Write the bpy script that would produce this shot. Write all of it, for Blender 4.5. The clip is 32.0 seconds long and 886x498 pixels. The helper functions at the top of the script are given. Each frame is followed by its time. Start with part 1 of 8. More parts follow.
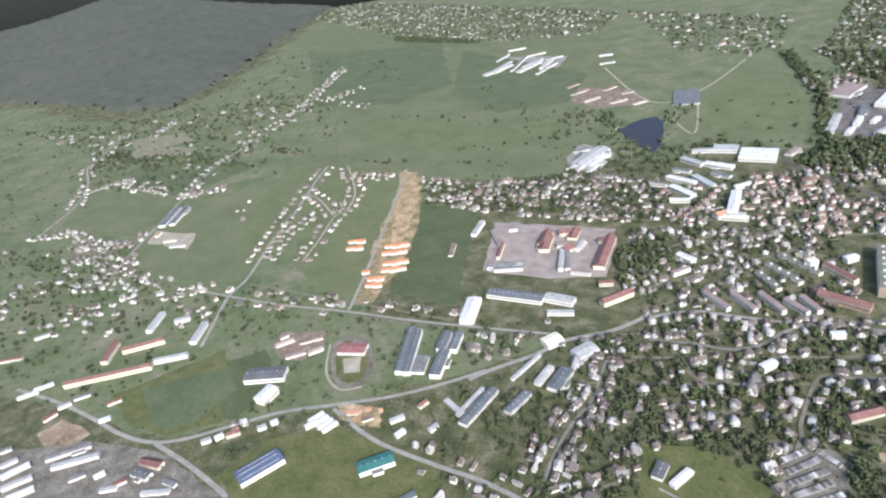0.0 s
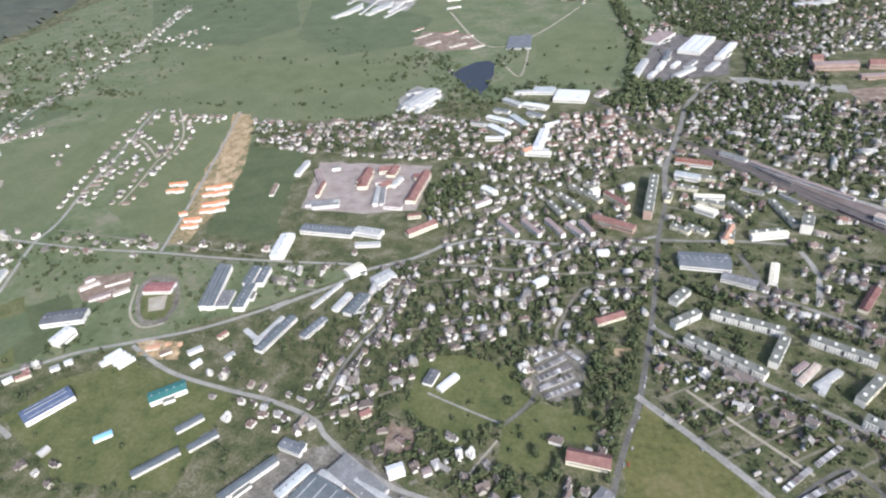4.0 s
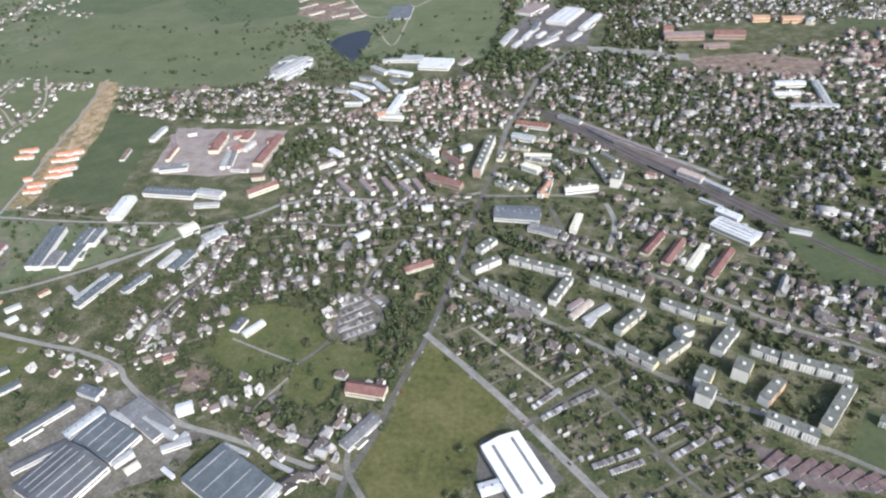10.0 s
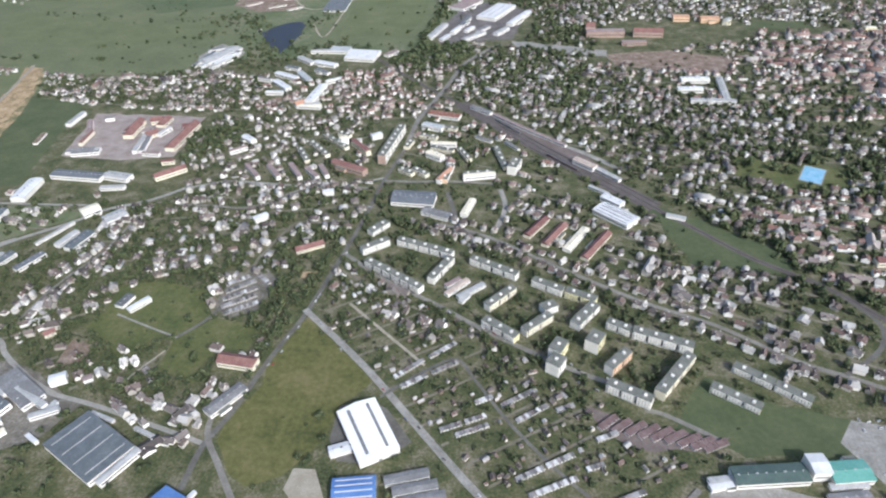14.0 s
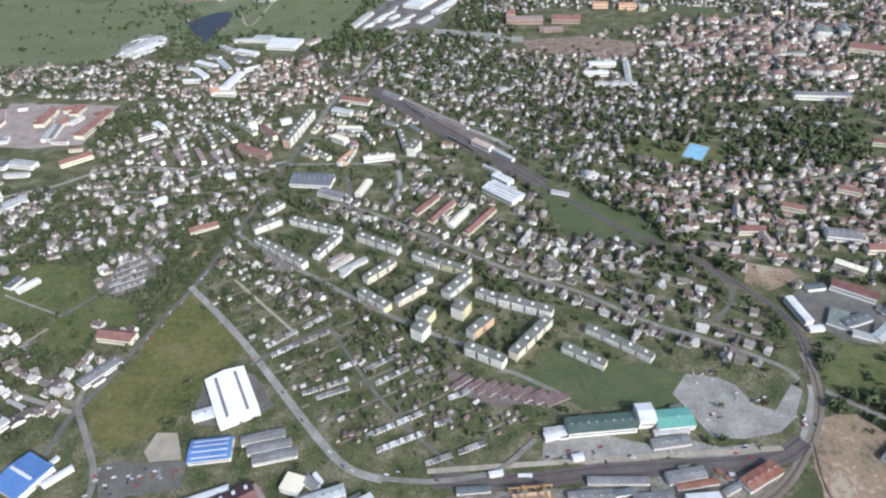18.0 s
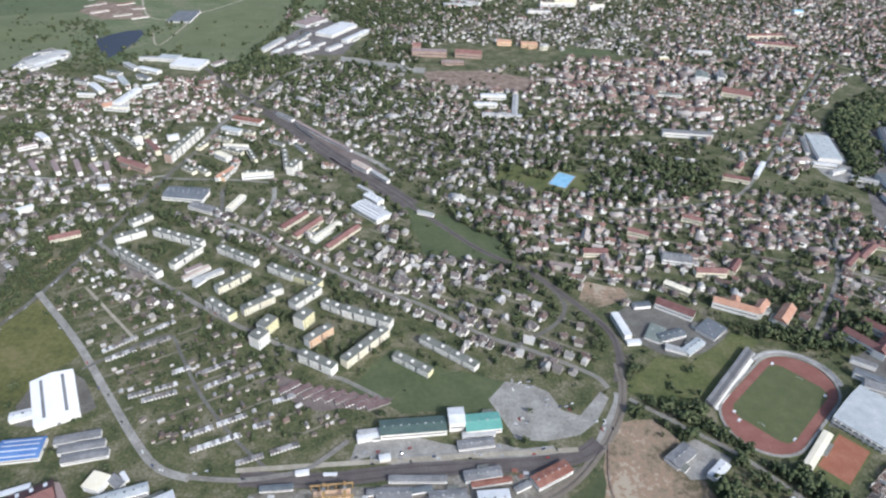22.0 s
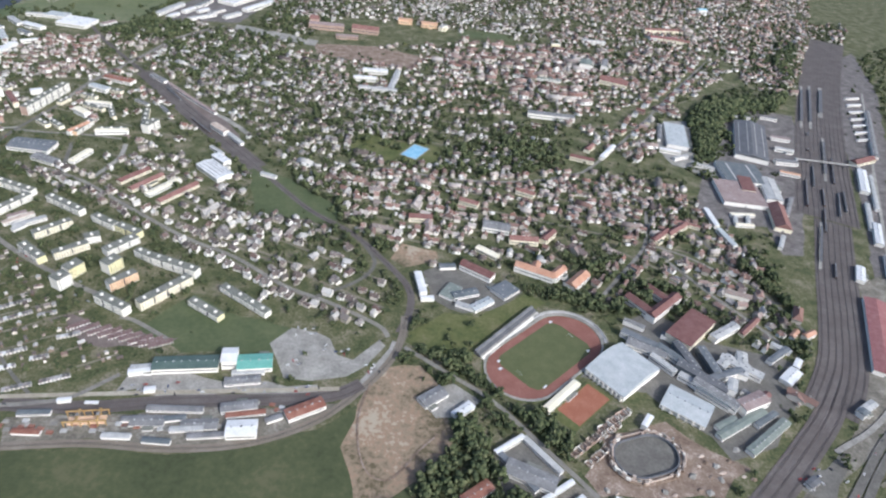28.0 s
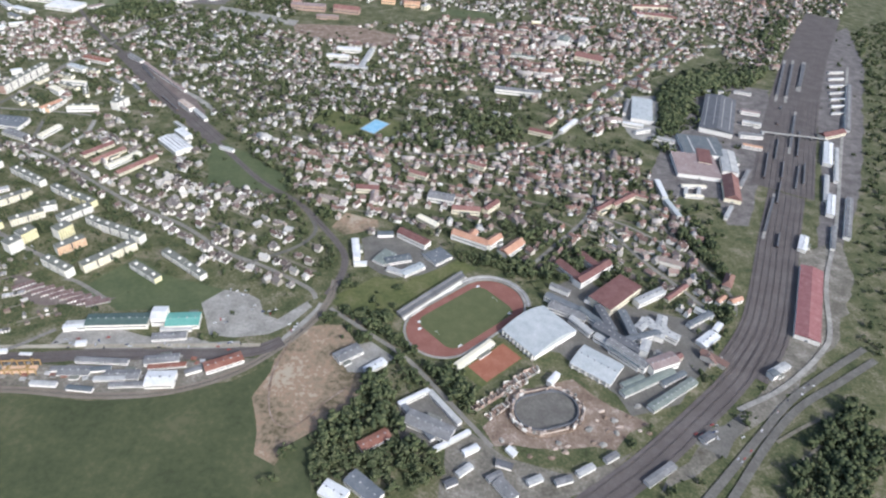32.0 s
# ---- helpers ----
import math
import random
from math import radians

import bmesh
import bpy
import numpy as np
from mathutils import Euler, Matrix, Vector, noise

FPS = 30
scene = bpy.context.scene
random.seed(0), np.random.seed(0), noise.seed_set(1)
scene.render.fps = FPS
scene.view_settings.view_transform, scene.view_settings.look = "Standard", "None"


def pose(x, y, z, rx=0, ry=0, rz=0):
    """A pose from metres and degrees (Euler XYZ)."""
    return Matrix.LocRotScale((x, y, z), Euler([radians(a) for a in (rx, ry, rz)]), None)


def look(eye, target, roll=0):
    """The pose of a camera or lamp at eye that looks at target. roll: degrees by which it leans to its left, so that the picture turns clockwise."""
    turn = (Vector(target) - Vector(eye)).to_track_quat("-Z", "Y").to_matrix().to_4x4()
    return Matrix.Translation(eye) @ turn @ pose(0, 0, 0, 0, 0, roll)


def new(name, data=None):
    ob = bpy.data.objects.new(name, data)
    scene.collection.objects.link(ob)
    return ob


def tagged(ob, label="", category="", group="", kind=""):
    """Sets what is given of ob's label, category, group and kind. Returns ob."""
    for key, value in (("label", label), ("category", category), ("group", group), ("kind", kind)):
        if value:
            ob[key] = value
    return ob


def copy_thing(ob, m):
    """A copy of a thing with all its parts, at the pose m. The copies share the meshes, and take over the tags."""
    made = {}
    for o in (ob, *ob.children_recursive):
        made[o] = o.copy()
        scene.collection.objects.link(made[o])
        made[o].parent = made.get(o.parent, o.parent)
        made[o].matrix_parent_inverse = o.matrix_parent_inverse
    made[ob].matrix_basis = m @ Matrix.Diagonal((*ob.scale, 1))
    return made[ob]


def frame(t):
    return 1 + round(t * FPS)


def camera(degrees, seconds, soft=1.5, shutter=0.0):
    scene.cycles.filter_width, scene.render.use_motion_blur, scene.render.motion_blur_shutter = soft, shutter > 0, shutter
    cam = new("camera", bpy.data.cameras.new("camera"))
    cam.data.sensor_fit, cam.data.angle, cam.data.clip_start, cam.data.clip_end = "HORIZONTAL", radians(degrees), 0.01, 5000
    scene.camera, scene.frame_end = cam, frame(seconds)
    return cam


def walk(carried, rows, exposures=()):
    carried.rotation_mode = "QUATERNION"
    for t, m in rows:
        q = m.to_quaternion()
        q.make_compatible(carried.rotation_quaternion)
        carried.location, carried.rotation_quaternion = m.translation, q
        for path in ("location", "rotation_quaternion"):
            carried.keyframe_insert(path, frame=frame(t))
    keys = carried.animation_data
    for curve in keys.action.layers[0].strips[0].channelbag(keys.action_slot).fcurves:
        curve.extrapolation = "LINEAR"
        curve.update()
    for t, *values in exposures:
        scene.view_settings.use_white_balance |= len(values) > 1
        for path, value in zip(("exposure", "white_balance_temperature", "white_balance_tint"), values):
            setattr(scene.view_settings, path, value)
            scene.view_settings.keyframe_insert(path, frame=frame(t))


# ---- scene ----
# ---- camera ----
cam = camera(69.46, 32.0, soft=2.25)
PATH = [
    (0.0, pose(-535.9, 63.1, 601.1, 61.37, 8.83, 22.75)),
    (0.5, pose(-516.4, 63.0, 597.9, 60.92, 9.39, 20.65)),
    (1.0, pose(-497.4, 62.8, 594.8, 60.08, 7.95, 19.37)),
    (1.5, pose(-478.8, 62.4, 591.8, 59.75, 6.05, 16.99)),
    (2.0, pose(-460.5, 61.9, 588.9, 59.46, 5.40, 16.04)),
    (2.5, pose(-442.6, 61.3, 586.2, 58.49, 5.52, 15.02)),
    (3.0, pose(-424.9, 60.6, 583.5, 57.70, 5.28, 14.12)),
    (3.5, pose(-407.6, 59.7, 581.0, 56.45, 5.43, 13.75)),
    (4.0, pose(-390.5, 58.7, 578.6, 55.99, 5.29, 13.60)),
    (4.5, pose(-373.6, 57.5, 576.3, 55.95, 4.18, 13.15)),
    (6.5, pose(-307.8, 51.8, 568.2, 54.17, 1.49, 12.74)),
    (7.0, pose(-291.6, 50.0, 566.4, 54.14, 2.91, 13.56)),
    (7.5, pose(-275.6, 48.1, 564.8, 54.84, 3.51, 12.07)),
    (8.0, pose(-259.6, 46.1, 563.2, 54.87, 3.73, 10.66)),
    (8.5, pose(-243.6, 44.0, 561.7, 54.47, 3.71, 10.39)),
    (9.0, pose(-227.7, 41.8, 560.3, 54.31, 3.87, 10.07)),
    (9.5, pose(-211.8, 39.5, 559.1, 53.91, 3.58, 9.60)),
    (10.0, pose(-195.9, 37.1, 557.9, 53.90, 3.49, 9.14)),
    (10.5, pose(-179.9, 34.5, 556.8, 53.74, 3.50, 8.55)),
    (11.0, pose(-163.9, 31.9, 555.7, 53.59, 3.29, 8.76)),
    (11.5, pose(-147.9, 29.1, 554.8, 53.45, 3.17, 8.49)),
    (12.0, pose(-131.8, 26.2, 554.0, 53.21, 0.63, 8.79)),
    (12.5, pose(-115.7, 23.3, 553.2, 53.31, 0.34, 7.95)),
    (13.0, pose(-99.4, 20.2, 552.5, 53.63, 1.30, 7.65)),
    (13.5, pose(-83.1, 17.1, 551.9, 53.65, 1.96, 7.55)),
    (14.0, pose(-66.7, 13.8, 551.4, 53.71, 1.82, 7.57)),
    (14.5, pose(-50.2, 10.5, 550.9, 53.61, 2.13, 7.12)),
    (16.5, pose(17.0, -3.7, 549.8, 53.48, 2.11, 6.01)),
    (17.0, pose(34.0, -7.4, 549.7, 53.53, 1.55, 5.46)),
    (17.5, pose(51.2, -11.2, 549.7, 53.04, 1.85, 5.44)),
    (18.0, pose(68.5, -15.1, 549.7, 53.03, 1.53, 5.22)),
    (18.5, pose(85.9, -19.1, 549.8, 53.51, 0.94, 5.27)),
    (19.0, pose(103.5, -23.1, 550.0, 53.84, 0.75, 5.00)),
    (19.5, pose(121.1, -27.2, 550.2, 53.89, 0.48, 4.73)),
    (20.0, pose(138.8, -31.3, 550.4, 54.08, -0.22, 4.16)),
    (20.5, pose(156.6, -35.5, 550.8, 54.34, -0.68, 3.58)),
    (21.0, pose(174.6, -39.7, 551.1, 54.44, -2.16, 3.42)),
    (21.5, pose(192.6, -44.0, 551.6, 55.36, -1.65, 3.07)),
    (22.0, pose(210.6, -48.4, 552.0, 55.90, -2.14, 2.58)),
    (22.5, pose(228.7, -52.8, 552.5, 56.52, -2.19, 1.50)),
    (23.0, pose(246.9, -57.2, 553.1, 56.64, -1.54, 1.59)),
    (23.5, pose(265.1, -61.6, 553.7, 56.78, -1.68, 1.38)),
    (24.0, pose(283.4, -66.1, 554.4, 56.94, -1.57, 1.14)),
    (24.5, pose(301.6, -70.6, 555.1, 56.93, -1.42, 0.60)),
    (26.5, pose(374.3, -88.8, 558.2, 55.98, -3.15, 0.92)),
    (27.0, pose(392.4, -93.4, 559.1, 55.49, -5.60, 1.16)),
    (27.5, pose(410.3, -98.0, 560.0, 54.68, -6.59, 1.38)),
    (28.0, pose(428.1, -102.6, 560.9, 54.87, -5.89, 1.35)),
    (28.5, pose(445.8, -107.1, 561.9, 55.26, -3.63, 0.80)),
    (29.0, pose(463.3, -111.7, 562.9, 55.40, -3.59, 1.73)),
    (29.5, pose(480.6, -116.2, 563.9, 53.97, -6.98, 4.79)),
    (30.0, pose(497.7, -120.8, 564.9, 53.21, -4.40, 7.35)),
    (30.5, pose(514.6, -125.3, 566.0, 53.28, -2.88, 7.43)),
    (31.0, pose(531.1, -129.8, 567.0, 53.35, -2.67, 6.07)),
    (31.5, pose(547.4, -134.2, 568.1, 53.32, -3.30, 5.03)),
    (32.0, pose(563.4, -138.6, 569.2, 53.44, -4.49, 3.33)),
]
walk(cam, PATH, [(0.0, 0.47, 5850.0, 11.0), (4.0, 0.48, 5850.0, 11.0), (10.0, 0.31, 5800.0, 10.0), (21.0, 0.2, 5700.0, 9.0), (32.0, 0.25, 5800.0, 10.0)])

# ---- light ----
SUN_AZ, SUN_EL = radians(137), radians(36)
world = bpy.data.worlds.new("sky")
scene.world = world
world.use_nodes = True
wn = world.node_tree.nodes
sky = wn.new("ShaderNodeTexSky")
sky.sky_type, sky.sun_disc = "NISHITA", False
sky.sun_elevation, sky.sun_rotation = SUN_EL, SUN_AZ
sky.air_density, sky.dust_density = 1.0, 4.0
world.node_tree.links.new(sky.outputs[0], wn["Background"].inputs[0])
wn["Background"].inputs[1].default_value = 0.15
sun = new("sun", bpy.data.lights.new("sun", "SUN"))
sun.data.energy, sun.data.angle, sun.data.color = 2.75, radians(0.53), (1.0, 0.96, 0.9)
sun_way = Vector((math.sin(SUN_AZ) * math.cos(SUN_EL), math.cos(SUN_AZ) * math.cos(SUN_EL), math.sin(SUN_EL)))
sun.matrix_world = look(sun_way * 2000, (0, 0, 0))


# ---- materials ----
def material(name, colors, rough=0.85, big=40.0, small=2.0, amount=0.5, bump=0.0, per="", metal=0.0, spec=0.3):
    """A surface whose colours run over a ramp, driven by noise at two scales (metres) and, where asked, by the piece."""
    m = bpy.data.materials.new(name)
    m.use_nodes = True
    nt = m.node_tree
    nd, lk = nt.nodes, nt.links
    bs = nd["Principled BSDF"]
    bs.inputs["Roughness"].default_value, bs.inputs["Metallic"].default_value = rough, metal
    bs.inputs["Specular IOR Level"].default_value = spec
    geo = nd.new("ShaderNodeNewGeometry")

    def noise_at(size, detail):
        n = nd.new("ShaderNodeTexNoise")
        n.inputs["Scale"].default_value, n.inputs["Detail"].default_value = 1.0 / size, detail
        n.inputs["Roughness"].default_value = 0.65
        lk.new(geo.outputs["Position"], n.inputs["Vector"])
        return n.outputs["Fac"]

    def math_node(op, a, b):
        n = nd.new("ShaderNodeMath")
        n.operation = op
        for k, v in enumerate((a, b)):
            if hasattr(v, "links"):
                lk.new(v, n.inputs[k])
            else:
                n.inputs[k].default_value = v
        return n.outputs[0]

    wide, fine = noise_at(big, 4), noise_at(small, 3)
    mixed = math_node("ADD", math_node("MULTIPLY", wide, 0.6), math_node("MULTIPLY", fine, 0.4))
    mixed = math_node("ADD", math_node("MULTIPLY", math_node("SUBTRACT", mixed, 0.5), 2.2 * amount), 0.5)
    if per:
        rnd = geo.outputs["Random Per Island"] if per == "island" else nd.new("ShaderNodeObjectInfo").outputs["Random"]
        mixed = math_node("ADD", math_node("MULTIPLY", mixed, 0.3), math_node("MULTIPLY", rnd, 0.7))
    ramp = nd.new("ShaderNodeValToRGB")
    els = ramp.color_ramp.elements
    while len(els) < len(colors):
        els.new(0.5)
    for k, c in enumerate(colors):
        els[k].position = 0.15 + 0.64 * k / max(1, len(colors) - 1)
        els[k].color = (*c, 1)
    lk.new(mixed, ramp.inputs[0])
    lk.new(ramp.outputs[0], bs.inputs["Base Color"])
    if bump:
        bp = nd.new("ShaderNodeBump")
        bp.inputs["Strength"].default_value, bp.inputs["Distance"].default_value = 0.6, bump
        lk.new(fine, bp.inputs["Height"])
        lk.new(bp.outputs[0], bs.inputs["Normal"])
    return m


M_ground = material("garden_grass", [(.04, .05, .022), (.062, .075, .032), (.09, .098, .046), (.13, .124, .072), (.2, .18, .13)], 0.95, 30, 3.2, 1.25, 0.3)
M_meadow = material("meadow_grass", [(.098, .117, .062), (.124, .143, .075), (.16, .169, .095)], 0.95, 120, 9, 0.9, 0.2)
M_grass = material("grass", [(.055, .072, .026), (.083, .1, .036), (.115, .122, .049), (.155, .146, .076)], 0.95, 35, 5, 0.95, 0.2)
M_meadow2 = material("rough_meadow", [(.075, .1, .05), (.1, .128, .062), (.125, .15, .078), (.16, .168, .1), (.21, .2, .14)], 0.95, 90, 16, 0.95, 0.2)
M_field2 = material("dark_pasture", [(.072, .096, .05), (.094, .12, .062), (.125, .145, .08)], 0.95, 70, 9, 0.9, 0.2)
M_meadow3 = material("yellow_pasture", [(.098, .118, .058), (.122, .142, .07), (.155, .165, .09)], 0.95, 70, 9, 0.9, 0.2)
M_dark_yard = material("dark_paving", [(.07, .063, .06), (.11, .1, .096), (.16, .147, .14), (.24, .225, .215)], 0.9, 22, 3, 0.9, 0.02)
M_soil = material("grey_brown_soil", [(.085, .078, .06), (.13, .12, .098), (.19, .176, .148), (.29, .275, .24)], 0.95, 26, 3.5, 1.0, 0.2)
M_sand3 = material("churned_sand", [(.1, .115, .05), (.17, .155, .08), (.33, .245, .14), (.5, .38, .25)], 0.95, 34, 6, 1.1, 0.2)
M_dirt2 = material("dry_grass", [(.14, .14, .09), (.2, .19, .13), (.27, .25, .19)], 0.95, 30, 4, 0.8, 0.1)
M_field = material("crop_green", [(.058, .078, .036), (.08, .1, .048), (.108, .122, .062)], 0.95, 50, 6, 0.9, 0.2)
M_crop = material("dark_crop", [(.046, .056, .027), (.059, .072, .034), (.074, .086, .041), (.1, .103, .055)], 0.95, 85, 8, 1.15, 0.2)
M_olive = material("olive_grass", [(.066, .074, .027), (.098, .104, .036), (.128, .127, .047), (.165, .145, .07)], 0.95, 75, 7, 1.3, 0.2)
M_earth = material("bare_earth", [(.11, .095, .055), (.185, .145, .098), (.25, .198, .14), (.275, .19, .13), (.36, .31, .235)], 0.95, 55, 6, 1.5, 0.2)
M_sand = material("orange_sand", [(.11, .12, .055), (.25, .195, .11), (.4, .29, .17), (.5, .41, .29)], 0.95, 26, 5, 1.0, 0.2)
M_sand2 = material("brown_rubble", [(.1, .07, .05), (.16, .115, .086), (.245, .19, .15), (.42, .365, .315)], 0.95, 18, 2.5, 0.8, 0.2)
M_dirt = material("dusty_gravel", [(.22, .2, .15), (.32, .29, .23), (.45, .42, .35)], 0.95, 20, 2, 0.7, 0.1)
M_redground = material("reddish_gravel", [(.11, .085, .077), (.155, .125, .115), (.23, .2, .184)], 0.95, 20, 2, 0.7, 0.1)
M_asphalt = material("asphalt", [(.088, .083, .074), (.128, .122, .11), (.192, .184, .166)], 0.9, 25, 3, 0.8, 0.02)
M_concrete = material("pale_concrete", [(.165, .16, .147), (.255, .247, .226), (.38, .366, .335)], 0.9, 22, 3, 0.9, 0.02)
M_road = material("worn_road", [(.2, .192, .172), (.275, .265, .24), (.37, .358, .325)], 0.9, 22, 3, 0.9, 0.02)
M_street = material("town_street", [(.14, .133, .118), (.2, .19, .17), (.28, .268, .24)], 0.9, 22, 3, 0.9, 0.02)
M_path = material("trodden_earth", [(.12, .11, .08), (.17, .155, .118), (.235, .22, .175)], 0.95, 18, 3, 0.9, 0.05)
M_yard = material("pinkish_paving", [(.16, .132, .118), (.24, .2, .18), (.33, .285, .26), (.42, .38, .35)], 0.9, 25, 2, 0.7, 0.02)
M_ballast = material("rail_ballast", [(.08, .07, .066), (.112, .098, .093), (.16, .144, .137)], 0.95, 30, 1.5, 0.7, 0.1)
M_old_ballast = material("old_ballast", [(.13, .112, .09), (.19, .165, .135), (.26, .235, .2)], 0.95, 26, 1.5, 0.7, 0.1)
M_steel = material("rail_steel", [(.085, .074, .068), (.12, .105, .098)], 0.6, 9, 1, 0.6, 0, "", 0.3)
M_water = material("pond_water", [(.03, .034, .045), (.04, .045, .06)], 0.45, 60, 6, 0.5, 0.02, "", 0, 0.25)
M_forest = material("forest_canopy", [(.06, .068, .056), (.076, .085, .068), (.096, .104, .08)], 0.95, 120, 9, 0.8, 0.6)
M_leaf = material("tree_leaves", [(.042, .054, .031), (.06, .076, .039), (.08, .098, .048), (.11, .122, .065)], 0.95, 60, 1.2, 0.7, 0, "island", 0, 0.1)
M_bark = material("tree_bark", [(.06, .045, .03), (.11, .085, .06)], 0.95, 3, 0.3, 0.6, 0.02)
M_wall = material("house_plaster", [(.26, .24, .2), (.42, .39, .34), (.6, .57, .515), (.78, .755, .71), (.88, .87, .84)], 0.9, 4, 0.8, 0.5, 0, "island")
M_hut_wall = material("hut_boards", [(.12, .09, .065), (.22, .18, .14), (.36, .33, .28), (.62, .59, .54)], 0.9, 4, 0.6, 0.6, 0, "object")
M_wall1 = material("house_render", [(.3, .28, .24), (.48, .45, .4), (.68, .65, .6), (.84, .82, .78)], 0.9, 4, 0.8, 0.5, 0, "object")
M_white_wall = material("white_render", [(.66, .64, .6), (.77, .75, .71), (.86, .85, .82)], 0.9, 8, 1, 0.6)
MIXED = [(.075, .068, .064), (.11, .09, .082), (.145, .116, .105), (.18, .166, .156), (.14, .09, .076), (.23, .22, .21), (.44, .43, .41)]
REDS = [(.1, .082, .076), (.16, .102, .087), (.2, .136, .118), (.21, .117, .094), (.23, .206, .195), (.26, .163, .137), (.4, .372, .347)]
PALES = [(.09, .08, .075), (.14, .12, .11), (.2, .18, .165), (.2, .12, .1), (.34, .32, .3)]
M_roof_mixed = material("mixed_roof", MIXED, 0.85, 6, 0.7, 0.6, 0, "island")
M_roof_red = material("red_roof", REDS, 0.85, 6, 0.7, 0.6, 0, "island")
M_roof_red1 = material("red_house_tiles", REDS, 0.85, 6, 0.7, 0.6, 0, "object")
M_roof_pale1 = material("pale_house_tiles", PALES, 0.85, 6, 0.7, 0.6, 0, "object")
M_roof_pale = material("pale_house_roof", PALES, 0.8, 6, 0.7, 0.6, 0, "island")
M_roof_hut = material("hut_roof", [(.12, .115, .11), (.2, .19, .18), (.34, .33, .31), (.5, .49, .48), (.25, .18, .15), (.7, .7, .68)], 0.8, 5, 0.6, 0.6, 0, "island")
M_roof_thing = material("house_tiles", MIXED, 0.85, 6, 0.7, 0.6, 0, "object")
M_bay = material("garage_sheet", [(.09, .088, .085), (.16, .155, .15), (.26, .255, .25), (.4, .395, .39), (.14, .11, .1), (.62, .62, .61)], 0.8, 5, 0.6, 0.6, 0, "object")
M_panel = material("panel_concrete", [(.64, .62, .56), (.75, .73, .67), (.84, .82, .77)], 0.9, 14, 1.2, 0.7, 0, "")
M_cream = material("cream_render", [(.62, .56, .42), (.74, .69, .54), (.82, .78, .66)], 0.9, 12, 1.2, 0.6)
M_yellow = material("yellow_render", [(.6, .55, .31), (.7, .65, .39), (.78, .74, .49)], 0.9, 12, 1.2, 0.6)
M_orange = material("orange_render", [(.58, .38, .24), (.68, .47, .31), (.75, .56, .4)], 0.9, 12, 1.2, 0.6)
M_brick = material("brick_facing", [(.28, .19, .155), (.36, .26, .215), (.45, .35, .3)], 0.9, 12, 1.0, 0.7)
M_felt = material("roof_felt", [(.115, .122, .108), (.165, .172, .152), (.24, .245, .22)], 0.95, 12, 1.5, 0.7, 0, "", 0, 0.1)
M_white_roof = material("white_metal_roof", [(.5, .515, .525), (.62, .63, .635), (.74, .745, .75)], 0.65, 14, 2, 0.8)
M_bright_roof = material("bright_white_roof", [(.76, .77, .78), (.84, .845, .85), (.89, .89, .89)], 0.6, 14, 2, 0.6)
M_pale_roof = material("pale_sheet_roof", [(.28, .285, .28), (.38, .385, .38), (.52, .52, .51)], 0.7, 12, 2, 0.9)
M_grey_roof = material("grey_sheet_roof", [(.13, .13, .135), (.19, .192, .195), (.29, .29, .295)], 0.8, 14, 2, 0.8, 0, "", 0, 0.2)
M_dark_roof = material("dark_felt_roof", [(.08, .08, .09), (.115, .12, .13), (.17, .17, .185)], 0.8, 14, 2, 0.7)
M_blue_grey = material("blue_grey_roof", [(.1, .115, .13), (.14, .155, .172), (.2, .212, .228)], 0.75, 12, 2, 0.8, 0, "", 0, 0.2)
M_blue_roof = material("blue_metal_roof", [(.06, .085, .15), (.09, .12, .2), (.14, .17, .26)], 0.6, 12, 2, 0.7)
M_sky_blue = material("sky_blue_facing", [(.2, .45, .62), (.28, .55, .7), (.4, .65, .78)], 0.6, 10, 2, 0.6)
M_green_roof = material("dark_green_roof", [(.055, .088, .08), (.078, .115, .104), (.115, .155, .142)], 0.6, 14, 2, 0.6)
M_teal_roof = material("turquoise_roof", [(.1, .28, .235), (.14, .35, .3), (.2, .42, .37)], 0.6, 14, 2, 0.6)
M_tile_red = material("red_tile_roof", [(.15, .077, .07), (.205, .108, .096), (.28, .172, .154)], 0.85, 10, 1, 0.7)
M_red_sheet = material("faded_red_sheet", [(.2, .085, .085), (.27, .12, .12), (.34, .19, .18)], 0.8, 9, 1.5, 0.8)
M_tile_dark = material("dark_red_roof", [(.11, .055, .052), (.16, .08, .074), (.22, .13, .12)], 0.85, 10, 1, 0.7)
M_tile_orange = material("orange_tile_roof", [(.33, .17, .11), (.42, .24, .165), (.5, .33, .25)], 0.85, 10, 1, 0.7)
M_terrace = material("bright_orange_tiles", [(.4, .15, .075), (.5, .21, .115), (.58, .31, .2)], 0.85, 10, 1, 0.7)
M_sage = material("grey_green_roof", [(.13, .16, .145), (.18, .21, .19), (.25, .27, .25)], 0.8, 12, 2, 0.8)
M_crane = material("weathered_crane_paint", [(.22, .14, .05), (.34, .22, .09), (.42, .31, .16)], 0.8, 8, 1, 0.9)
M_orange_roof = material("pale_orange_roof", [(.42, .24, .15), (.52, .31, .2), (.62, .42, .3)], 0.85, 10, 1, 0.7)
M_rust = material("rusty_sheet", [(.17, .07, .05), (.24, .11, .08), (.32, .18, .14)], 0.8, 10, 1, 0.8)
M_teal_dark = material("dark_teal_roof", [(.03, .12, .115), (.045, .16, .15), (.08, .21, .2)], 0.6, 12, 2, 0.7)
M_slate = material("slate_grey_roof", [(.085, .1, .11), (.12, .138, .15), (.175, .19, .2)], 0.75, 12, 2, 0.8)
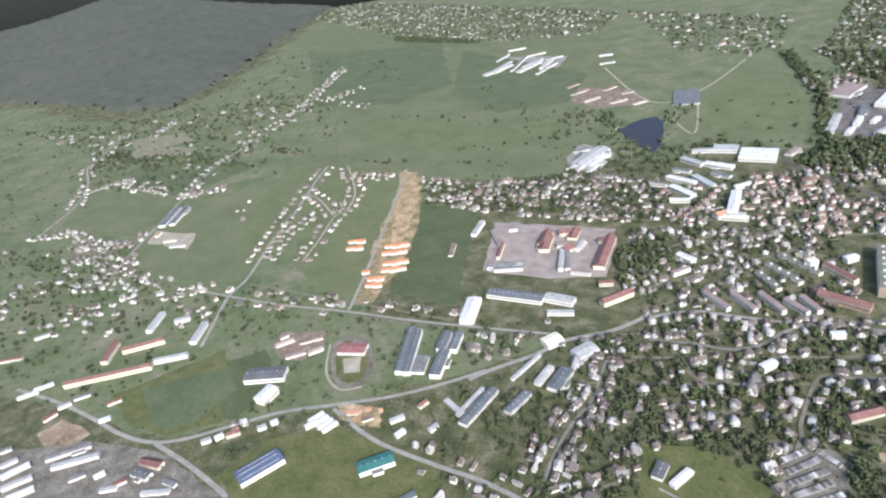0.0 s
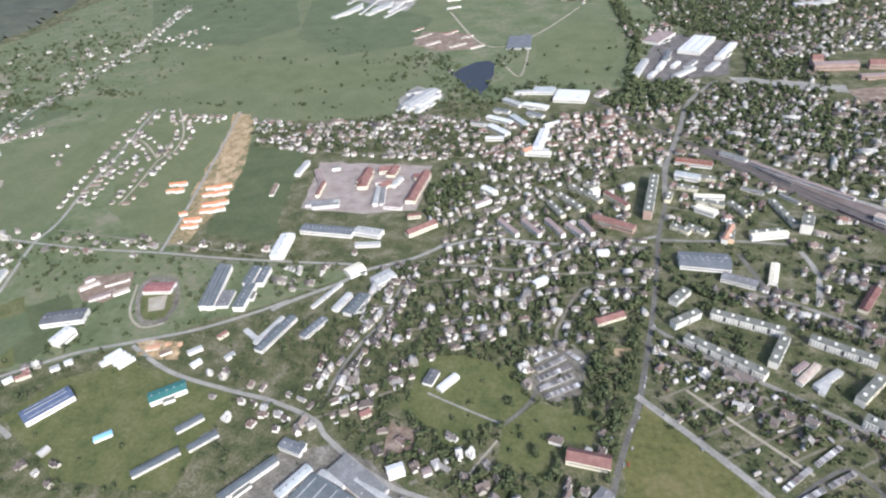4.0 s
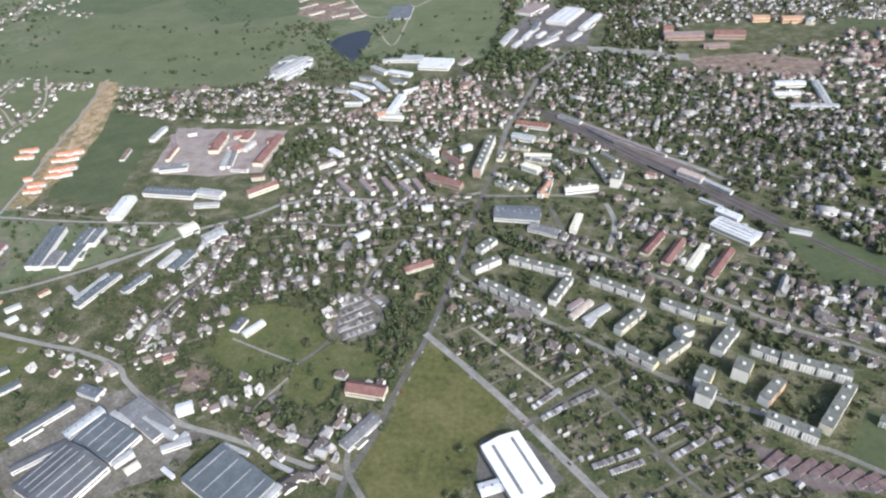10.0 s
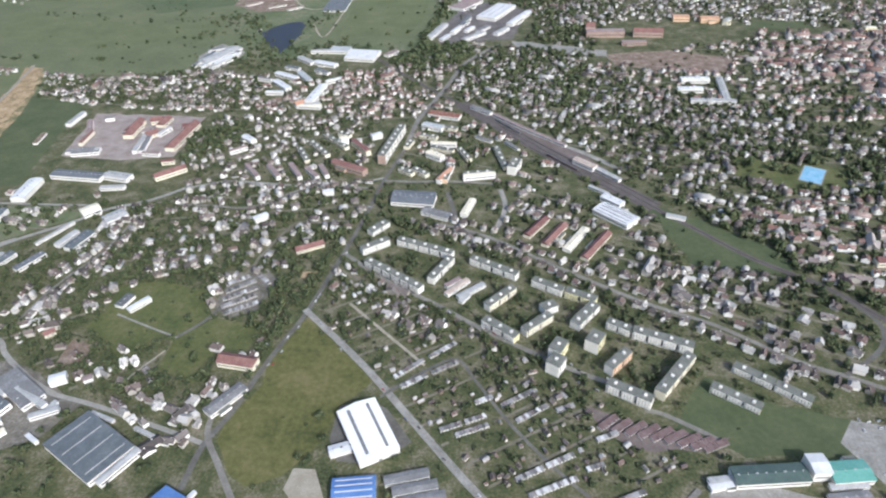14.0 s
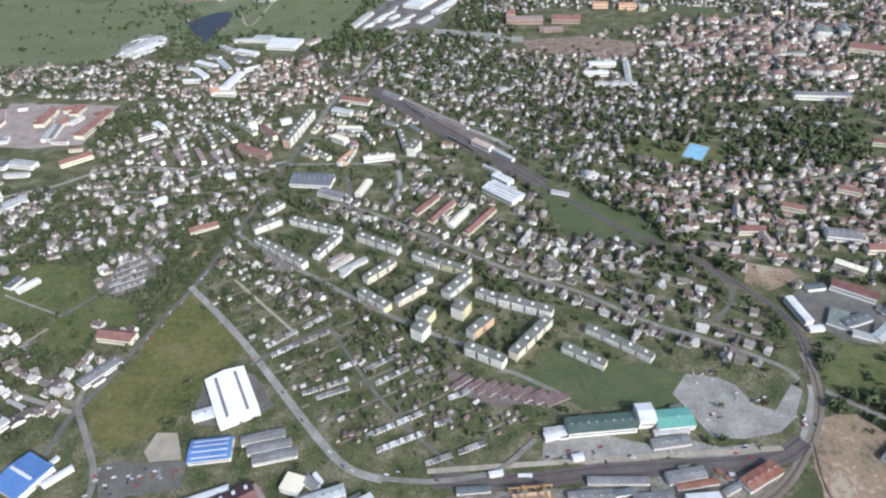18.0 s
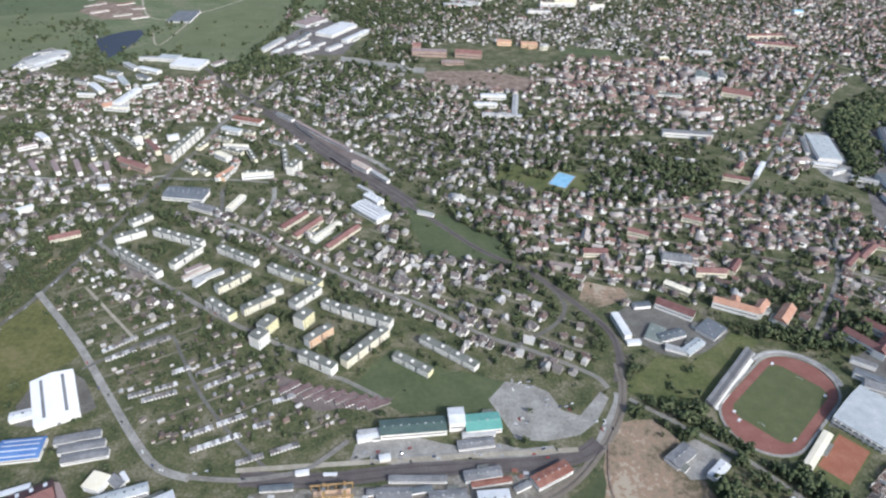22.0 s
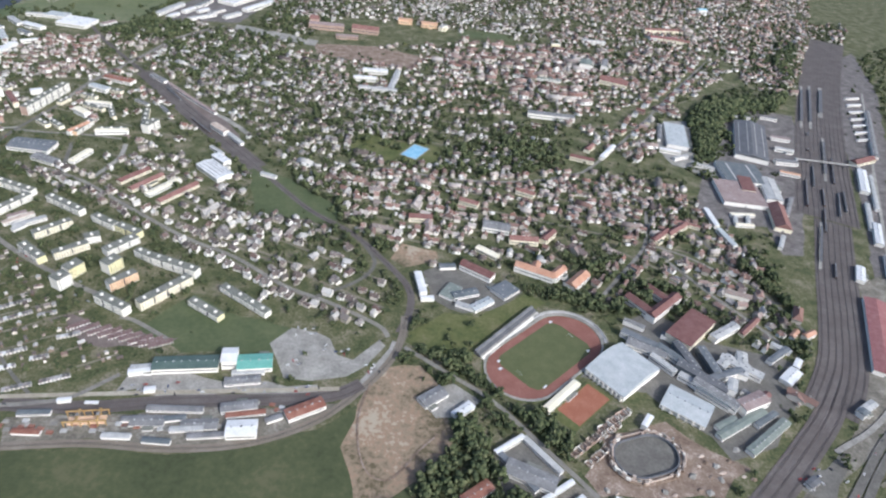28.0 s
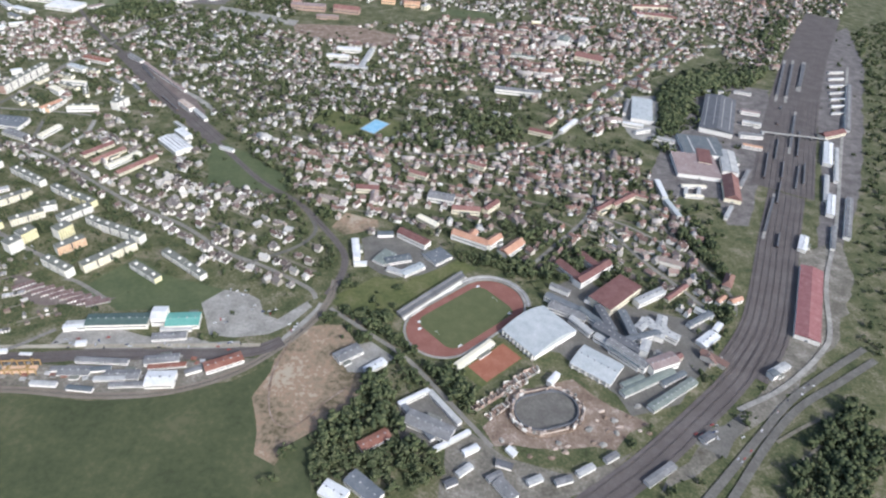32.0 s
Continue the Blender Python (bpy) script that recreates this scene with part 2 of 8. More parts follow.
M_bright_blue = material("bright_blue_roof", [(.07, .15, .36), (.1, .2, .44), (.16, .27, .5)], 0.55, 12, 2, 0.6)
M_sky_pale = material("pale_blue_roof", [(.31, .345, .355), (.4, .43, .44), (.5, .52, .53)], 0.75, 12, 2, 0.8, 0, "", 0, 0.2)
M_yard_roof = material("faded_pink_roof", [(.2, .15, .15), (.27, .21, .2), (.35, .29, .28)], 0.85, 14, 2, 0.7)
M_roofless = material("raw_masonry", [(.3, .22, .18), (.45, .37, .31), (.62, .55, .48)], 0.9, 10, 1.2, 0.8)
M_glass = material("window_glass", [(.05, .058, .065), (.12, .13, .14)], 0.12, 6, 1, 0.6, 0, "", 0, 0.5)
M_garage_red = material("faded_garage_roof", [(.125, .082, .078), (.175, .12, .114), (.25, .19, .18)], 0.85, 9, 1.2, 0.9)
M_track = material("red_running_track", [(.165, .073, .057), (.215, .096, .076), (.28, .145, .12)], 0.9, 25, 2, 0.6)
M_clay = material("orange_clay", [(.22, .085, .055), (.28, .115, .072), (.35, .165, .115)], 0.95, 14, 2, 0.6)
M_pitch = material("pitch_turf", [(.07, .085, .036), (.092, .106, .048), (.122, .128, .064)], 0.95, 16, 2, 0.6)
M_poolwater = material("pool_water", [(.16, .38, .56), (.24, .47, .64), (.36, .55, .68)], 0.2, 12, 3, 0.9, 0, "", 0, 0.5)

# ---- building blocks ----
GX, GY, CELL = -3600, -400, 4.0
busy = np.zeros((2000, 1400), np.uint8)
XS = GX + CELL * (np.arange(busy.shape[0]) + 0.5)
YS = GY + CELL * (np.arange(busy.shape[1]) + 0.5)
count = {"lift": 0}


def inside(poly, x, y):
    hit = np.zeros(np.broadcast(x, y).shape, bool)
    for (x0, y0), (x1, y1) in zip(poly, poly[1:] + poly[:1]):
        if y0 != y1:
            hit ^= ((y0 > y) != (y1 > y)) & (x < (x1 - x0) * (y - y0) / (y1 - y0) + x0)
    return hit


def mark(poly, code):
    poly = [tuple(q) for q in poly]
    xs, ys = [q[0] for q in poly], [q[1] for q in poly]
    i0, i1 = (int(np.clip((v - GX) / CELL, 0, busy.shape[0])) for v in (min(xs), max(xs) + CELL))
    j0, j1 = (int(np.clip((v - GY) / CELL, 0, busy.shape[1])) for v in (min(ys), max(ys) + CELL))
    if i1 > i0 and j1 > j0:
        busy[i0:i1, j0:j1][inside(poly, XS[i0:i1, None], YS[None, j0:j1])] |= code


def rect(x, y, length, width, turn, margin=0.0):
    c, s, a, b = math.cos(radians(turn)), math.sin(radians(turn)), length / 2 + margin, width / 2 + margin
    return [(x + c * u - s * v, y + s * u + c * v) for u, v in ((-a, -b), (a, -b), (a, b), (-a, b))]


def flat_mesh(name, verts, faces, mats):
    me = bpy.data.meshes.new(name)
    me.from_pydata(verts, [], faces)
    for m in mats if isinstance(mats, (list, tuple)) else [mats]:
        me.materials.append(m)
    return me


def mass(name, verts, tris, mats, index=None):
    """A large triangle mesh from arrays."""
    me = bpy.data.meshes.new(name)
    n = len(tris)
    me.vertices.add(len(verts))
    me.vertices.foreach_set("co", np.ascontiguousarray(verts, np.float32).ravel())
    me.loops.add(3 * n)
    me.loops.foreach_set("vertex_index", np.ascontiguousarray(tris, np.int32).ravel())
    me.polygons.add(n)
    me.polygons.foreach_set("loop_start", np.arange(0, 3 * n, 3, dtype=np.int32))
    for m in mats:
        me.materials.append(m)
    if index is not None:
        me.polygons.foreach_set("material_index", np.ascontiguousarray(index, np.int32))
    me.update(calc_edges=True)
    return me


def part(name, me, parent, label="", kind=""):
    ob = new(name, me)
    ob.parent = parent
    return tagged(ob, label, kind=kind)


def ribbon(line, half):
    """Left and right edges of a strip along a smooth line."""
    pts = [Vector(q) for q in line]
    fine = []
    for k in range(len(pts) - 1):
        a, b, c, d = pts[max(k - 1, 0)], pts[k], pts[k + 1], pts[min(k + 2, len(pts) - 1)]
        for s in range(6):
            u = s / 6
            fine.append(0.5 * (2 * b + (c - a) * u + (2 * a - 5 * b + 4 * c - d) * u * u + (3 * b - a - 3 * c + d) * u ** 3))
    fine.append(pts[-1])
    left, right = [], []
    for k, q in enumerate(fine):
        way = (fine[min(k + 1, len(fine) - 1)] - fine[max(k - 1, 0)]).normalized()
        side = Vector((-way.y, way.x)) * half
        left.append(q + side), right.append(q - side)
    return fine, left, right


def strip_mesh(name, left, right, z, mat):
    n = len(left)
    verts = [(q.x, q.y, z) for q in left] + [(q.x, q.y, z) for q in right]
    return flat_mesh(name, verts, [(k, n + k, n + k + 1, k + 1) for k in range(n - 1)], mat)


ROAD_LABELS = {"road": "two-lane town road with pale worn surface", "avenue": "wide grey asphalt avenue lined with trees",
               "lane": "narrow lane between gardens and houses", "track": "dusty farm track across the meadow",
               "railway": "dark brown ballast bed with steel rails", "expressway": "grey asphalt carriageway of an expressway", "footpath": "thin trodden footpath round the sports ground"}
rail_lines = []


def road(name, line, width, mat):
    if mat is M_road and sum(q[0] for q in line) / len(line) > -450 or mat is M_road and name == "lane":
        mat = M_street
    if name in ("road", "avenue"):
        width *= 0.82
    fine, left, right = ribbon(line, width / 2)
    count["lift"] += 1
    ob = new(name, strip_mesh(name, left, right, 0.25 + 0.008 * count["lift"], mat))
    tagged(ob, ROAD_LABELS[name], "railway" if name == "railway" else "road", kind="structure")
    wide = ribbon(line, width / 2 + 4)
    for k in range(len(fine) - 1):
        mark([wide[1][k], wide[1][k + 1], wide[2][k + 1], wide[2][k]], 1)
    if name == "railway":
        rail_lines.append((ob, line, width))


def ragged(poly, far=4.0, step=22.0):
    """The outline with its edges broken into short uneven pieces."""
    out = []
    for (x0, y0), (x1, y1) in zip(poly, poly[1:] + poly[:1]):
        n = max(1, min(24, int(math.hypot(x1 - x0, y1 - y0) / step)))
        for k in range(n):
            u = x0 + (x1 - x0) * k / n, y0 + (y1 - y0) * k / n
            w = noise.noise((u[0] / 31, u[1] / 31, 3.0)), noise.noise((u[0] / 31, u[1] / 31, 8.0))
            out.append((u[0] + far * 2 * w[0], u[1] + far * 2 * w[1]))
    return out


def patch(name, poly, mat, lift, label):
    count["lift"] += 1
    poly = ragged(list(poly), 2.5 if name == "sports_ground" else 5.0)
    z = lift + 0.0007 * count["lift"]
    ob = new(name, flat_mesh(name, [(x, y, z) for x, y in poly], [range(len(poly))], mat))
    tagged(ob, label, name.replace("_", " "), kind="structure")
    if name not in ("building_plot", "grassland"):
        mark(list(poly), 4)


zones, house_rows = [], []


def zone(name, poly, **how):
    zones.append((name, list(poly), how))


def lined(line, gap, away, mix, share=0.85):
    """Houses on both sides of a street."""
    house_rows.append((line, gap, away, mix, share))


def box(bm, x0, x1, y0, y1, z0, z1, mat=0, bottom=False):
    v = [bm.verts.new((x, y, z)) for z in (z0, z1) for x, y in ((x0, y0), (x1, y0), (x1, y1), (x0, y1))]
    quads = [(0, 1, 5, 4), (1, 2, 6, 5), (2, 3, 7, 6), (3, 0, 4, 7), (4, 5, 6, 7)] + ([(3, 2, 1, 0)] if bottom else [])
    for q in quads:
        bm.faces.new([v[k] for k in q]).material_index = mat


def done(bm, name, *mats):
    me = bpy.data.meshes.new(name)
    bm.to_mesh(me)
    bm.free()
    for m in mats:
        me.materials.append(m)
    return me


def box_mesh(name, mat, *boxes):
    bm = bmesh.new()
    for bx in boxes:
        box(bm, *bx, bottom=True)
    return done(bm, name, mat)


def stand(name, x, y, turn, label, category, group=""):
    base = new(name)
    base.matrix_world = pose(x, y, 0, 0, 0, turn)
    return tagged(base, label, category, group)




def apartment_block(x, y, length, width, turn, height, end=None, face=None):
    mark(rect(x, y, length, width, turn, 9), 2)
    a, b = length / 2, width / 2
    storeys = max(3, round(height / 2.9))
    tone = end or M_panel
    flats = stand("apartment_block", x, y, turn, f"{storeys}-storey pale concrete panel apartment block with flat felt roof", "apartment building", "apartment blocks")
    wall = part("wall", box_mesh("wall", end if end is M_cream else M_panel, (-a, a, -b, b, 0, height)), flats)
    top = part("roof", box_mesh("roof", M_felt, (-a - .3, a + .3, -b - .3, b + .3, height, height + .5)), flats, "grey felt roof")
    if end:
        for s in (-1, 1):
            part("gable_panel", box_mesh("gable_panel", end, (s * a - .12, s * a + .12, -b - .1, b + .1, 0.5, height - .05)), flats, "coloured gable wall")
    for k in range(max(1, round(length / 18))):
        u = -a + (k + .5) * length / max(1, round(length / 18))
        part("roof_hatch", box_mesh("roof_hatch", M_panel, (u - 1.6, u + 1.6, -1.8, 1.8, height + .5, height + 2.4)), top)
    for s in (-1, 1):
        bm, n = bmesh.new(), max(3, int(length / 3.3))
        step, rise = (length - 1.6) / n, (height - 1.4) / storeys
        for f in range(storeys):
            z = 1.5 + f * rise
            for k in range(n):
                u = -a + .8 + (k + .5) * step
                box(bm, u - .55, u + .55, s * b - (.86 if s < 0 else .05), s * b + .05, z, z + 1.1)
        part("glazing", done(bm, "glazing", M_glass), wall, "rows of dark windows", "stuff")
    if face:
        part("facade_panel", box_mesh("facade_panel", face, (-a + .05, a - .05, -b - .03, -b + .03, .4, height - .05)), wall, "coloured rendered front")
    stairs = max(1, round(length / 18))
    for k in range(stairs):
        u = -a + (k + .5) * length / stairs
        part("stairwell", box_mesh("stairwell", M_cream, (u - 1.3, u + 1.3, b - .1, b + .5, 0, height - .3)), flats)
        edge = -a + k * length / stairs
        part("balcony_front", box_mesh("balcony_front", face or (tone if end is M_cream else M_panel), (u - length / stairs * .39, u + length / stairs * .39, -b - .8, -b + .02, 2.4, height - .4)), flats, "projecting row of enclosed balconies")
        if k:
            # shade of the entrance recess, put in as a flat strip of dark glass
            part("stair_window", box_mesh("stair_window", M_glass, (edge - .9, edge + .9, -b - .07, -b + .05, 2.2, height - .6)), flats, "tall dark strip standing in for a shaded recess between balconies")
    return flats




def hall(x, y, length, width, turn, height, roof, skylights=0, vault=0, flat=0, vents=0, posts=0, wall=None):
    mark(rect(x, y, length, width, turn, 6), 2)
    a, b = length / 2, width / 2
    words = roof.name.replace("_", " ")
    if width >= 19:
        name, label, cat = "hall", f"large hall with {words} and pale walls", "hall"
    elif roof in (M_tile_red, M_tile_dark, M_tile_orange, M_orange_roof, M_terrace):
        name, label, cat = "tiled_building", f"plastered building with {words}", "building"
    elif length < 30:
        name, label, cat = "shed", f"small plain shed with {words}", "shed"
    else:
        name, label, cat = "long_building", f"long building with {words} and pale rendered walls", "building"
    works = stand(name, x, y, turn, label, cat, name.replace("_", " ") + "s of the town")
    given = wall
    wall = {"tile": M_cream, "oran": M_orange_roof}.get(roof.name[:4], M_white_wall)
    if roof.name in ("red_tile_roof", "dark_red_roof", "orange_tile_roof"):
        wall = M_cream
    if roof in (M_green_roof, M_teal_roof, M_white_roof, M_bright_roof, M_bright_blue, M_tile_orange):
        wall = M_panel
    wall = given or (M_white_wall if roof in (M_terrace, M_tile_orange) else wall)
    body = part("wall", box_mesh("wall", wall, (-a, a, -b, b, 0, height)), works)
    over, rise = 0.5, width * (0.11 if vault else 0.32 if "tile" in roof.name or roof is M_brick or "dark_red" in roof.name else 0.09)
    rise = 0.35 if flat else rise
    bm = bmesh.new()
    steps = 8 if vault else 2
    prof = []
    for k in range(steps + 1):
        u = -1 + 2 * k / steps
        prof.append((u * (b + over), height + (rise * math.cos(u * math.pi / 2) if vault else rise * (1 - abs(u)))))
    top = [[bm.verts.new((s * (a + over), v, z + .35)) for v, z in prof] for s in (-1, 1)]
    low = [[bm.verts.new((s * (a + over), v, z)) for v, z in prof] for s in (-1, 1)]
    for k in range(steps):
        bm.faces.new((top[0][k], top[1][k], top[1][k + 1], top[0][k + 1]))
        bm.faces.new((low[0][k + 1], low[1][k + 1], low[1][k], low[0][k]))
    for s, flip in ((0, 1), (1, 0)):
        for k in range(steps):
            q = (top[s][k], top[s][k + 1], low[s][k + 1], low[s][k])
            bm.faces.new(q[::-1] if flip else q)
        ring = low[s]
        mid = [bm.verts.new((top[s][0].co.x * (a / (a + over)), prof[j][0], height - .02)) for j in (0, steps)]
        bm.faces.new([mid[0], *ring[::1], mid[1]] if len(ring) > 2 else [mid[0], *ring])
    for k in (0, steps):
        bm.faces.new((top[0][k], low[0][k], low[1][k], top[1][k]))
    bmesh.ops.recalc_face_normals(bm, faces=bm.faces)
    if length >= 24 and width >= 11 and not skylights and not vault and "tile" not in roof.name and "red" not in roof.name:
        n = int(length / 8)
        for k in range(n):
            u = -a + (k + .5) * length / n
            z = height + rise + .3
            v = 0 if not flat else (k % 3 - 1) * b * .5
            w = .45 + .35 * ((k * 5 + int(x)) % 3)
            box(bm, u - w, u + w, v - .7, v + .7, z - .3, z + .35 + .25 * ((k + int(y)) % 3), 1)
    cover = part("roof", done(bm, "roof", roof, M_dark_roof if roof in (M_white_roof, M_pale_roof, M_sky_pale) else M_pale_roof), works, words)
    if length >= 28 and width >= 9 and int(x * 3 + y) % 5 < 2:
        s, u, d = (1 if int(x) % 2 else -1), (int(y) % 7 - 3) * length / 12, 3.5 + width * .14
        e0, e1 = sorted((s * b, s * (b + d)))
        annex = bmesh.new()
        box(annex, u - length * .16, u + length * .14, e0, e1, 0, height * .62)
        box(annex, u - length * .165, u + length * .145, e0 - .2, e1 + .2, height * .62, height * .62 + .4, 1)
        part("annex", done(annex, "annex", wall, M_felt), works, "low flat-roofed annex")
    for k in range(skylights):
        u = -b + (k + .5) * width / skylights
        z = height + rise * (1 - abs(u) / b) + .4
        part("skylight", box_mesh("skylight", M_grey_roof if roof in (M_white_roof, M_bright_roof) else M_pale_roof if roof is not M_bright_blue else M_white_roof, (-a * .85, a * .85, u - (1.6 if skylights < 3 else .6), u + (1.6 if skylights < 3 else .6), z - .3, z + .3)), cover, "raised strip skylight")
    side = 1 if math.cos(radians(turn)) < 0 else -1
    for k in range(posts):
        u = -a + (k + .5) * length / posts
        part("buttress", box_mesh("buttress", M_panel, (u - .8, u + .8, *sorted((side * b, side * (b + 2.4))), 0, height * .8)), body, "white concrete buttress")
    for k in range(vents):
        u, v = -a + (k // 2 + .5) * length / ((vents + 1) // 2), (k % 2 - .5) * b
        z = height + rise * .5 + .3
        part("roof_vent", box_mesh("roof_vent", M_white_roof, (u - 1.6, u + 1.6, v - 3, v + 3, z - .6, z + 1.2)), cover, "white roof vent")
    for s in (-1 if math.cos(radians(turn)) > 0 else 1,):
        z = height * .42
        if name == "shed":
            continue
        part("window_strip", box_mesh("window_strip", M_glass, (-a + 1.5, a - 1.5, s * b - .05, s * b + .05, z, z + min(1.5, height * .22))), body, "long strip window")
    if width >= 12:
        part("door", box_mesh("door", M_grey_roof, (a - .06, a + .06, -1.9, 1.9, 0, min(3.4, height * .7))), body, "grey loading door")
    return works


def garage_row(x, y, length, width, turn, height, roof):
    mark(rect(x, y, length, width, turn, 4), 2)
    a, b = length / 2, width / 2
    row = stand("garage_row", x, y, turn, "long low row of garages with sheet roof" if roof is M_grey_roof else "long low row of garages with dark red roof", "garages", "garage rows")
    body = part("wall", box_mesh("wall", M_wall1, (-a, a, -b, b, 0, height - .4)), row)
    n = max(2, int(length / 3.6))
    step = length / n
    bay = box_mesh("bay_roof", M_bay if roof is M_grey_roof else roof, (-step / 2 + .04, step / 2 - .04, -b - .3, b + .3, height - .4, height))
    leaf = box_mesh("garage_door", M_grey_roof, (-1.2, 1.2, -b - .06, -b + .04, 0, 2.1))
    for k in range(n):
        u = -a + (k + .5) * step
        part("bay_roof", bay, row).location = (u, 0, .12 * ((k * 7 + int(x)) % 5) - .2)
        part("garage_door", leaf, body).location = (u, 0, 0)


def gantry_crane(x, y, length, width, turn, height):
    mark(rect(x, y, length, width, turn, 4), 2)
    cr = stand("gantry_crane", x, y, turn, "weathered yellow steel gantry crane over the goods yard", "crane")
    a, b = length / 2, width / 2
    for s in (-1, 1):
        part("rail_beam", box_mesh("rail_beam", M_crane, (-a, a, s * b - .6, s * b + .6, height - 1.4, height)), cr)
        for k in range(6):
            u = -a + 1 + k * (length - 2) / 5
            part("leg", box_mesh("leg", M_crane, (u - .5, u + .5, s * b - .5, s * b + .5, 0, height - 1.4)), cr)
    for u in (-a * .35, a * .6):
        part("bridge", box_mesh("bridge", M_crane, (u - 1.3, u + 1.3, -b - .8, b + .8, height, height + 1.8)), cr)
        part("trolley", box_mesh("trolley", M_grey_roof, (u - 1.6, u + 1.6, -1.5, 1.5, height + 1.8, height + 3)), cr)
    part("stockpile", box_mesh("stockpile", M_orange, (-a + 3, a - 3, -b + 2, b - 2, 0, 2.4)), cr, "rust-coloured stacked steel")


# ---- sports grounds ----
def oval(bm, half_straight, radius, z, mat=0, steps=16):
    pts = []
    for s in (1, -1):
        for k in range(steps + 1):
            a = -math.pi / 2 + math.pi * k / steps
            pts.append((s * (half_straight + radius * math.cos(a)), s * radius * math.sin(a), z))
    f = bm.faces.new([bm.verts.new(q) for q in pts])
    f.material_index = mat


def oval_ring(bm, straight, r0, r1, z0, z1, steps=16):
    def loop(r, z):
        return [bm.verts.new((s * (straight + r * math.cos(-math.pi / 2 + math.pi * k / steps)), s * r * math.sin(-math.pi / 2 + math.pi * k / steps), z))
                for s in (1, -1) for k in range(steps + 1)]
    rings = [loop(r0, z0), loop(r0, z1), loop(r1, z1), loop(r1, z0)]
    n = len(rings[0])
    for a, b in zip(rings, rings[1:]):
        for k in range(n):
            bm.faces.new((a[k], a[(k + 1) % n], b[(k + 1) % n], b[k]))
    bmesh.ops.recalc_face_normals(bm, faces=bm.faces)


def athletics_stadium(x, y, length, width, turn, height):
    mark(rect(x, y, length, width, turn, 8), 2)
    st = stand("athletics_stadium", x, y, turn, "athletics stadium with red running track round a grass pitch", "stadium")
    r = width / 2
    half = length / 2 - r
    for name, add, z, m in (("embankment", 6, .28, M_grass), ("running_track", 0, .34, M_track)):
        bm = bmesh.new()
        oval(bm, half, r + add, z)
        part(name, done(bm, name, m), st)
    bm = bmesh.new()
    px, py, cut = half + 15, r - 10, 13
    bm.faces.new([bm.verts.new((u, v, .4)) for u, v in ((-px, -py + cut), (-px + 4, -py + 4), (-px + cut, -py), (px - cut, -py), (px - 4, -py + 4), (px, -py + cut), (px, py - cut), (px - 4, py - 4), (px - cut, py), (-px + cut, py), (-px + 4, py - 4), (-px, py - cut))])
    part("pitch", done(bm, "pitch", M_pitch), st, "mown green pitch")
    bm = bmesh.new()
    oval_ring(bm, half, r + .6, r + 3.8, .3, 1.3)
    part("kerb_wall", done(bm, "kerb_wall", M_concrete), st, "low pale concrete rim")
    for k in range(3):
        bm = bmesh.new()
        low, high = .3, 1.2 + .8 * k
        span = [radians(-48 + 7 * q) for q in range(21)]
        rows = [[bm.verts.new((half + rr * math.cos(q), rr * math.sin(q), z)) for q in span] for rr, z in ((r + 3.9 + 2 * k, low), (r + 3.9 + 2 * k, high), (r + 5.9 + 2 * k, high), (r + 5.9 + 2 * k, low))]
        for a, b in zip(rows, rows[1:]):
            for q in range(len(span) - 1):
                bm.faces.new((a[q], b[q], b[q + 1], a[q + 1]))
        for q in (0, -1):
            bm.faces.new([row[q] for row in rows])
        bmesh.ops.recalc_face_normals(bm, faces=bm.faces)
        part("curved_terrace", done(bm, "curved_terrace", (M_concrete, M_pale_roof, M_concrete)[k]), st, "curved concrete terrace step round the end of the track")
    for s in (-1, 1):
        part("goal", box_mesh("goal", M_white_roof, (s * (half + 8) - .1, s * (half + 8) + .1, -3.7, -3.5, .4, 2.8), (s * (half + 8) - .1, s * (half + 8) + .1, 3.5, 3.7, .4, 2.8), (s * (half + 8) - .1, s * (half + 8) + .1, -3.7, 3.7, 2.7, 2.9)), st)
    for u, v, l, w in ((-half - 20, 20, 5, 3), (-half - 12, 30, 4, 3), (half + 10, 34, 5, 3), (half + 4, -32, 4, 3), (-half, -34, 6, 2)):
        part("landing_mat", box_mesh("landing_mat", M_white_roof, (u - l / 2, u + l / 2, v - w / 2, v + w / 2, .3, 1.2)), st)


def grandstand(x, y, length, width, turn, height):
    mark(rect(x, y, length, width, turn, 4), 2)
    st = stand("grandstand", x, y, turn, "long pale concrete terrace beside the running track", "grandstand")
    for k in range(5):
        w = width / 5
        part("terrace_step", box_mesh("terrace_step", (M_panel, M_panel, M_concrete, M_dark_roof, M_dark_roof)[k], (-length / 2, length / 2, -width / 2 + k * w, -width / 2 + (k + 1) * w, 0, .8 + k * height / 5)), st)
    part("back_wall", box_mesh("back_wall", M_grey_roof, (-length / 2, length / 2, width / 2, width / 2 + 4, 0, height + 1.6)), st, "dark roofed back of the terrace")


def clay_pitch(x, y, length, width, turn, height):
    mark(rect(x, y, length, width, turn, 3), 2)
    st = stand("clay_pitch", x, y, turn, "orange clay pitch with grass margin", "sports pitch")
    part("grass_margin", box_mesh("grass_margin", M_grass, (-length / 2 - 6, length / 2, -width / 2 - 2, width / 2 + 2, .1, .3)), st)
    part("clay", box_mesh("clay", M_clay, (-length / 2 + 6, length / 2 - 3, -width / 2, width / 2, .3, .36)), st)


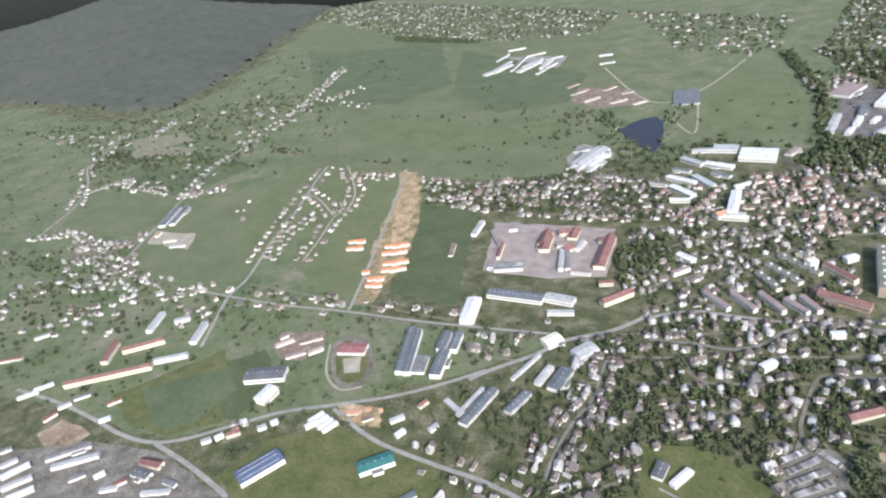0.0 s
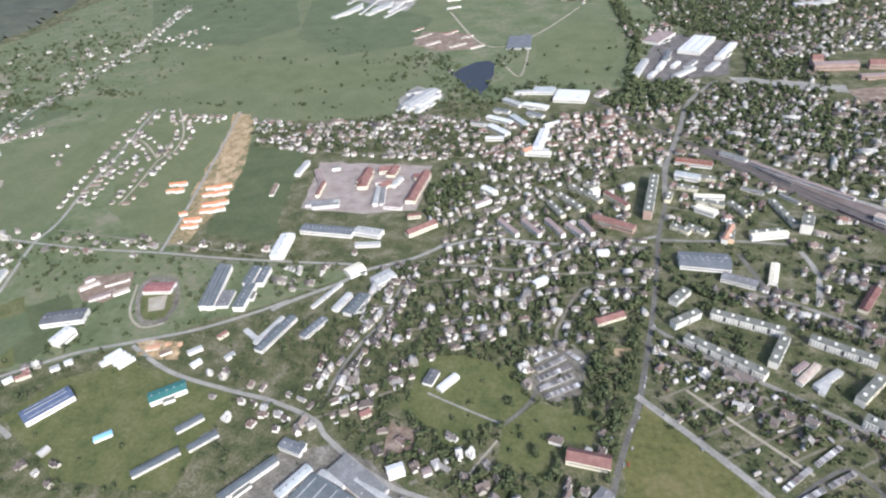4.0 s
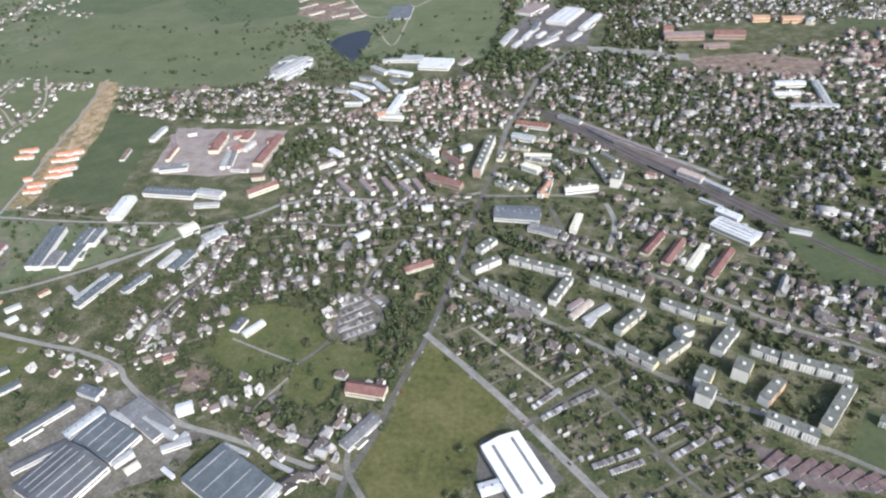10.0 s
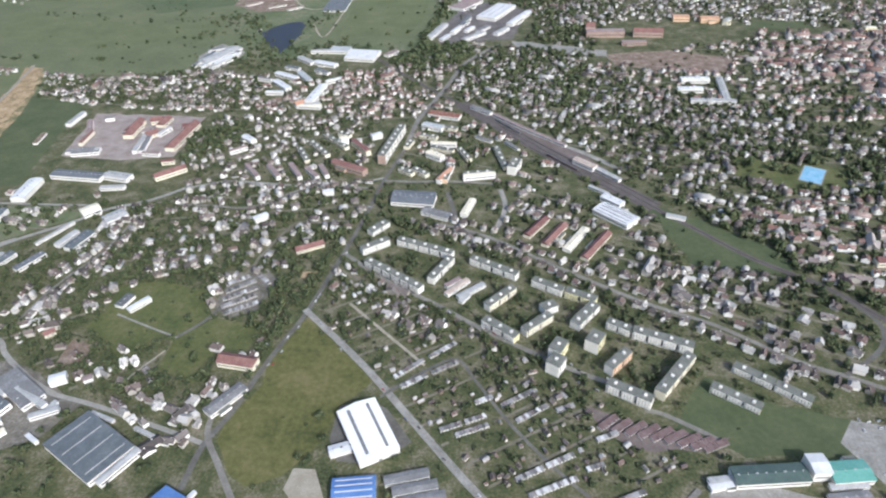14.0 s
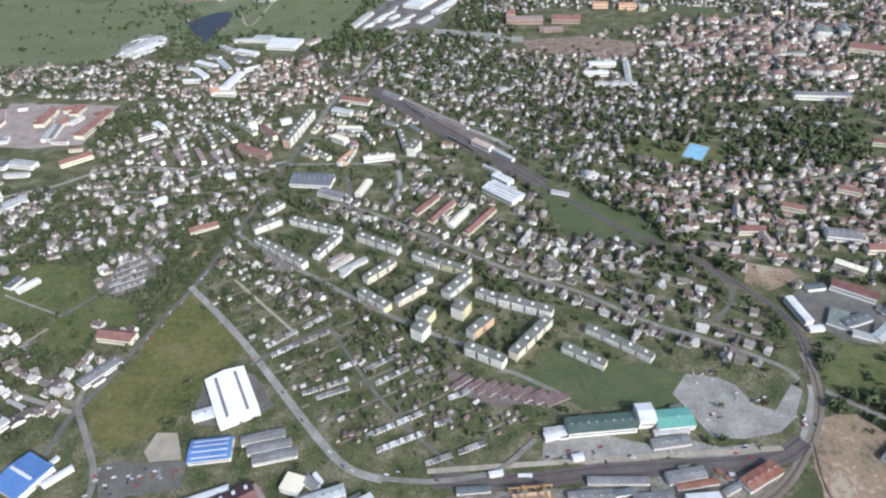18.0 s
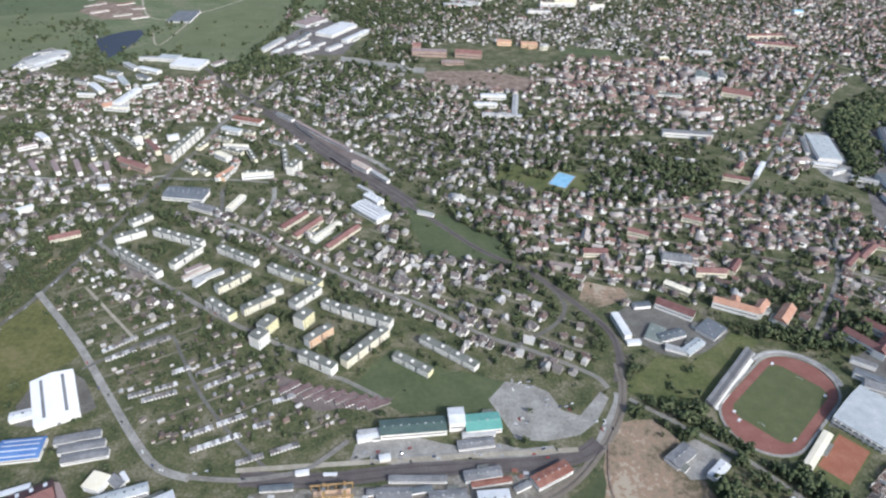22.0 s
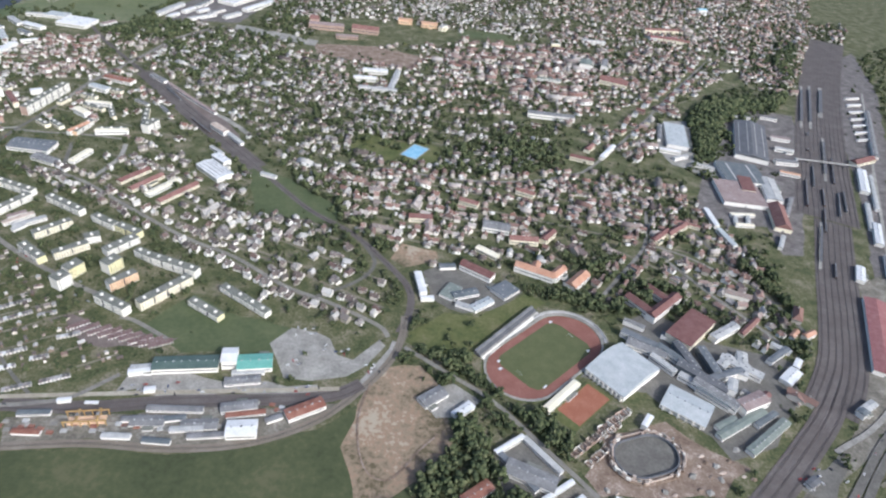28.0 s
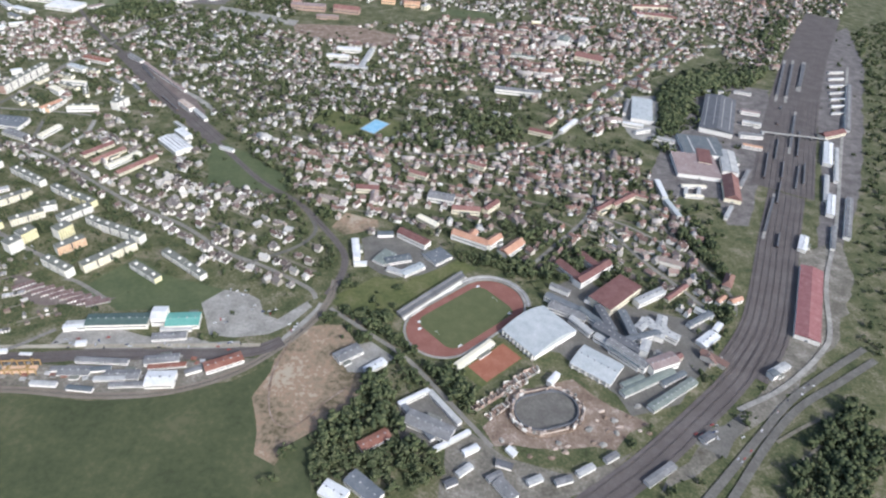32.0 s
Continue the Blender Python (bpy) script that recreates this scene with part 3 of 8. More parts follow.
def ring_arena(x, y, length, width, turn, height):
    mark(rect(x, y, length, width, turn, 6), 2)
    ar = stand("ring_arena", x, y, turn, "oval arena under construction with raw earth and concrete ring", "arena")
    r = width / 2
    half = length / 2 - r
    bm = bmesh.new()
    oval(bm, half, r - 6, .5)
    part("arena_floor", done(bm, "arena_floor", M_asphalt), ar, "bare grey floor")
    bm = bmesh.new()
    oval_ring(bm, half, r - 6, r - 4.2, 0, 3.6)
    part("inner_ring", done(bm, "inner_ring", M_dark_roof), ar, "dark retaining wall round the floor")
    bm = bmesh.new()
    oval_ring(bm, half, r - 4.2, r + 3, 0, 1.6)
    part("terrace_ring", done(bm, "terrace_ring", M_sand2), ar, "raw earth terrace")
    bm = bmesh.new()
    oval_ring(bm, half, r - .8, r + .3, 0, 3.4)
    part("seating_ring", done(bm, "seating_ring", M_roofless), ar, "unfinished masonry ring wall")
    rr = random.Random(8)
    for k in range(72):
        a = 6.283 * (k + rr.uniform(-.3, .3)) / 72
        off = half if math.cos(a) > 0 else -half
        d = r + rr.choice((-2.8, -.6, 1.4))
        piece = part("wall_piece", box_mesh("wall_piece", rr.choice((M_roofless, M_roofless, M_panel, M_sand2, M_concrete)), (-rr.uniform(.5, 1.3), rr.uniform(.5, 1.3), -rr.uniform(1, 3), rr.uniform(1, 3), 0, rr.uniform(2.6, 6.6))), ar)
        piece.matrix_basis = pose(off + d * math.cos(a), d * math.sin(a), 0, 0, 0, math.degrees(a))


def ruin(x, y, length, width, turn, height):
    """A building in demolition: broken cross walls and piers on a rubble slab."""
    mark(rect(x, y, length, width, turn, 4), 2)
    ru = stand("ruined_building", x, y, turn, "half demolished brick building with broken walls and no roof", "ruin", "ruined buildings")
    rr = random.Random(int(x * 3 + y))
    a, b = length / 2, width / 2
    part("slab", box_mesh("slab", M_sand2, (-a, a, -b, b, 0, 1.0)), ru, "rubble covered floor")
    n = max(4, int(length / 5))
    for k in range(n + 1):
        u = -a + .3 + k * (length - .6) / n
        part("cross_wall", box_mesh("cross_wall", rr.choice((M_roofless, M_panel, M_brick)), (u - .25, u + .25, -b * rr.uniform(.3, 1), b * rr.uniform(.3, 1), .9, height * rr.uniform(.35, 1))), ru)
    for s in (-1, 1):
        for k in range(n):
            if rr.random() < .75:
                u = -a + (k + .5) * length / n
                part("wall_piece", box_mesh("wall_piece", rr.choice((M_roofless, M_panel, M_brick, M_concrete)), (u - length / n * .5, u + length / n * rr.uniform(.1, .45), s * b - .3, s * b + .3, 0, height * rr.uniform(.4, 1))), ru)


def swimming_pool(x, y, length, width, turn, height):
    mark(rect(x, y, length, width, turn, 8), 2)
    po = stand("swimming_pool", x, y, turn, "bright blue open-air swimming pool with pale rim", "swimming pool")
    a, b = length / 2, width / 2
    part("rim", box_mesh("rim", M_concrete, (-a - 2, a + 2, -b - 2, -b, 0, .6), (-a - 2, a + 2, b, b + 2, 0, .6), (-a - 2, -a, -b, b, 0, .6), (a, a + 2, -b, b, 0, .6)), po)
    part("water", box_mesh("water", M_poolwater, (-a, a, -b, b, .1, .45)), po)


def platform(x, y, length, width, turn, height):
    mark(rect(x, y, length, width, turn, 2), 2)
    a, b = length / 2, width / 2
    pf = stand("station_platform", x, y, turn, "long grey station platform with a low canopy", "platform", "station platforms")
    part("slab", box_mesh("slab", M_concrete, (-a, a, -b, b, 0, 1.1)), pf)
    part("canopy", box_mesh("canopy", M_dark_roof, (-a * .75, a * .75, -b * .8, b * .8, height - .4, height)), pf, "grey sheet canopy")
    post = box_mesh("post", M_grey_roof, (-.15, .15, -.15, .15, 1.1, height - .4))
    n = max(3, int(length / 14))
    for k in range(n):
        part("post", post, pf).location = ((-.72 + 1.44 * k / (n - 1)) * a, 0, 0)


def footbridge(x, y, length, width, turn, height):
    a, b = length / 2, width / 2
    fb = stand("footbridge", x, y, turn, "narrow steel footbridge across the railway tracks", "bridge")
    part("deck", box_mesh("deck", M_concrete, (-a, a, -b, b, height - .5, height)), fb)
    for s in (-1, 1):
        part("railing", box_mesh("railing", M_pale_roof, (-a, a, s * b - .06, s * b + .06, height, height + 1.2)), fb)
    pier = box_mesh("pier", M_concrete, (-.5, .5, -b * .7, b * .7, 0, height - .5))
    for k in range(6):
        part("pier", pier, fb).location = ((-.94 + 1.88 * k / 5) * a, 0, 0)
    for s in (-1, 1):
        part("stair_tower", box_mesh("stair_tower", M_pale_roof, (s * a - 2, s * a + 2, -b - 3, b + 3, 0, height + .4)), fb)


def rubble_heap(x, y, length, width, turn, height, mat):
    """A low irregular heap of broken masonry."""
    r = random.Random(int(x * 31 + y * 17))
    bm = bmesh.new()
    bmesh.ops.create_icosphere(bm, subdivisions=2, radius=1.0)
    for v in bm.verts:
        f = r.uniform(.72, 1.25)
        v.co = Vector((v.co.x * length / 2 * f, v.co.y * width / 2 * f, max(-.1, v.co.z * height * f)))
    ob = new("rubble_heap", done(bm, "rubble_heap", mat))
    ob.matrix_world = pose(x, y, .13, 0, 0, turn)
    tagged(ob, "low heap of broken masonry and earth on bare ground", "rubble", "rubble heaps")


# roads
road("road", ((-1607, 510), (-1486, 503), (-1398, 490), (-1322, 476), (-1261, 476), (-1214, 495), (-1169, 528), (-1104, 575), (-1029, 609), (-955, 644), (-886, 691), (-846, 725)), 8, M_road)
road("road", ((-863, 699), (-839, 726), (-785, 774), (-752, 813), (-688, 851), (-643, 898)), 9.5, M_road)
road("road", ((-652, 887), (-583, 920), (-503, 918), (-406, 916), (-312, 952)), 8, M_road)
road("road", ((-312, 943), (-259, 944), (-193, 950), (-121, 948)), 8, M_road)
road("road", ((-1254, 475), (-1180, 458), (-1105, 435), (-1084, 426)), 8.5, M_road)
road("road", ((-1350, 677), (-1379, 746), (-1411, 825), (-1418, 896), (-1462, 1032), (-1494, 1168), (-1556, 1364), (-1579, 1460)), 8, M_road)
road("road", ((-1531, 836), (-1411, 825), (-1278, 818), (-1139, 821), (-1009, 818), (-890, 821), (-767, 826)), 7, M_road)
road("road", ((-1139, 825), (-1162, 914), (-1198, 1039), (-1242, 1190), (-1322, 1447)), 7.0, M_road)
road("track", ((-975, 2362), (-771, 1959), (-639, 2051), (-522, 2373)), 7, M_dirt)
road("track", ((-645, 2025), (-630, 1696), (-693, 1797)), 5, M_dirt)
road("road", ((-1032, 599), (-945, 560), (-849, 542), (-781, 533), (-716, 514), (-693, 494), (-659, 472), (-626, 454), (-589, 439)), 8.0, M_road)
road("road", ((-619, 448), (-596, 440), (-535, 429), (-459, 411), (-388, 393)), 7, M_road)
road("avenue", ((-387, 338), (-387, 391), (-374, 436), (-364, 498), (-353, 550), (-342, 597), (-331, 685), (-321, 781), (-314, 877), (-310, 947), (-294, 1066)), 8.5, M_asphalt)
road("road", ((-345, 608), (-248, 521), (-169, 439), (-105, 373), (-71, 346), (-37, 337)), 10.5, M_concrete)
road("road", ((-326, 734), (-254, 679), (-176, 634), (-113, 594), (-45, 557), (7, 532), (42, 520)), 8.5, M_road)
road("road", ((71, 486), (93, 481), (143, 454)), 7, M_road)
road("lane", ((-289, 625), (-230, 574), (-174, 526)), 4, M_dirt)
road("lane", ((-216, 474), (-172, 518), (-138, 539), (-113, 509), (-69, 450), (-14, 393), (37, 352)), 4, M_asphalt)
road("road", ((-393, 456), (-390, 408), (-358, 366), (-324, 321), (-314, 282)), 8, M_road)
road("road", ((-195, 820), (-120, 792), (-23, 731), (88, 665), (171, 629), (253, 576), (316, 551), (386, 515), (402, 494)), 8.0, M_road)
road("lane", ((298, 559), (351, 604), (368, 649), (344, 696)), 6, M_asphalt)
road("lane", ((-197, 915), (-176, 847), (-169, 811)), 7, M_asphalt)
road("lane", ((-110, 930), (-99, 875), (-110, 810)), 8, M_concrete)
road("lane", ((-492, 540), (-465, 581), (-442, 666)), 5, M_asphalt)
road("lane", ((-590, 575), (-539, 557), (-490, 541)), 3, M_concrete)
road("lane", ((-494, 518), (-510, 484), (-522, 453)), 3, M_dirt)
road("road", ((334, 930), (374, 939), (479, 922), (615, 943), (707, 988), (745, 1020), (824, 1133)), 8.0, M_road)
road("road", ((824, 1133), (924, 1295), (1049, 1507), (1237, 1811)), 7, M_road)
road("road", ((424, 479), (477, 442), (531, 404), (584, 346), (636, 287)), 7, M_road)
road("lane", ((379, 412), (407, 467), (412, 487)), 9, M_concrete)
road("footpath", ((-1119, 731), (-1086, 666), (-1045, 637), (-1014, 650)), 4, M_dirt)
road("lane", ((894, 822), (936, 711), (982, 592), (975, 543)), 6, M_asphalt)
road("lane", ((697, 615), (735, 670), (771, 721), (801, 775), (827, 878)), 6, M_street)
road("lane", ((795, 765), (834, 711), (871, 648), (911, 593), (937, 553)), 6, M_street)
road("lane", ((809, 768), (858, 746), (909, 704), (943, 662)), 5, M_street)

# railways
road("railway", ((-215, 1272), (-144, 1192), (-36, 1070), (66, 966), (135, 894)), 34, M_ballast)
road("railway", ((125, 902), (179, 845), (251, 771), (325, 718), (386, 648), (421, 596), (426, 549), (415, 504)), 10, M_ballast)
road("railway", ((420, 537), (420, 499), (408, 452), (380, 404), (338, 354), (275, 318), (199, 303), (116, 301), (40, 289)), 10, M_old_ballast)
road("railway", ((11, 340), (96, 345), (178, 362), (332, 385), (379, 412)), 18, M_ballast)
road("railway", ((635, 155), (706, 206), (775, 261), (814, 295), (879, 359), (942, 425), (991, 490)), 33, M_ballast)
road("railway", ((951, 437), (1003, 510), (1046, 597), (1108, 739), (1184, 906)), 64, M_ballast)
road("railway", ((1178, 913), (1288, 1170), (1416, 1454), (1582, 1795), (1797, 2201)), 112, M_ballast)

road("railway", ((-470, 1560), (-400, 1470), (-330, 1390), (-262, 1318), (-205, 1262)), 9, M_ballast)

# ground patches
patch("meadow", ((-1678, 1377), (-1393, 1438), (-1084, 1389), (-894, 1427), (-916, 1497), (-784, 1554), (-1049, 1930), (-1372, 2274), (-1967, 2505), (-2083, 2196), (-1707, 1799), (-1734, 1473)), M_meadow, 0.1, "broad mown green meadow north of the town")
patch("meadow", ((-1810, 964), (-1857, 1186), (-1721, 1357), (-1604, 1439), (-1462, 1032), (-1442, 871), (-1670, 847)), M_meadow, 0.1, "green meadow beside the new housing road")
patch("meadow", ((-2169, 1042), (-2292, 1250), (-2020, 1247), (-1872, 1202), (-1863, 1013), (-2077, 1005)), M_meadow, 0.1, "green field among scattered houses")
patch("meadow", ((-1412, 540), (-1297, 680), (-1207, 613), (-1184, 532), (-1250, 488), (-1342, 500)), M_grass, 0.1, "rough green slope above the main road")
patch("field", ((-678, 1639), (-636, 1997), (-522, 2339), (-400, 2186), (-348, 1869), (-387, 1633)), M_meadow, 0.1, "green meadow beside the pond")
patch("field", ((-1199, 1252), (-1040, 1221), (-981, 981), (-950, 875), (-1088, 887)), M_field, 0.12, "dark green crop field beside the building plots")
patch("building_plot", ((-1656, 1458), (-1330, 1447), (-1205, 1038), (-1162, 914), (-1146, 823), (-1344, 951)), M_meadow3, 0.11, "grassy building plots")
patch("building_plot", ((-1330, 1447), (-1247, 1384), (-1149, 1144), (-1120, 1026), (-1114, 962), (-1102, 849), (-1140, 842), (-1182, 973), (-1217, 1061), (-1256, 1218)), M_sand3, 0.14, "orange sandy building site with fresh earth")
patch("field", ((-337, 595), (-310, 575), (-229, 492), (-259, 453), (-261, 412), (-273, 391), (-294, 362), (-328, 345), (-351, 362), (-375, 399), (-377, 428), (-357, 478), (-357, 540)), M_olive, 0.12, "olive green open field between two roads")
patch("meadow", ((-589, 576), (-493, 545), (-478, 588), (-489, 632), (-578, 646), (-619, 630)), M_grass, 0.12, "fenced lawn beside a long shed")
patch("meadow", ((-491, 540), (-452, 580), (-391, 576), (-390, 532), (-432, 532), (-434, 469), (-491, 488)), M_grass, 0.12, "green lawn between the lanes")
patch("meadow", ((-1123, 451), (-1091, 526), (-1007, 571), (-829, 535), (-835, 393), (-976, 383), (-1035, 413)), M_grass, 0.1, "green meadow round the blue roofed hall")
patch("meadow", ((-617, 547), (-607, 632), (-511, 631), (-466, 583), (-491, 547), (-545, 500)), M_grass, 0.1, "grass under orchard trees")
patch("meadow", ((97, 460), (144, 543), (209, 507), (290, 497), (266, 448), (170, 436)), M_field, 0.12, "green meadow between garages and apartment blocks")
patch("crop_field", ((-44, 256), (43, 284), (118, 298), (201, 298), (276, 311), (340, 343), (367, 365), (393, 405), (415, 453), (448, 354), (441, 283), (469, 157), (49, 127)), M_crop, 0.12, "dark green crop field along the railway")
patch("bare_field", ((402, 440), (419, 446), (444, 449), (468, 425), (474, 393), (485, 352), (477, 316), (451, 288), (426, 268), (412, 244), (394, 248), (384, 292), (371, 324), (375, 361), (388, 410)), M_earth, 0.12, "bare reddish brown earth field")
patch("yard", ((262, 460), (281, 495), (312, 492), (331, 479), (345, 458), (365, 449), (393, 487), (403, 476), (381, 440), (357, 420), (318, 408), (288, 413), (275, 441)), M_concrete, 0.13, "pale grey concrete parking yard")
patch("yard", ((113, 372), (133, 413), (241, 396), (328, 406), (331, 389), (162, 370)), M_concrete, 0.13, "pale concrete yard in front of the green roofed works")
patch("yard", ((21, 323), (100, 335), (198, 354), (333, 377), (359, 376), (338, 354), (274, 321), (198, 306), (114, 306), (38, 293)), M_soil, 0.13, "pale concrete goods yard beside the railway")
patch("yard", ((-944, 986), (-987, 1177), (-732, 1173), (-727, 1088), (-725, 1000), (-821, 980)), M_yard, 0.13, "pinkish grey paved yard of a walled compound")
patch("yard", ((-255, 413), (-259, 453), (-222, 470), (-174, 423), (-188, 401), (-214, 386), (-243, 388)), M_asphalt, 0.14, "asphalt yard round the white hall")
patch("yard", ((-288, 351), (-286, 373), (-258, 379), (-244, 343), (-273, 338)), M_dirt, 0.14, "dusty gravel lot")
patch("yard", ((-327, 326), (-311, 339), (-240, 340), (-233, 313), (-301, 292)), M_asphalt, 0.12, "dark asphalt car park")
patch("yard", ((-778, 370), (-735, 461), (-675, 485), (-549, 428), (-566, 384), (-690, 299)), M_soil, 0.12, "grey brown factory yard")
patch("yard", ((-1490, 399), (-1439, 418), (-1371, 452), (-1229, 466), (-1092, 424), (-1339, 296)), M_soil, 0.12, "dusty industrial yard with bare soil")
patch("yard", ((-1217, 708), (-1223, 742), (-1145, 765), (-1127, 726), (-1147, 681), (-1188, 680)), M_sand2, 0.12, "rubble of a demolished building")
patch("bare_plot", ((-1468, 439), (-1448, 474), (-1378, 467), (-1379, 439), (-1430, 426)), M_earth, 0.13, "reddish bare plot beside sheds")
patch("sports_ground", ((-1096, 692), (-1112, 729), (-1108, 751), (-1084, 762), (-1058, 755), (-1034, 726), (-1016, 684), (-1013, 654), (-1026, 641), (-1049, 642), (-1072, 659)), M_soil, 0.12, "worn oval running track of a school")
patch("sports_ground", ((-1088, 693), (-1100, 723), (-1096, 742), (-1079, 749), (-1058, 743), (-1040, 720), (-1025, 686), (-1024, 663), (-1035, 653), (-1052, 654), (-1069, 667)), M_grass, 0.15, "grass inside the worn running track")
patch("sports_ground", ((-1078, 701), (-1051, 715), (-1034, 678), (-1056, 668)), M_dirt, 0.17, "dusty playing court inside the running track")
patch("yard", ((664, 370), (735, 393), (777, 358), (815, 340), (769, 300), (636, 287), (623, 314)), M_sand2, 0.13, "brown building site earth round the arena")
patch("yard", ((449, 399), (484, 429), (518, 402), (498, 375), (466, 372)), M_concrete, 0.13, "concrete yard with low workshops")
patch("yard", ((528, 333), (554, 358), (610, 306), (577, 282), (543, 279)), M_asphalt, 0.13, "dark works yard")
patch("yard", ((1026, 1114), (1127, 1364), (1241, 1447), (1337, 1434), (1253, 1163), (1136, 925), (1073, 783), (1038, 777), (1045, 868), (965, 854), (931, 907), (972, 1026)), M_dark_yard, 0.12, "paved works yard beside the railway")
patch("yard", ((1537, 1644), (1738, 1999), (1832, 2087), (1696, 1687), (1351, 966), (1215, 742), (1137, 670), (1268, 950)), M_dark_yard, 0.12, "grey paved goods yard beside the railway")
patch("yard", ((1138, 729), (1220, 758), (1191, 650), (1109, 517), (1048, 452), (1004, 414), (965, 400), (1027, 484)), M_soil, 0.12, "grey yard round the red goods shed")
patch("yard", ((920, 1159), (958, 1306), (1036, 1325), (998, 1148), (1029, 1101), (1002, 1032), (931, 1080)), M_concrete, 0.12, "concrete yard of a small works")
patch("yard", ((706, 510), (853, 498), (925, 458), (827, 371), (725, 435), (624, 460)), M_asphalt, 0.12, "paved yard between sports halls")
patch("yard", ((101, 1587), (265, 1618), (398, 1570), (365, 1479), (218, 1485), (121, 1513)), M_sand2, 0.12, "brown earth of a demolished works")
patch("yard", ((-333, 1730), (-270, 2059), (-95, 1950), (-120, 1698), (-306, 1641)), M_dark_yard, 0.12, "pale yard of large market halls")
patch("yard", ((-1057, 2016), (-1034, 2138), (-851, 2090), (-786, 1941), (-900, 1910)), M_sand2, 0.12, "building rubble yard")
patch("yard", ((-1451, 2359), (-1454, 2612), (-1153, 2567), (-1148, 2251)), M_concrete, 0.12, "pale works yard")
patch("yard", ((-919, 1528), (-898, 1623), (-802, 1565), (-820, 1443), (-889, 1458)), M_concrete, 0.12, "pale works yard beside the pond")
patch("pond", ((-820, 1716), (-795, 1790), (-740, 1823), (-714, 1785), (-700, 1659), (-709, 1558), (-754, 1602)), M_water, 0.15, "still blue pond with grassy banks")
patch("yard", ((9, 480), (62, 464), (154, 454), (141, 443), (52, 432), (17, 466)), M_redground, 0.12, "reddish ground between rows of garages")

patch("yard", ((-170, 1222), (-92, 1118), (-24, 1040), (36, 975), (82, 926), (104, 945), (70, 1010), (28, 1066), (-19, 1114), (-81, 1164), (-165, 1237)), M_redground, 0.11, "brownish gravel of the station yard")
patch("yard", ((-150, 1216), (-60, 1138), (20, 1072), (80, 1014), (87, 1021), (27, 1081), (-53, 1148), (-143, 1226)), M_concrete, 0.14, "pale paved station forecourt beside the line")

# house quarters
zone("village", ((-2223, 898), (-1810, 964), (-1538, 835), (-1488, 744), (-1528, 683), (-1802, 612)), angle=20, gap=29, houses=0.55, trees=26, mix='mixed')
zone("village", ((-4636, 5516), (-1081, 3393), (-1101, 2923), (-1313, 2784), (-2249, 3235), (-3542, 4279)), angle=20, gap=38, houses=0.4, trees=18, mix='pale')
zone("village", ((-1081, 3393), (-370, 2968), (-422, 2457), (-523, 2409), (-746, 2541), (-895, 2959)), angle=20, gap=40, houses=0.4, trees=18, mix='pale')
zone("street", ((-1372, 802), (-1126, 810), (-887, 814), (-909, 849), (-1154, 858), (-1403, 877)), angle=-5, gap=30, houses=0.7, trees=30, mix='pale')
zone("street", ((-1507, 779), (-1410, 815), (-1340, 687), (-1431, 685)), angle=60, gap=35, houses=0.5, trees=15, mix='mixed')
zone("row", ((-1264, 1396), (-1074, 1366), (-866, 1427), (-682, 1397), (-646, 1213), (-735, 1188), (-1011, 1217), (-1179, 1250)), angle=-2, gap=22, houses=0.9, trees=60, mix='pale')
zone("town", ((-673, 1351), (-372, 1483), (-276, 1452), (-276, 1207), (-358, 1180), (-475, 1197), (-644, 1200)), angle=15, gap=21, houses=0.9, trees=70, mix='red')
zone("town", ((-716, 1159), (-630, 1188), (-358, 1191), (-353, 1016), (-409, 925), (-576, 892), (-685, 950)), angle=35, gap=24, houses=0.8, trees=90, mix='mixed')
zone("town", ((-1129, 836), (-776, 855), (-692, 832), (-714, 705), (-870, 753), (-966, 802), (-1107, 803)), angle=0, gap=26, houses=0.6, trees=45, mix='mixed')
zone("grove", ((-710, 830), (-576, 892), (-315, 918), (-334, 754), (-376, 681), (-471, 690), (-615, 682), (-691, 616), (-722, 704)), angle=12, gap=25, houses=0.7, trees=125, mix='mixed')
zone("street", ((-888, 564), (-714, 527), (-665, 582), (-570, 709), (-529, 688), (-641, 564), (-663, 532), (-722, 488), (-833, 523)), angle=35, gap=21, houses=0.85, trees=55, mix='mixed')
zone("grove", ((-678, 625), (-570, 709), (-478, 680), (-480, 582), (-607, 632)), angle=10, gap=35, houses=0.12, trees=150, mix='mixed')
zone("orchard", ((-685, 502), (-617, 547), (-545, 500), (-491, 524), (-413, 516), (-474, 437), (-389, 420), (-433, 388), (-521, 424), (-617, 458)), angle=35, gap=30, houses=0.35, trees=75, mix='mixed')
zone("gardens", ((-490, 667), (-407, 724), (-408, 653), (-419, 569), (-480, 582)), angle=40, gap=18, houses=0.9, trees=60, mix='mixed')
zone("grove", ((-408, 653), (-334, 718), (-358, 585), (-380, 520), (-410, 533)), angle=40, gap=35, houses=0.1, trees=120, mix='mixed')
zone("street", ((-463, 404), (-395, 470), (-367, 458), (-383, 395), (-442, 379)), angle=50, gap=19, houses=0.85, trees=35, mix='mixed')
zone("gardens", ((-324, 573), (-312, 675), (-246, 658), (-151, 613), (-66, 568), (14, 500), (59, 443), (120, 424), (62, 392), (-96, 373), (-131, 401), (-184, 450), (-237, 500)), angle=35, gap=15, houses=0.6, trees=75, mix='hut')
zone("town", ((-328, 1330), (-234, 1377), (-165, 1224), (-51, 1091), (1, 997), (-6, 945), (-117, 946), (-288, 943)), angle=-15, gap=25, houses=0.7, trees=70, mix='red')
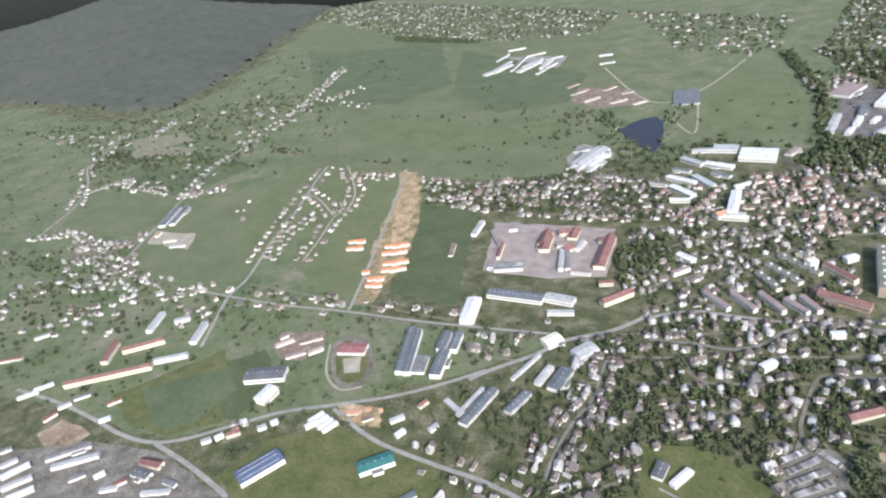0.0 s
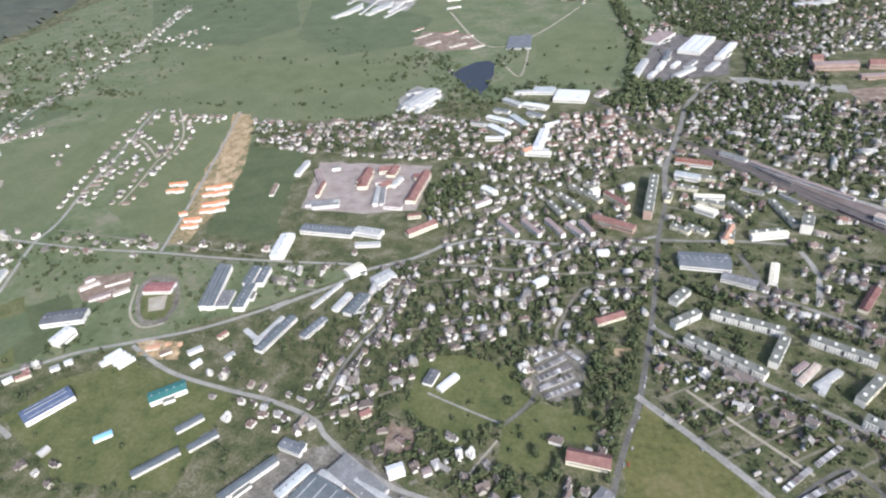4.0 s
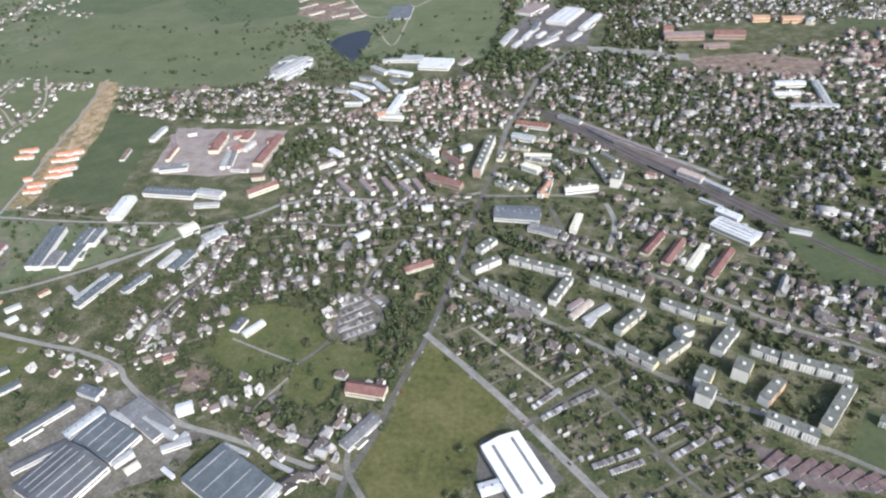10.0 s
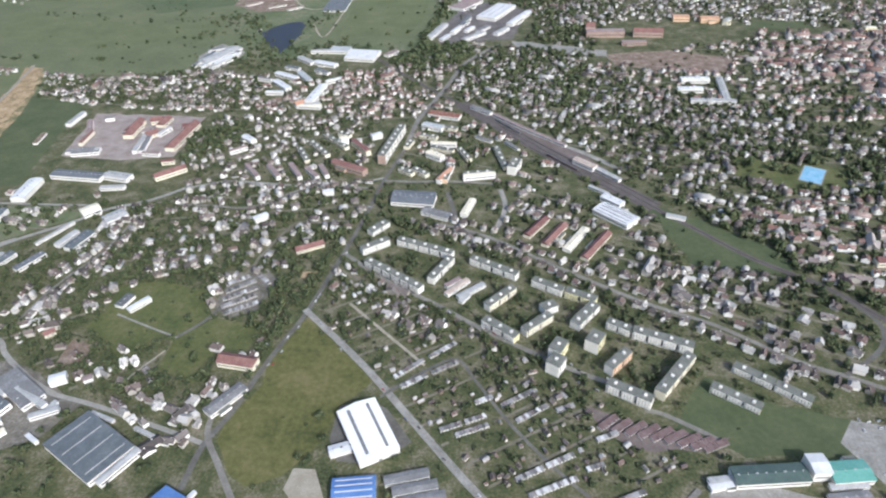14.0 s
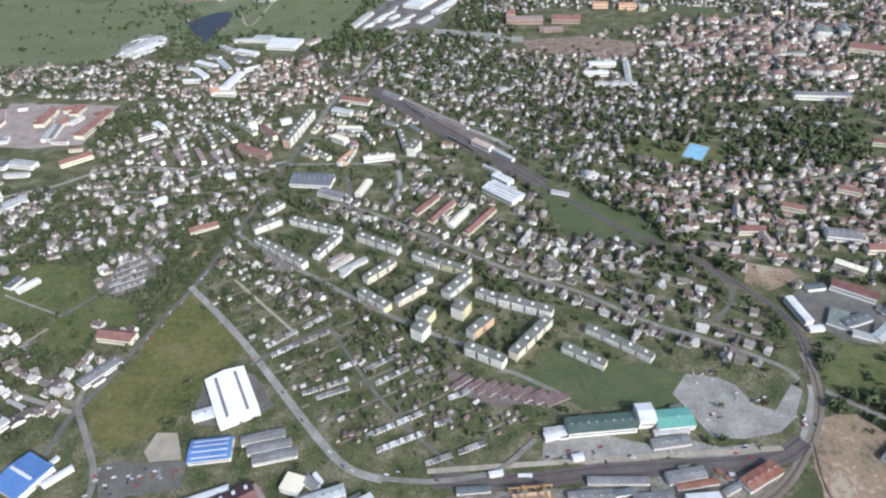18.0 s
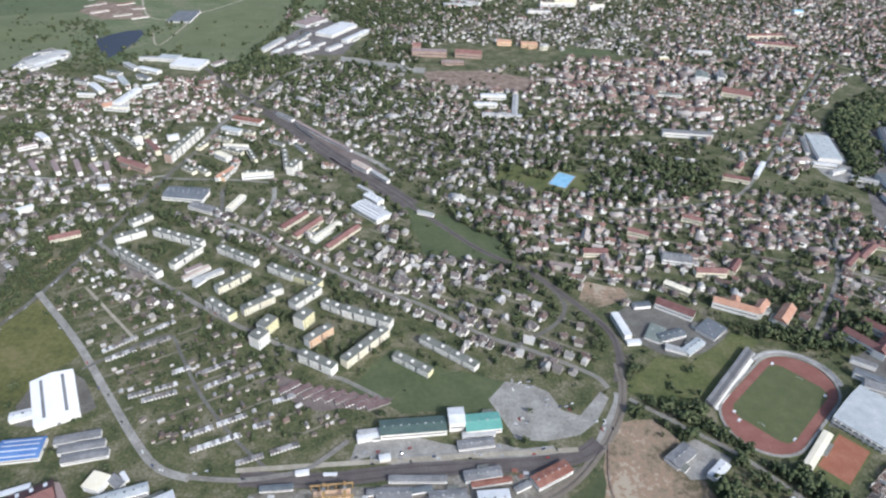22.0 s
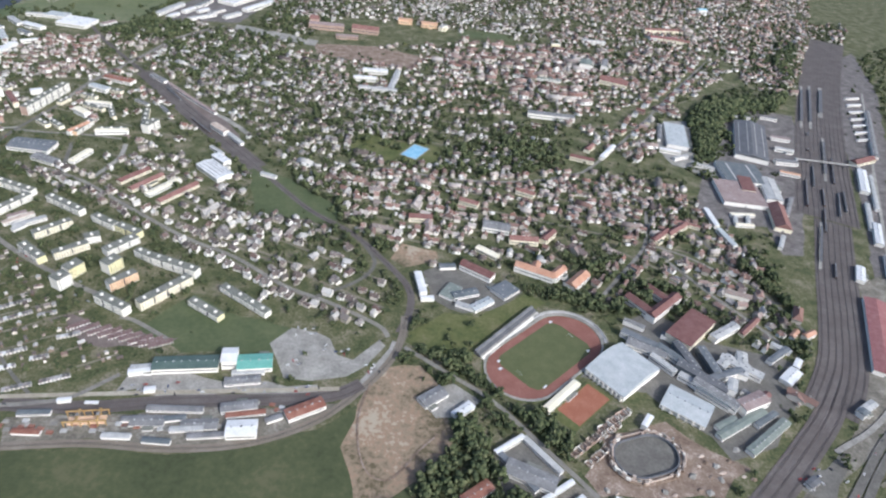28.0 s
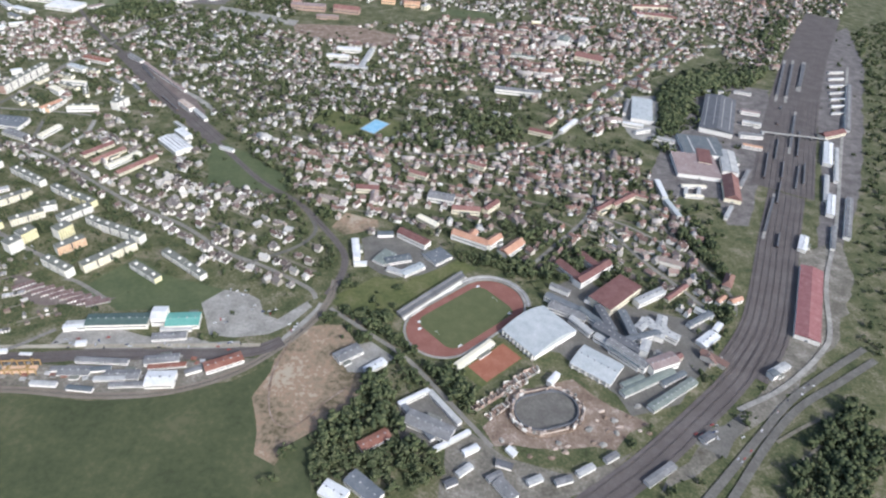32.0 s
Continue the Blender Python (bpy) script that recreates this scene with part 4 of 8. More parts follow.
zone("suburb", ((-195, 1508), (-76, 1575), (93, 1493), (223, 1356), (367, 1297), (469, 1265), (327, 819), (235, 838), (147, 940), (29, 1063), (-94, 1204), (-203, 1292), (-249, 1382)), angle=-20, gap=25, houses=0.8, trees=95, mix='mixed')
zone("suburb", ((-125, 931), (-70, 955), (38, 912), (148, 890), (214, 850), (310, 765), (260, 609), (185, 630), (59, 702), (-37, 742), (-110, 788)), angle=-22, gap=24, houses=0.8, trees=65, mix='mixed')
zone("suburb", ((108, 807), (209, 754), (307, 706), (369, 638), (398, 586), (393, 520), (317, 556), (200, 614), (95, 678)), angle=-25, gap=23, houses=0.8, trees=60, mix='mixed')
zone("old_town", ((54, 1499), (387, 1684), (645, 1742), (924, 1755), (748, 1271), (524, 1231), (299, 1246), (123, 1359)), angle=5, gap=24, houses=0.85, trees=60, mix='red')
zone("suburb", ((123, 1359), (308, 1218), (518, 1203), (728, 1215), (629, 945), (458, 952), (313, 924), (241, 1086), (124, 1103), (4, 1258)), angle=-10, gap=26, houses=0.7, trees=95, mix='mixed')
zone("old_suburb", ((235, 909), (316, 905), (376, 918), (479, 908), (614, 925), (743, 1008), (917, 988), (978, 877), (979, 616), (969, 556), (882, 602), (825, 731), (740, 764), (572, 751), (446, 713), (398, 660), (339, 726)), angle=-12, gap=21, houses=0.95, trees=55, mix='red')
zone("old_suburb", ((728, 1230), (860, 1248), (1043, 1486), (1276, 1876), (1277, 1726), (1036, 1410), (961, 1143), (845, 1066), (787, 1130)), angle=40, gap=21, houses=0.7, trees=60, mix='red')
zone("old_town", ((795, 2350), (2054, 2911), (1435, 1557), (1295, 1599), (1296, 1938), (1011, 1477), (787, 1276), (605, 1293), (716, 1595)), angle=-5, gap=24, houses=0.8, trees=65, mix='red')
zone("old_town", ((-176, 1918), (795, 2350), (737, 1798), (296, 1861), (34, 1816)), angle=-5, gap=23, houses=0.75, trees=60, mix='mixed')
lined(((697, 615), (735, 670), (771, 721), (801, 775), (827, 878)), 20, 12, "red", 0.85)
lined(((795, 765), (834, 711), (871, 648), (911, 593), (937, 553)), 19, 12, "pale", 0.9)
lined(((809, 768), (858, 746), (909, 704), (943, 662)), 20, 12, "red", 0.85)
zone("station_quarter", ((940, 727), (990, 619), (932, 451), (887, 445), (888, 578)), angle=-30, gap=23, houses=0.7, trees=50, mix='red')
zone("far_quarter", ((1596, 2343), (2015, 2490), (1759, 2006), (1731, 2116), (1507, 1773), (1318, 1504), (1395, 1895)), angle=10, gap=25, houses=0.5, trees=70, mix='red')
zone("sidings", ((1481, 1508), (1581, 1533), (1228, 776), (1180, 752), (1305, 1023)), angle=-80, gap=23, houses=0.5, trees=20, mix='mixed')
zone("grove", ((-372, 1483), (-241, 1663), (67, 1550), (5, 1268), (-161, 1261), (-243, 1421)), angle=-10, gap=27, houses=0.6, trees=110, mix='mixed')
zone("grove", ((-327, 2441), (245, 2354), (67, 1550), (-87, 1586), (-69, 1919), (-247, 2155)), angle=-10, gap=28, houses=0.35, trees=110, mix='mixed')
zone("fringe", ((-1298, 1956), (-897, 1492), (-677, 1496), (-537, 1565), (-389, 1598), (-601, 1637), (-680, 1530), (-868, 1866), (-1014, 1930)), angle=0, gap=53, houses=0.1, trees=35, mix='pale')
zone("riverside", ((-423, 2421), (-352, 2013), (-367, 1598), (-345, 1598), (-326, 2009), (-390, 2449)), angle=0, gap=79, houses=0.0, trees=160, mix='pale')
zone("wood", ((950, 1064), (1147, 1440), (1243, 1543), (1262, 1435), (1095, 1174), (1001, 1005)), angle=0, gap=79, houses=0.0, trees=420, mix='pale')
zone("wood", ((427, 479), (526, 457), (589, 394), (625, 328), (598, 305), (530, 379), (471, 432)), angle=0, gap=79, houses=0.0, trees=140, mix='pale')
zone("wood", ((412, 244), (426, 267), (452, 286), (477, 315), (485, 349), (483, 389), (507, 384), (522, 341), (551, 305), (581, 283), (595, 250), (541, 217), (443, 215), (401, 210)), angle=0, gap=79, houses=0.0, trees=250, mix='pale')
zone("wood", ((418, 505), (480, 450), (540, 405), (606, 338), (625, 352), (570, 410), (520, 455), (440, 545)), angle=0, gap=79, houses=0.0, trees=230, mix='pale')
zone("wood", ((612, 598), (677, 680), (734, 727), (755, 653), (817, 660), (835, 598), (795, 588), (717, 580), (686, 581), (656, 594)), angle=0, gap=79, houses=0.0, trees=170, mix='pale')
zone("wood", ((916, 684), (978, 786), (995, 728), (979, 583), (947, 493), (944, 565), (935, 622)), angle=0, gap=79, houses=0.0, trees=190, mix='pale')
zone("wood", ((935, 256), (985, 328), (1078, 413), (1090, 330), (1007, 250)), angle=0, gap=79, houses=0.03, trees=230, mix='pale')
zone("wood", ((274, 1060), (374, 939), (626, 949), (714, 1037), (640, 1095), (443, 1049), (357, 1135)), angle=0, gap=40, houses=0.3, trees=60, mix='pale')
zone("wood", ((191, 838), (235, 909), (337, 742), (396, 675), (365, 655), (262, 761)), angle=0, gap=53, houses=0.1, trees=90, mix='pale')
zone("wood", ((-722, 1089), (-659, 1162), (-609, 1075), (-655, 990), (-700, 967)), angle=0, gap=53, houses=0.05, trees=130, mix='pale')

# apartment blocks
apartment_block(-282, 748, 44, 11, 40, 10.5)
apartment_block(-208, 750, 88, 11, -18, 10.5)
apartment_block(-178, 701, 55, 11, 66, 10.5)
apartment_block(-242, 683, 102, 11, -32, 10.5)
apartment_block(-287, 796, 35, 13, 55, 8.4)
apartment_block(-106, 712, 73, 11, -26, 10.5)
apartment_block(-93, 649, 52, 11, 51, 10.5, face=M_cream)
apartment_block(-90, 590, 50, 12, -34, 10.5, end=M_yellow)
apartment_block(-45, 604, 45, 11, 45, 10.5, face=M_cream)
apartment_block(-31, 636, 20, 14, 32, 10.5)
apartment_block(-32, 678, 44, 11, -26, 10.5)
apartment_block(10, 661, 41, 12, -23, 10.5, end=M_yellow, face=M_yellow)
apartment_block(14, 625, 48, 14, 56, 10.5)
apartment_block(23, 577, 22, 17, 63, 16.8, face=M_yellow)
apartment_block(-23, 535, 19, 17, 62, 16.8)
apartment_block(-20, 561, 22, 16, 63, 15.4, face=M_yellow)
apartment_block(54, 608, 30, 11, -25, 10.5)
apartment_block(103, 589, 70, 12, -18, 12.6)
apartment_block(109, 534, 75, 12, 55, 12.6, end=M_cream)
apartment_block(56, 502, 50, 12, -25, 12.6)
apartment_block(48, 549, 38, 12, 51, 12.6, face=M_orange)
apartment_block(169, 510, 53, 11, -30, 8.4, end=M_yellow)
apartment_block(195, 545, 44, 11, -32, 8.4)
apartment_block(231, 522, 38, 11, -33, 8.4)
apartment_block(-319, 1066, 130, 14, 84, 17.5, end=M_brick)
hall(-376, 1052, 58, 10, -48, 10, M_tile_red)
apartment_block(-151, 970, 49, 12, 14, 8.4, end=M_orange)
apartment_block(-203, 969, 53, 11, 83, 8.4, end=M_orange)
apartment_block(-90, 995, 32, 16, 74, 16.8)
apartment_block(-257, 1107, 35, 10, -15, 7.0, end=M_cream)
apartment_block(-224, 1057, 45, 10, -18, 7.0, end=M_cream)
apartment_block(-289, 1073, 29, 10, -102, 7.0, end=M_cream)
apartment_block(-251, 971, 35, 10, -37, 7.0, end=M_cream)
apartment_block(-276, 971, 32, 10, -32, 7.0, end=M_cream)
apartment_block(-182, 1041, 47, 10, -60, 7.0, end=M_cream)
apartment_block(-226, 1146, 40, 10, -13, 7.0, end=M_cream)
apartment_block(-116, 1035, 81, 10, -73, 7.0, end=M_cream)
apartment_block(-454, 1044, 70, 10, -48, 7.0, end=M_cream)
apartment_block(-430, 1075, 76, 10, -42, 7.0, end=M_cream)
apartment_block(-476, 1018, 56, 10, -58, 7.0, end=M_cream)
apartment_block(-421, 1105, 27, 10, -22, 7.0, end=M_cream)

# sheds, halls and works
hall(-49, 820, 58, 12, 60, 5, M_tile_dark)
hall(-22, 802, 63, 12, 62, 5, M_tile_red)
hall(9, 793, 64, 12, 62, 5, M_cream)
hall(37, 780, 76, 12, 60, 5, M_tile_red)
hall(71, 860, 64, 32, -41, 8, M_white_roof, skylights=5)
hall(69, 902, 37, 15, -41, 8, M_white_roof)
hall(-247, 881, 70, 32, -3, 7, M_blue_grey)
hall(-205, 843, 47, 17, -20, 6, M_grey_roof)
hall(-157, 865, 47, 11, 77, 6, M_cream)
hall(-218, 423, 72, 43, -57, 9, M_bright_roof, skylights=2)
hall(-240, 400, 26, 12, 25, 5, M_white_roof)
hall(-216, 355, 42, 26, 12, 6, M_bright_blue, skylights=4)
hall(-168, 375, 44, 10, 19, 5, M_grey_roof)
hall(-158, 364, 44, 10, 18, 5, M_grey_roof)
hall(-149, 353, 44, 10, 18, 5, M_grey_roof)
hall(131, 399, 23, 8, 19, 5, M_white_roof)
hall(178, 414, 71, 20, 10, 8, M_green_roof)
hall(224, 427, 17, 22, 9, 13, M_white_roof)
hall(253, 426, 39, 23, 11, 7, M_teal_roof)
hall(246, 399, 39, 11, 13, 4, M_grey_roof)
hall(249, 412, 36, 6, 10, 4, M_pale_roof)
hall(253, 361, 38, 12, 15, 5, M_grey_roof)
hall(264, 331, 31, 20, 9, 7, M_white_roof)
hall(323, 365, 43, 15, 33, 6, M_rust)
gantry_crane(106, 328, 42, 14, 10, 9)
hall(188, 351, 58, 7, 4, 4, M_grey_roof)
hall(166, 333, 34, 13, 6, 3, M_grey_roof)
hall(219, 334, 37, 13, 8, 3, M_grey_roof)
hall(739, 515, 52, 20, -23, 7, M_grey_roof)
hall(796, 465, 66, 13, -39, 12, M_dark_roof, wall=M_slate)
hall(805, 439, 58, 11, -43, 12, M_grey_roof)
hall(462, 399, 33, 17, 41, 5, M_grey_roof)
hall(497, 383, 27, 11, 44, 5, M_white_roof)
hall(1094, 585, 179, 32, -114, 7, M_red_sheet)
hall(1249, 872, 80, 13, 65, 7, M_white_roof)
hall(1336, 1087, 114, 17, 66, 7, M_white_roof)
hall(1389, 1189, 71, 19, 30, 7, M_tile_dark)
hall(1582, 1611, 50, 5, 19, 5, M_pale_roof)
hall(1559, 1556, 49, 5, 19, 5, M_white_roof)
hall(1538, 1504, 47, 5, 19, 5, M_white_roof)
hall(1517, 1454, 46, 5, 18, 5, M_pale_roof)
hall(1498, 1407, 45, 5, 18, 5, M_white_roof)
hall(1479, 1362, 43, 5, 18, 5, M_white_roof)
hall(1462, 1318, 42, 5, 17, 5, M_pale_roof)
hall(1270, 939, 111, 8, 66, 5, M_pale_roof)
hall(1208, 766, 78, 7, 65, 5, M_grey_roof)
hall(1334, 1042, 165, 7, 66, 6, M_pale_roof)
hall(1504, 1365, 329, 11, 65, 7, M_grey_roof)
hall(1264, 835, 152, 11, 64, 7, M_grey_roof)
hall(1146, 738, 46, 13, 63, 6, M_white_roof)
hall(567, 304, 54, 20, -22, 6, M_grey_roof)
hall(481, 214, 26, 17, -24, 6, M_white_roof)
hall(509, 222, 39, 17, -36, 7, M_blue_grey)
hall(649, 236, 25, 13, -48, 5, M_grey_roof)
hall(-913, 1004, 53, 13, 16, 6, M_grey_roof)
hall(-856, 1100, 33, 24, 90, 8, M_tile_red)
hall(-739, 1075, 111, 20, 89, 8, M_tile_red)
hall(-808, 1081, 24, 19, 53, 6, M_tile_red)
hall(-800, 1043, 70, 9, 104, 6, M_grey_roof)
hall(-1008, 1138, 59, 11, 91, 7, M_pale_roof)
hall(-858, 911, 98, 22, -3, 8, M_blue_grey)
hall(-783, 913, 50, 19, -9, 8, M_pale_roof)
hall(-773, 878, 42, 9, 10, 6, M_pale_roof)
hall(-695, 933, 56, 15, 45, 8, M_tile_red)
hall(-1068, 476, 60, 26, 58, 8, M_blue_roof, skylights=3)
hall(-920, 521, 46, 19, 40, 8, M_teal_dark)
hall(-961, 446, 21, 8, 41, 4, M_sky_blue)
hall(-1145, 595, 31, 20, 84, 11, M_white_roof)
hall(-1177, 635, 64, 28, 19, 9, M_dark_roof)
hall(-1457, 573, 143, 10, 32, 8, M_tile_red)
hall(-1459, 654, 72, 11, 37, 8, M_tile_red)
hall(-1508, 623, 56, 12, 115, 8, M_tile_red)
hall(-1378, 636, 57, 9, 30, 7, M_pale_roof)
hall(-1495, 718, 59, 11, 109, 7, M_pale_roof)
hall(-1379, 707, 58, 11, 110, 7, M_pale_roof)
hall(-1445, 735, 27, 11, 41, 7, M_pale_roof)
hall(-1345, 416, 64, 9, 36, 5, M_pale_roof)
hall(-1372, 426, 61, 9, 41, 5, M_grey_roof)
hall(-1422, 378, 37, 8, 57, 5, M_white_roof)
hall(-1398, 363, 38, 8, 50, 5, M_pale_roof)
hall(-1374, 351, 34, 8, 48, 5, M_white_roof)
hall(-1226, 424, 30, 13, -3, 6, M_dark_roof)
hall(-1226, 442, 35, 12, 3, 6, M_tile_dark)
hall(-1448, 386, 22, 7, 53, 4, M_pale_roof)
hall(-1317, 395, 21, 7, 47, 4, M_grey_roof)
hall(-1287, 407, 14, 7, 56, 4, M_white_roof)
hall(-1246, 405, 16, 7, 51, 4, M_rust)
hall(-1253, 392, 22, 7, 29, 4, M_pale_roof)
hall(-1479, 403, 15, 7, 50, 4, M_grey_roof)
hall(-1566, 502, 32, 7, 46, 4, M_white_roof)
hall(-1474, 473, 21, 7, 72, 4, M_rust)
hall(-1473, 499, 19, 7, 55, 4, M_pale_roof)
hall(-1461, 523, 25, 7, 44, 4, M_grey_roof)
hall(-1374, 492, 16, 7, 44, 4, M_white_roof)
hall(-1392, 527, 21, 7, 50, 4, M_rust)
hall(-1183, 406, 38, 7, 21, 4, M_pale_roof)
hall(-1175, 423, 22, 7, -5, 4, M_grey_roof)
hall(-1556, 525, 30, 7, 46, 4, M_white_roof)
hall(-1700, 566, 40, 7, 30, 4, M_rust)
hall(-1705, 635, 29, 7, 47, 4, M_pale_roof)
hall(-1178, 497, 13, 7, 43, 5, M_pale_roof)
hall(-1164, 508, 12, 7, 52, 5, M_white_roof)
hall(-1147, 518, 19, 7, 40, 5, M_tile_red)
hall(-1113, 539, 12, 7, 41, 5, M_pale_roof)
hall(-1101, 552, 10, 7, 41, 5, M_white_roof)
hall(-1150, 526, 9, 7, 70, 5, M_tile_red)
hall(-930, 600, 20, 7, 45, 5, M_pale_roof)
hall(-914, 577, 14, 7, 61, 5, M_white_roof)
hall(-907, 635, 15, 7, 62, 5, M_tile_red)
hall(-874, 597, 14, 7, 60, 5, M_pale_roof)
hall(-1045, 561, 17, 7, 53, 5, M_white_roof)
hall(-1199, 716, 31, 8, 47, 4, M_roofless)
hall(-1161, 692, 32, 8, 38, 4, M_yard_roof)
hall(-1157, 732, 38, 8, 35, 4, M_sand2)
hall(-1132, 708, 25, 8, 46, 4, M_roofless)
hall(-1211, 731, 15, 8, 50, 4, M_yard_roof)
hall(-1738, 1005, 31, 8, 22, 4, M_roofless)
hall(-1696, 984, 38, 8, 15, 4, M_pale_roof)
hall(-1799, 1029, 23, 7, 108, 5, M_tile_orange)
hall(-568, 593, 31, 9, 58, 5, M_white_roof)
hall(-591, 598, 24, 13, 78, 5, M_dark_roof)
hall(-394, 505, 46, 17, -5, 8, M_tile_red)
hall(-386, 449, 49, 15, 59, 6, M_grey_roof)
hall(-561, 463, 10, 8, 33, 5, M_yard_roof)
hall(134, 404, 28, 9, 13, 5, M_pale_roof)
hall(284, 1417, 60, 19, 4, 9, M_white_roof)
hall(265, 1362, 52, 15, 5, 9, M_white_roof)
hall(302, 1307, 88, 13, -1, 7, M_pale_roof)
hall(-1382, 2396, 150, 22, 65, 7, M_pale_roof)
hall(-1265, 2417, 139, 22, 70, 7, M_pale_roof)
hall(-1206, 2441, 122, 17, 87, 7, M_pale_roof)
hall(-856, 1526, 121, 37, 69, 7, M_pale_roof)
hall(-831, 1499, 80, 13, 67, 7, M_white_roof)
hall(-531, 1285, 94, 19, 86, 13, M_white_roof)
hall(-552, 1240, 27, 17, 39, 8, M_tile_orange)
hall(-249, 889, 70, 28, 0, 7, M_blue_grey)
hall(334, 1367, 134, 13, 86, 7, M_pale_roof)
hall(1165, 2077, 125, 15, 13, 10, M_tile_red)
hall(1180, 1976, 101, 15, -10, 9, M_tile_red)
hall(1406, 2407, 34, 24, 9, 18, M_sky_blue)
hall(670, 2352, 66, 17, 32, 14, M_cream)
hall(534, 2370, 127, 15, 9, 12, M_cream)
hall(204, 2346, 113, 22, -23, 9, M_pale_roof)
swimming_pool(405, 1018, 54, 32, 64, 1)
athletics_stadium(603, 489, 181, 91, 46, 1)
clay_pitch(639, 410, 71, 32, 46, 0.2)
ring_arena(698, 343, 85, 60, 21, 7)

# greenery round blocks, works and streets
zone("greenery", ((-338, 812), (-254, 818), (-127, 788), (-3, 726), (96, 673), (52, 517), (-44, 559), (-176, 634), (-320, 732)), angle=0, gap=79, houses=0.0, trees=50, mix='pale')
zone("greenery", ((-68, 701), (54, 657), (156, 616), (150, 561), (82, 481), (-28, 532), (-107, 587)), angle=0, gap=79, houses=0.0, trees=60, mix='pale')
zone("greenery", ((100, 522), (154, 579), (254, 590), (213, 461), (154, 454), (108, 470)), angle=0, gap=79, houses=0.0, trees=40, mix='pale')
zone("greenery", ((-322, 728), (-178, 629), (-46, 553), (40, 514), (34, 503), (-52, 540), (-184, 617), (-330, 714)), angle=0, gap=79, houses=0.0, trees=150, mix='pale')
zone("greenery", ((-315, 931), (-98, 952), (-93, 804), (-236, 790), (-316, 844)), angle=0, gap=79, houses=0.0, trees=40, mix='pale')
zone("greenery", ((-1253, 583), (-1036, 625), (-857, 686), (-745, 767), (-691, 616), (-748, 529), (-1022, 591), (-1174, 503)), angle=0, gap=79, houses=0.0, trees=18, mix='pale')
zone("greenery", ((-1192, 522), (-1030, 590), (-834, 544), (-670, 482), (-718, 405), (-1025, 351)), angle=0, gap=79, houses=0.0, trees=14, mix='pale')
zone("greenery", ((-1514, 818), (-1126, 810), (-876, 809), (-752, 818), (-848, 731), (-1013, 614), (-1171, 530), (-1235, 663)), angle=0, gap=79, houses=0.0, trees=16, mix='pale')
zone("greenery", ((-1802, 612), (-1419, 687), (-1339, 671), (-1275, 654), (-1184, 532), (-1246, 483), (-1489, 496), (-1625, 491)), angle=0, gap=79, houses=0.0, trees=12, mix='pale')
zone("greenery", ((-4327, 2332), (-2804, 2954), (-1958, 2653), (-1306, 1485), (-1617, 1459), (-1903, 1236), (-2241, 911)), angle=0, gap=79, houses=0.0, trees=2, mix='pale')
zone("greenery", ((-1174, 1387), (-784, 1554), (-695, 1909), (-395, 2051), (-374, 1626), (-647, 1591), (-672, 1414)), angle=0, gap=79, houses=0.0, trees=16, mix='pale')
zone("greenery", ((-542, 561), (-342, 598), (-174, 434), (-74, 347), (-201, 318), (-334, 347), (-442, 414)), angle=0, gap=79, houses=0.0, trees=5, mix='pale')
zone("greenery", ((-61, 342), (103, 424), (252, 467), (410, 512), (359, 415), (100, 354)), angle=0, gap=79, houses=0.0, trees=9, mix='pale')
zone("greenery", ((526, 467), (607, 563), (581, 635), (450, 614), (433, 495)), angle=0, gap=79, houses=0.0, trees=26, mix='pale')
zone("greenery", ((516, 695), (756, 751), (838, 621), (975, 568), (925, 458), (801, 579), (679, 528), (602, 587)), angle=0, gap=79, houses=0.0, trees=45, mix='pale')
zone("greenery", ((679, 528), (864, 531), (924, 440), (878, 339), (742, 419)), angle=0, gap=79, houses=0.0, trees=14, mix='pale')
zone("greenery", ((504, 376), (592, 420), (642, 323), (601, 284), (514, 276)), angle=0, gap=79, houses=0.0, trees=20, mix='pale')
zone("greenery", ((266, 1300), (757, 1442), (974, 895), (756, 751), (307, 704), (60, 959)), angle=0, gap=79, houses=0.0, trees=20, mix='pale')
zone("greenery", ((1123, 1493), (1361, 1685), (1091, 917), (964, 615), (940, 727)), angle=0, gap=79, houses=0.0, trees=22, mix='pale')
zone("greenery", ((734, 252), (932, 451), (1023, 464), (1082, 433), (885, 254)), angle=0, gap=79, houses=0.0, trees=16, mix='pale')
zone("greenery", ((-362, 530), (-337, 682), (-316, 941), (-301, 925), (-326, 683), (-349, 532)), angle=0, gap=79, houses=0.0, trees=120, mix='pale')
zone("greenery", ((-373, 472), (-350, 596), (-372, 584), (-389, 486)), angle=0, gap=79, houses=0.0, trees=130, mix='pale')
zone("greenery", ((-731, 515), (-675, 485), (-577, 432), (-435, 394), (-431, 381), (-586, 423), (-696, 483)), angle=0, gap=79, houses=0.0, trees=70, mix='pale')
zone("greenery", ((-265, 1305), (134, 885), (323, 707), (427, 569), (408, 548), (305, 693), (107, 874)), angle=0, gap=79, houses=0.0, trees=130, mix='pale')
zone("greenery", ((425, 474), (636, 287), (623, 281), (415, 453)), angle=0, gap=79, houses=0.0, trees=160, mix='pale')

